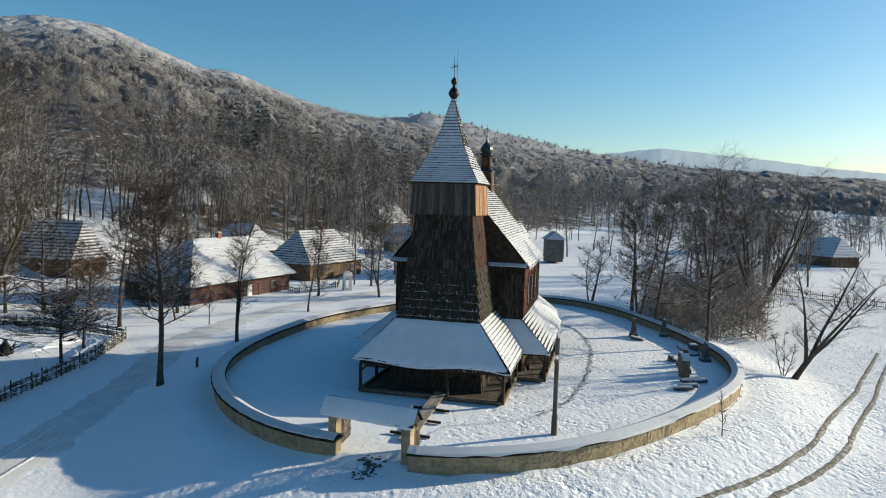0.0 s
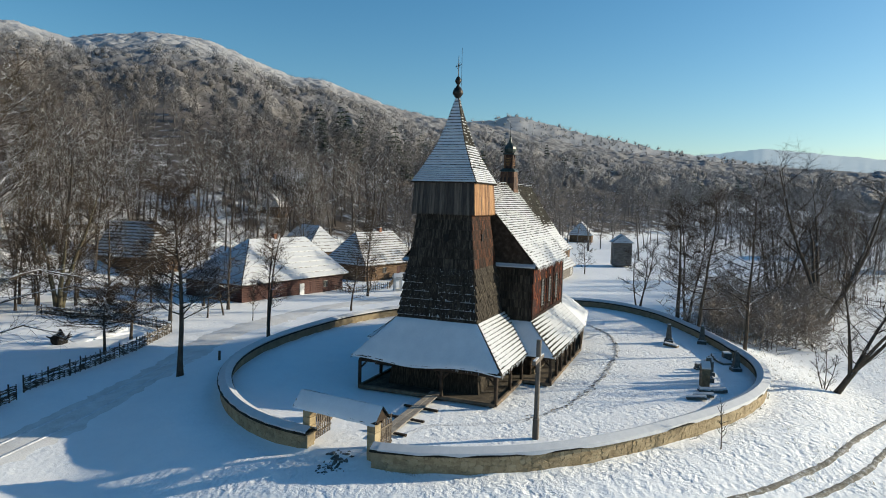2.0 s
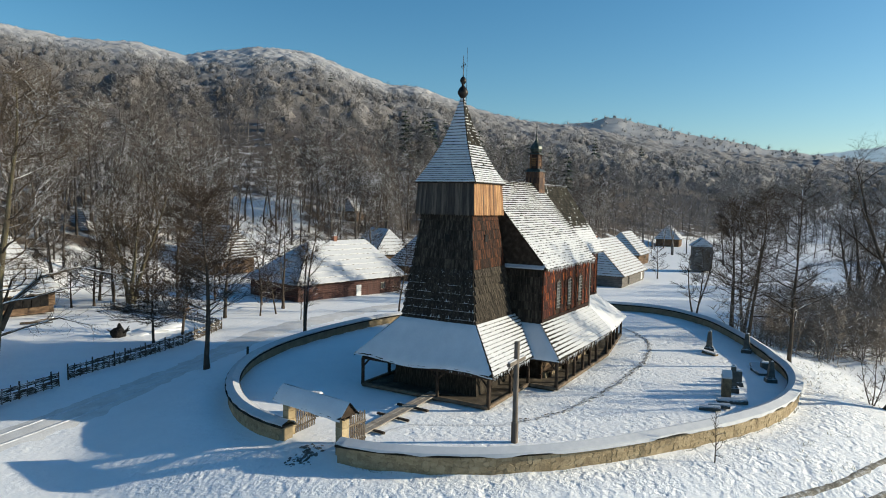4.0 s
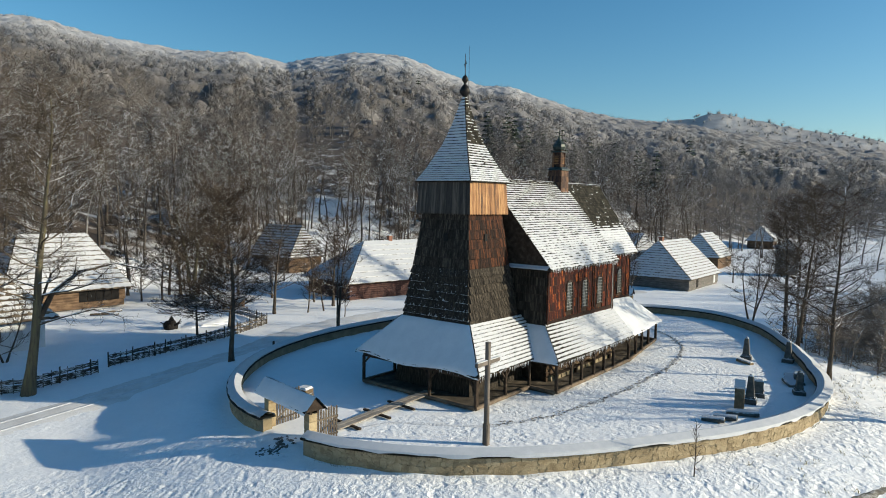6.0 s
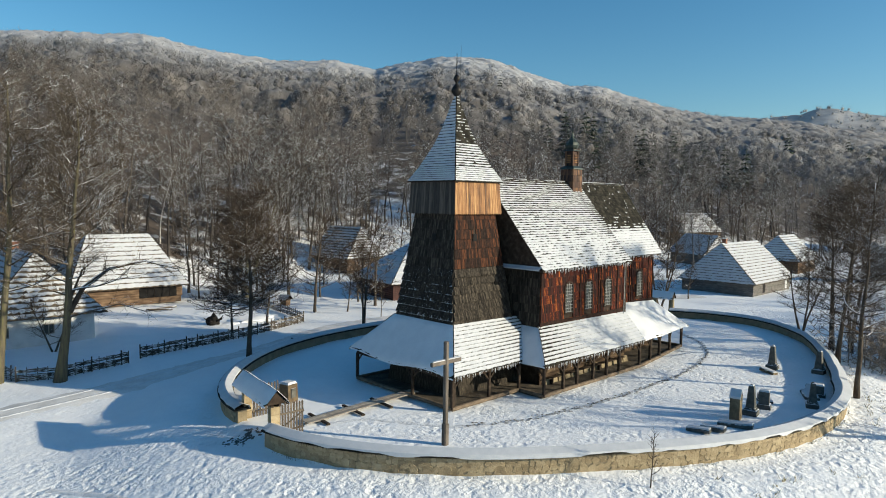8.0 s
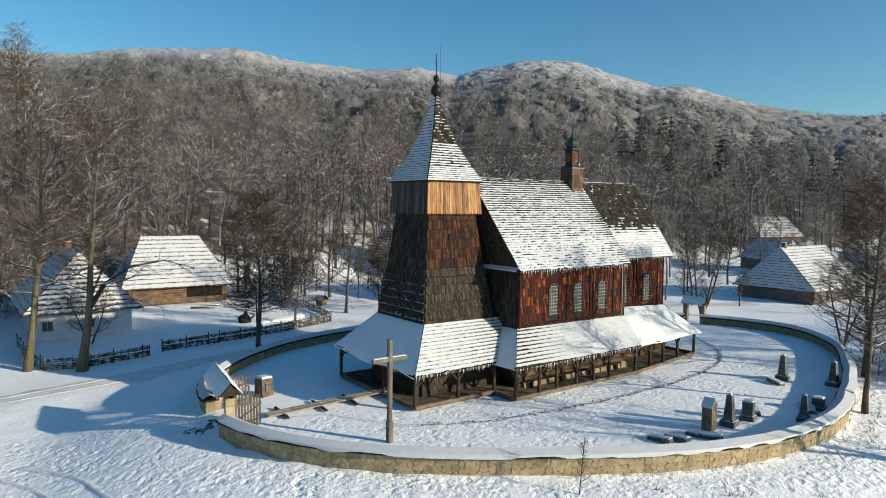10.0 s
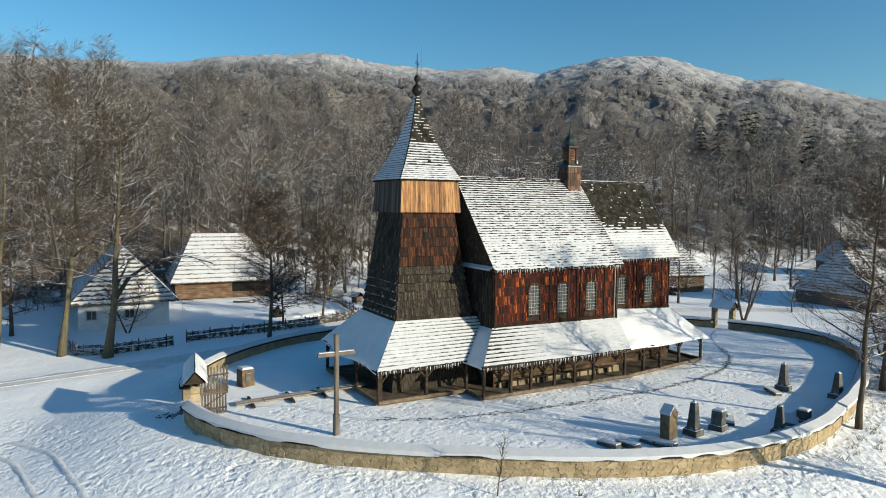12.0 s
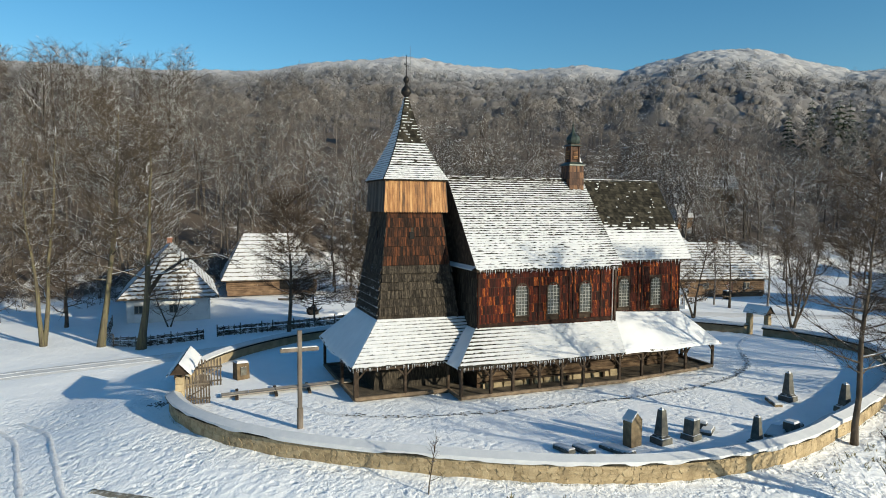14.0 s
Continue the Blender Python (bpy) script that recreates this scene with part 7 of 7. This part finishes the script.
def forest_mesh(name, templates, spots, mat, label, cat="forest", soft=False):
    """Many trees in one mesh: each spot is x, y, scale, turn, template."""
    vs, fs, ns, k = [], [], [], 0
    for x, y, z, s, a, i in spots:
        V, F = templates[i]
        c, q = math.cos(a), math.sin(a)
        P = np.empty_like(V)
        P[:, 0] = (V[:, 0] * c - V[:, 1] * q) * s + x
        P[:, 1] = (V[:, 0] * q + V[:, 1] * c) * s + y
        P[:, 2] = V[:, 2] * s + z
        if soft:
            # a rounded crown's normals, so that loose twigs shade as one mass; every face looks out over the valley
            F = F.copy()
            n = np.cross(P[F[:, 1]] - P[F[:, 0]], P[F[:, 2]] - P[F[:, 0]])
            back = n @ np.array((VIEW[0] - x, VIEW[1] - y, 0.0)) < 0
            F[back] = F[back][:, ::-1]
            top = V[:, 2].max()
            n = np.stack(((P[:, 0] - x) / (top * s), (P[:, 1] - y) / (top * s), 1.1 + 0.6 * (V[:, 2] / top - 0.55)), 1)
            ns.append(n / np.linalg.norm(n, axis=1)[:, None])
        vs.append(P), fs.append(F + k)
        k += len(V)
    V, F = np.concatenate(vs).astype(np.float32), np.concatenate(fs).astype(np.int32)
    me = bpy.data.meshes.new(name)
    me.vertices.add(len(V)), me.vertices.foreach_set("co", V.ravel())
    me.loops.add(len(F) * 3), me.loops.foreach_set("vertex_index", F.ravel())
    me.polygons.add(len(F)), me.polygons.foreach_set("loop_start", np.arange(0, len(F) * 3, 3, dtype=np.int32))
    me.materials.append(mat)
    me.polygons.foreach_set("use_smooth", [True] * len(F))
    me.update(calc_edges=True)
    if soft:
        at = me.attributes.new("custom_normal", "FLOAT_VECTOR", "POINT")
        at.data.foreach_set("vector", np.concatenate(ns).astype(np.float32).ravel())
    ob = new(name, me)
    return tagged(ob, label, cat, kind="stuff")


def template(*geos):
    V, F, k = [], [], 0
    for g in geos:
        V += g.v
        for f in g.f:
            for j in range(1, len(f) - 1):
                F.append((f[0] + k, f[j] + k, f[j + 1] + k))
        k += len(g.v)
    return np.array(V, float), np.array(F, int)


def fir_geo(seed, h, tiers=11):
    rng = random.Random(seed)
    g = Geo()
    g.tube([(0, 0, -0.5), (0, 0, h * 0.9)], [h * 0.016, 0.03], 5)
    for i in range(tiers):
        t = i / (tiers - 1)
        z = h * (0.12 + 0.85 * t)
        R = h * 0.20 * (1 - t) ** 0.85 + 0.15
        n = max(5, int(13 - 7 * t))
        for k in range(n):
            a = 6.283 * k / n + rng.uniform(-0.3, 0.3) + i
            r = R * rng.uniform(0.7, 1.15)
            d = Vector((math.cos(a), math.sin(a), 0))
            s = Vector((-d.y, d.x, 0)) * r * 0.26
            o = Vector((0, 0, z))
            m = o + d * r * 0.55 + Vector((0, 0, -0.10 * r))
            e = o + d * r + Vector((0, 0, -0.42 * r))
            g.add([o + Vector((0, 0, 0.12 * r)), m + s, e, m - s, m + Vector((0, 0, -0.22 * r))], [(0, 1, 2), (0, 2, 3), (1, 4, 2), (4, 3, 2), (0, 4, 1), (0, 3, 4)])
    return g


def sketch(seed, h, r, limbs, branches, twigs, first, reach, twig_r, twig_len):
    """A lighter bare tree for woods: trunk, bent limbs, tapering branches and fine twigs."""
    rng = random.Random(seed)
    g = Geo()

    def wild(k):
        return Vector((rng.uniform(-k, k), rng.uniform(-k, k), k * rng.uniform(-0.4, 0.6)))

    p, d, pts = Vector((0, 0, -0.5)), Vector((rng.uniform(-0.06, 0.06), rng.uniform(-0.06, 0.06), 1)), []
    for i in range(6):
        pts.append(p.copy())
        p = p + d * h / 5
        d = (d + Vector((rng.uniform(-0.14, 0.14), rng.uniform(-0.14, 0.14), 0))).normalized()
    g.tube(pts, [r, r * 0.85, r * 0.7, r * 0.5, r * 0.28, 0.02], 4, False)
    az = rng.uniform(0, 6.28)
    for k in range(limbs):
        t = first + (0.98 - first) * (k + rng.random()) / limbs
        i = min(int(t * 5), 4)
        o = mixv(pts[i], pts[i + 1], t * 5 - i)
        az += 2.4 + rng.uniform(-0.6, 0.6)
        el = radians(rng.uniform(0, 38) + 36 * t)
        L = h * reach * (1.1 - 0.62 * t) * rng.uniform(0.6, 1.25)
        d = Vector((math.cos(az) * math.cos(el), math.sin(az) * math.cos(el), math.sin(el)))
        m = o + d * L * 0.5
        d2 = (d + wild(0.45) + Vector((0, 0, 0.15))).normalized()
        e = m + d2 * L * 0.5
        lr = max(twig_r * 1.4, r * 0.30 * (1 - 0.6 * t))
        g.tube([o, m, e], [lr, lr * 0.6, lr * 0.15], 3, False)
        for q in range(branches):
            tb = rng.uniform(0.15, 1.0)
            ob = mixv(o, m, tb * 2) if tb < 0.5 else mixv(m, e, tb * 2 - 1)
            bd = (d2 * 0.7 + wild(0.9)).normalized()
            be = ob + bd * L * rng.uniform(0.25, 0.55)
            g.spike(ob, be, max(twig_r * 1.1, lr * 0.25))
            for w in range(twigs):
                ow = mixv(ob, be, rng.uniform(0.1, 0.95))
                wd = (bd * 0.7 + wild(0.9)).normalized()
                g.sliver(ow, ow + wd * h * twig_len * rng.uniform(0.4, 1.1), twig_r)
    return g


def puff(seed, h, count, heart):
    """A far tree: stem, a lumpy close-twigged heart of the crown, and short fine twigs standing out of it."""
    rng = random.Random(seed)
    g = Geo()
    g.spike((0, 0, -1), (rng.uniform(-0.5, 0.5), rng.uniform(-0.5, 0.5), h * 0.9), h * 0.014)
    c = Vector((0, 0, h * 0.56))
    R = h * rng.uniform(0.34, 0.44)

    def lumpy(u):
        return 1 + 0.30 * noise.noise(u * 1.7 + Vector((seed, 0, 0))) + 0.22 * noise.noise(u * 4.2 + Vector((0, seed, 0)))

    k0, rings, sides = len(g.v), 5, 7
    for i in range(rings):
        ph = -1.25 + 2.82 * i / (rings - 1)
        for j in range(sides):
            a = 6.283 * (j + 0.5 * (i % 2)) / sides
            u = Vector((math.cos(a) * math.cos(ph), math.sin(a) * math.cos(ph), math.sin(ph)))
            g.v.append(tuple(c + Vector((u.x * R, u.y * R, u.z * h * 0.40)) * heart * lumpy(u)))
    for i in range(rings - 1):
        for j in range(sides):
            p0, p1 = k0 + i * sides + j, k0 + i * sides + (j + 1) % sides
            g.f += [(p0, p1, p1 + sides), (p0, p1 + sides, p0 + sides)]
    for k in range(count):
        u = Vector((rng.gauss(0, 1), rng.gauss(0, 1), rng.gauss(0.25, 1))).normalized()
        p = c + Vector((u.x * R, u.y * R, u.z * h * 0.40)) * lumpy(u) * rng.uniform(heart * 0.7, 1.1)
        loose = Vector((rng.uniform(-1, 1), rng.uniform(-1, 1), rng.uniform(-1, 1)))
        side = (u * 0.9 + 0.5 * loose + Vector((0, 0, 0.4))).normalized()
        s = side.cross(loose).normalized() * h * rng.uniform(0.010, 0.020)
        L = h * rng.uniform(0.05, 0.11)
        g.add([p - s, p + s, p + side * L], [(0, 1, 2)])
    return g


def canopy():
    """The close-grown crowns of the upper forest as one uneven mass of twigs, which single trees stand out of."""
    rng = random.Random(91)
    n, rows = 880, 185
    V = []
    for j in range(rows):
        t = 0.20 + 0.86 * (j / (rows - 1)) ** 1.15
        for i in range(n):
            az = -26 + 138 * (i + rng.uniform(-0.35, 0.35)) / n
            foot = float(np.interp(az, FOOT_AZ, FOOT_D))
            d = foot + (CREST - foot) * t + rng.uniform(-1.2, 1.2)
            V.append((VIEW[0] + d * math.sin(radians(az)), VIEW[1] + d * math.cos(radians(az)), t))
    V = np.array(V)
    H = np.empty(len(V))
    for k, (x, y, t) in enumerate(V.tolist()):
        a, b, c = (noise.noise(Vector((x / w, y / w, 0.0))) for w in (34.0, 11.0, 4.6))
        H[k] = (8.6 - 2.4 * t + 3.6 * a + 3.0 * b + 1.3 * c + rng.uniform(-0.45, 0.45)) * min(1.0, max(-0.3, (t + 0.07 * a + 0.05 * b - 0.24) / 0.06))
    V[:, 2] = land(V[:, 0], V[:, 1]) + H
    j, i = np.meshgrid(np.arange(rows - 1), np.arange(n - 1), indexing="ij")
    p = (j * n + i).ravel()
    F = np.stack([p, p + 1, p + n + 1, p + n], -1)
    me = bpy.data.meshes.new("forest_canopy")
    me.from_pydata(V.tolist(), [], F.tolist())
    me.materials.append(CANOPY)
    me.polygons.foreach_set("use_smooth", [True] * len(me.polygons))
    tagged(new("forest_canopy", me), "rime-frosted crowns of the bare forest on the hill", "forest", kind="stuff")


def woods():
    rng = random.Random(77)
    near = [template(sketch(100 + i, 20.0, 0.29, 20, 6, 6, 0.34, 0.32, 0.023, 0.09)) for i in range(7)]
    mid = [template(sketch(120 + i, 19.0, 0.22, 12, 4, 6, 0.30, 0.34, 0.050, 0.12)) for i in range(6)]
    far = [template(puff(140 + i, 19.0, 84, 0.34)) for i in range(8)]
    slope = [template(puff(150 + i, 18.0, 76, 0.36)) for i in range(6)]
    brush = [template(sketch(160 + i, 3.6, 0.05, 8, 3, 5, 0.02, 0.6, 0.022, 0.2)) for i in range(3)] + [template(sketch(165 + i, 4.0, 0.05, 13, 5, 7, 0.02, 0.55, 0.016, 0.2)) for i in range(3)]
    bands = {"near": [], "mid": [], "slope": [], "far": []}

    def spot(az, d):
        return VIEW[0] + d * math.sin(math.radians(az)), VIEW[1] + d * math.cos(math.radians(az))

    def sow(band, count, t0, t1, az0, az1, s0, s1, k, lift=0.0):
        made = 0
        while made < count:
            az = rng.uniform(az0, az1)
            foot = float(np.interp(az, FOOT_AZ, FOOT_D))
            d = foot + (CREST - foot) * (t0 + (t1 - t0) * rng.random() ** 0.8)
            if rng.random() > d / (foot + (CREST - foot) * t1):
                continue
            if 38 < az < 44.5 and (d - foot) / (CREST - foot) < 0.028 and rng.random() < 0.8:
                continue
            x, y = spot(az, d)
            bands[band].append((x, y, land_z(x, y), rng.uniform(s0, s1), rng.uniform(0, 6.28), rng.randrange(k)))
            made += 1

    sow("mid", 110, 0.02, 0.16, 58, 100, 0.7, 1.1, 6)
    sow("mid", 60, 0.0, 0.035, 56, 82, 0.45, 0.75, 6)
    sow("near", 265, -0.004, 0.060, -22, 72, 0.6, 1.15, 7)
    sow("near", 60, -0.003, 0.055, 44, 92, 0.6, 1.05, 7)
    sow("near", 62, 0.06, 0.11, -20, 5, 1.3, 1.6, 7)
    sow("near", 50, -0.002, 0.035, 26, 52, 0.7, 1.1, 7)
    sow("mid", 520, 0.03, 0.18, -24, 100, 0.75, 1.15, 6)
    sow("slope", 1500, 0.12, 0.52, -24, 112, 0.65, 0.95, 6)
    sow("far", 1900, 0.44, 1.02, -24, 112, 0.36, 0.60, 8)
    ridge = []
    for k in range(420):
        az, t = rng.uniform(61, 98), 1.0 - 0.42 * rng.random() ** 1.3
        x, y, z = ridge_point(az, t)
        ridge.append((x, y, z - 5.0, rng.uniform(0.6, 0.85), rng.uniform(0, 6.28), rng.randrange(8)))
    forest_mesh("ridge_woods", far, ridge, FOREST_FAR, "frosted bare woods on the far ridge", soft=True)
    for k in range(150):
        az, d = rng.uniform(88, 117), rng.uniform(190, 350)
        x, y = spot(az, d)
        bands["mid"].append((x, y, land_z(x, y), rng.uniform(0.5, 0.9), rng.uniform(0, 6.28), rng.randrange(6)))
    forest_mesh("forest_edge", near, bands["near"], FOREST_NEAR, "bare brown winter forest edge with snow on the branches")
    forest_mesh("forest_slope", mid, bands["mid"], FOREST, "bare brown winter forest on the slope")
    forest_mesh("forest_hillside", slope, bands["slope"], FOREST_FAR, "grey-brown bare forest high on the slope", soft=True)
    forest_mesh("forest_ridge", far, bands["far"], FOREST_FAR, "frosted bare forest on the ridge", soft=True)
    # scrub along the stream, and undergrowth at the forest foot
    spots = []
    for k in range(150):
        x = rng.uniform(30, 130)
        y = -17 - (x - 30) * 0.28 + rng.uniform(-9, 7) - 3
        spots.append((x, y, land_z(x, y), rng.uniform(0.7, 1.6), rng.uniform(0, 6.28), rng.randrange(3)))
    for k in range(42):
        x, y = rng.uniform(44, 66), rng.uniform(-32, -19)
        spots.append((x, y, land_z(x, y), rng.uniform(0.9, 1.6), rng.uniform(0, 6.28), 3 + rng.randrange(3)))
    for k in range(40):
        x, y = rng.uniform(31, 48), rng.uniform(-29, -18)
        spots.append((x, y, land_z(x, y), rng.uniform(0.7, 1.3), rng.uniform(0, 6.28), 3 + rng.randrange(3)))
    for k in range(65):
        x, y = rng.uniform(33, 62), rng.uniform(-31, -17)
        spots.append((x, y, land_z(x, y), rng.uniform(0.6, 1.2), rng.uniform(0, 6.28), rng.randrange(3)))
    for k in range(240):
        az = rng.uniform(-22, 84)
        x, y = spot(az, float(np.interp(az, FOOT_AZ, FOOT_D)) + rng.uniform(-7, 40))
        spots.append((x, y, land_z(x, y), rng.uniform(0.6, 1.3), rng.uniform(0, 6.28), rng.randrange(3)))
    thick = []
    for k in range(150):
        az = rng.uniform(-28, 14)
        x, y = spot(az, float(np.interp(az, FOOT_AZ, FOOT_D)) + rng.uniform(-5, 26))
        thick.append((x, y, land_z(x, y), rng.uniform(0.7, 1.5), rng.uniform(0, 6.28), rng.randrange(3)))
    for k in range(60):
        az = rng.uniform(50, 72)
        x, y = spot(az, float(np.interp(az, FOOT_AZ, FOOT_D)) + rng.uniform(-3, 40))
        thick.append((x, y, land_z(x, y), rng.uniform(0.9, 1.7), rng.uniform(0, 6.28), rng.randrange(3)))
    forest_mesh("undergrowth", brush, thick, FOREST_NEAR, "dark brown undergrowth along the forest foot", "scrub")
    forest_mesh("scrub", brush, spots, TWIG_SCRUB, "tangled bare scrub along the stream and forest foot", "scrub")
    spots = []
    for k in range(48):
        x = rng.uniform(85, 210)
        y = -24 - (x - 42) * 0.25 + rng.uniform(-16, 10)
        spots.append((x, y, land_z(x, y), rng.uniform(0.5, 0.85), rng.uniform(0, 6.28), rng.randrange(7)))
    for k in range(15):
        x, y = rng.uniform(70, 112), rng.uniform(-44, -26)
        spots.append((x, y, land_z(x, y), rng.uniform(0.55, 0.8), rng.uniform(0, 6.28), rng.randrange(7)))
    for x, y in ((62, 24), (70, 26), (58, 30), (98, 27), (104, 20), (110, 34), (92, 44), (97, 52), (108, 55), (116, 48), (76, 52), (72, 60), (84, 74), (92, 68), (100, 74), (110, 70), (118, 64), (124, 56), (136, 52), (142, 44)):
        spots.append((x, y, land_z(x, y), rng.uniform(0.45, 0.72), rng.uniform(0, 6.28), rng.randrange(7)))
    for k in range(40):
        x, y = rng.uniform(130, 230), rng.uniform(-60, 60)
        spots.append((x, y, land_z(x, y), rng.uniform(0.5, 0.9), rng.uniform(0, 6.28), rng.randrange(6)))
    forest_mesh("stream_woods", near, spots, FOREST, "bare grey-brown trees along the stream")
    firs = [template(fir_geo(200 + i, 22.0)) for i in range(4)]
    spots = []
    for az0, d0, n, w, dd in ((56, 300, 9, 3.0, 25), (61, 310, 10, 3.5, 25), (66, 330, 9, 3.5, 30), (78, 470, 7, 4, 60), (90, 470, 6, 5, 60), (50, 430, 2, 4, 40)):
        for k in range(n):
            x, y = spot(az0 + rng.gauss(0, w * 0.5), d0 + rng.uniform(-dd, dd))
            spots.append((x, y, land_z(x, y), rng.uniform(0.7, 1.15), rng.uniform(0, 6.28), rng.randrange(4)))
    forest_mesh("fir_stand", firs, spots, FIR, "dark green firs scattered among the bare forest")
    birch = [template(grow(180 + i, 19.0, 0.17, 16, 4, 3, 0.3, 1.0, 0.2, 0.02)[0]) for i in range(2)]
    spots = []
    for az0, d0 in ((33.5, 150), (36, 165), (44, 190), (27, 140), (20, 128), (41, 170)):
        x, y = spot(az0, d0)
        spots.append((x, y, land_z(x, y), rng.uniform(0.8, 1.1), rng.uniform(0, 6.28), rng.randrange(2)))
    forest_mesh("birch_trunks", birch, spots, BIRCH, "pale birch trunks among the dark forest")


canopy()
woods()


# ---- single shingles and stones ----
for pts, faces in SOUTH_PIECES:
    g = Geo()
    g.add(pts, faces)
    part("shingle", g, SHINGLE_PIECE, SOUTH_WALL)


def wall_stones():
    rng = random.Random(31)
    shapes = []
    for k in range(14):
        g = Geo()
        n = rng.choice((5, 6, 6, 7))
        a0 = rng.uniform(0, 6.28)
        out = []
        for j in range(n):
            a = a0 + 6.283 * (j + rng.uniform(-0.25, 0.25)) / n
            r = 0.58 * rng.uniform(0.9, 1.12) / max(abs(math.cos(a)), abs(math.sin(a))) ** 0.75
            out.append((r * math.cos(a), r * math.sin(a)))
        m = len(out)
        g.add([(x, 0, z) for x, z in out] + [(x * 0.93 + 0.01, -0.022, z * 0.91) for x, z in out], [(j, (j + 1) % m, m + (j + 1) % m, m + j) for j in range(m)] + [tuple(range(m, 2 * m))])
        shapes.append(g)
    data = [g.data("stone", STONE_PIECE) for g in shapes]
    rest = Geo()
    count, off = 0, Vector((*RC, 0))
    rows = ((0.0, 0.30), (0.27, 0.54), (0.51, 0.78), (0.75, 1.0))
    for v0, v1 in rows:
        th = math.pi + 0.02 + rng.uniform(0, 0.01)
        while th < 3 * math.pi - 0.17:
            w = rng.uniform(0.22, 0.52)
            r = float(ring_radius(th))
            mid = th + w / 2 / r
            if not in_gate(mid):
                x, y = ring_point(mid, 0.045)
                ax, ay = ring_point(th + 0.01, 0.0)
                bx, by = ring_point(th - 0.01, 0.0)
                rz = math.atan2(ay - by, ax - bx)
                base = land_z(*ring_point(th, -0.3)) - 0.04
                H = WALL_TOP - 0.02 - base
                z0 = base + H * (v0 + rng.uniform(-0.07, 0.05) * (v0 > 0))
                z1 = base + H * (v1 + rng.uniform(-0.05, 0.07) * (v1 < 1))
                m = pose(x, y, (z0 + z1) / 2, 0, rng.uniform(-12, 12), math.degrees(rz)) @ Matrix.Diagonal((w * rng.uniform(0.92, 1.08), rng.uniform(0.5, 1.5), (z1 - z0) * rng.uniform(0.95, 1.08), 1))
                if count < 300 and th < 3 * math.pi / 2 + 0.3 and rng.random() < 0.5:
                    ob = new("stone", rng.choice(data))
                    ob.parent = WALL
                    ob.matrix_basis = Matrix.Translation(-off) @ m
                    count += 1
                else:
                    s = rng.choice(shapes)
                    rest.add([m @ Vector(p) - off for p in s.v], s.f)
            th += w / r
    part("stones", rest, STONE, WALL, "honey sandstone masonry", "stuff")


wall_stones()
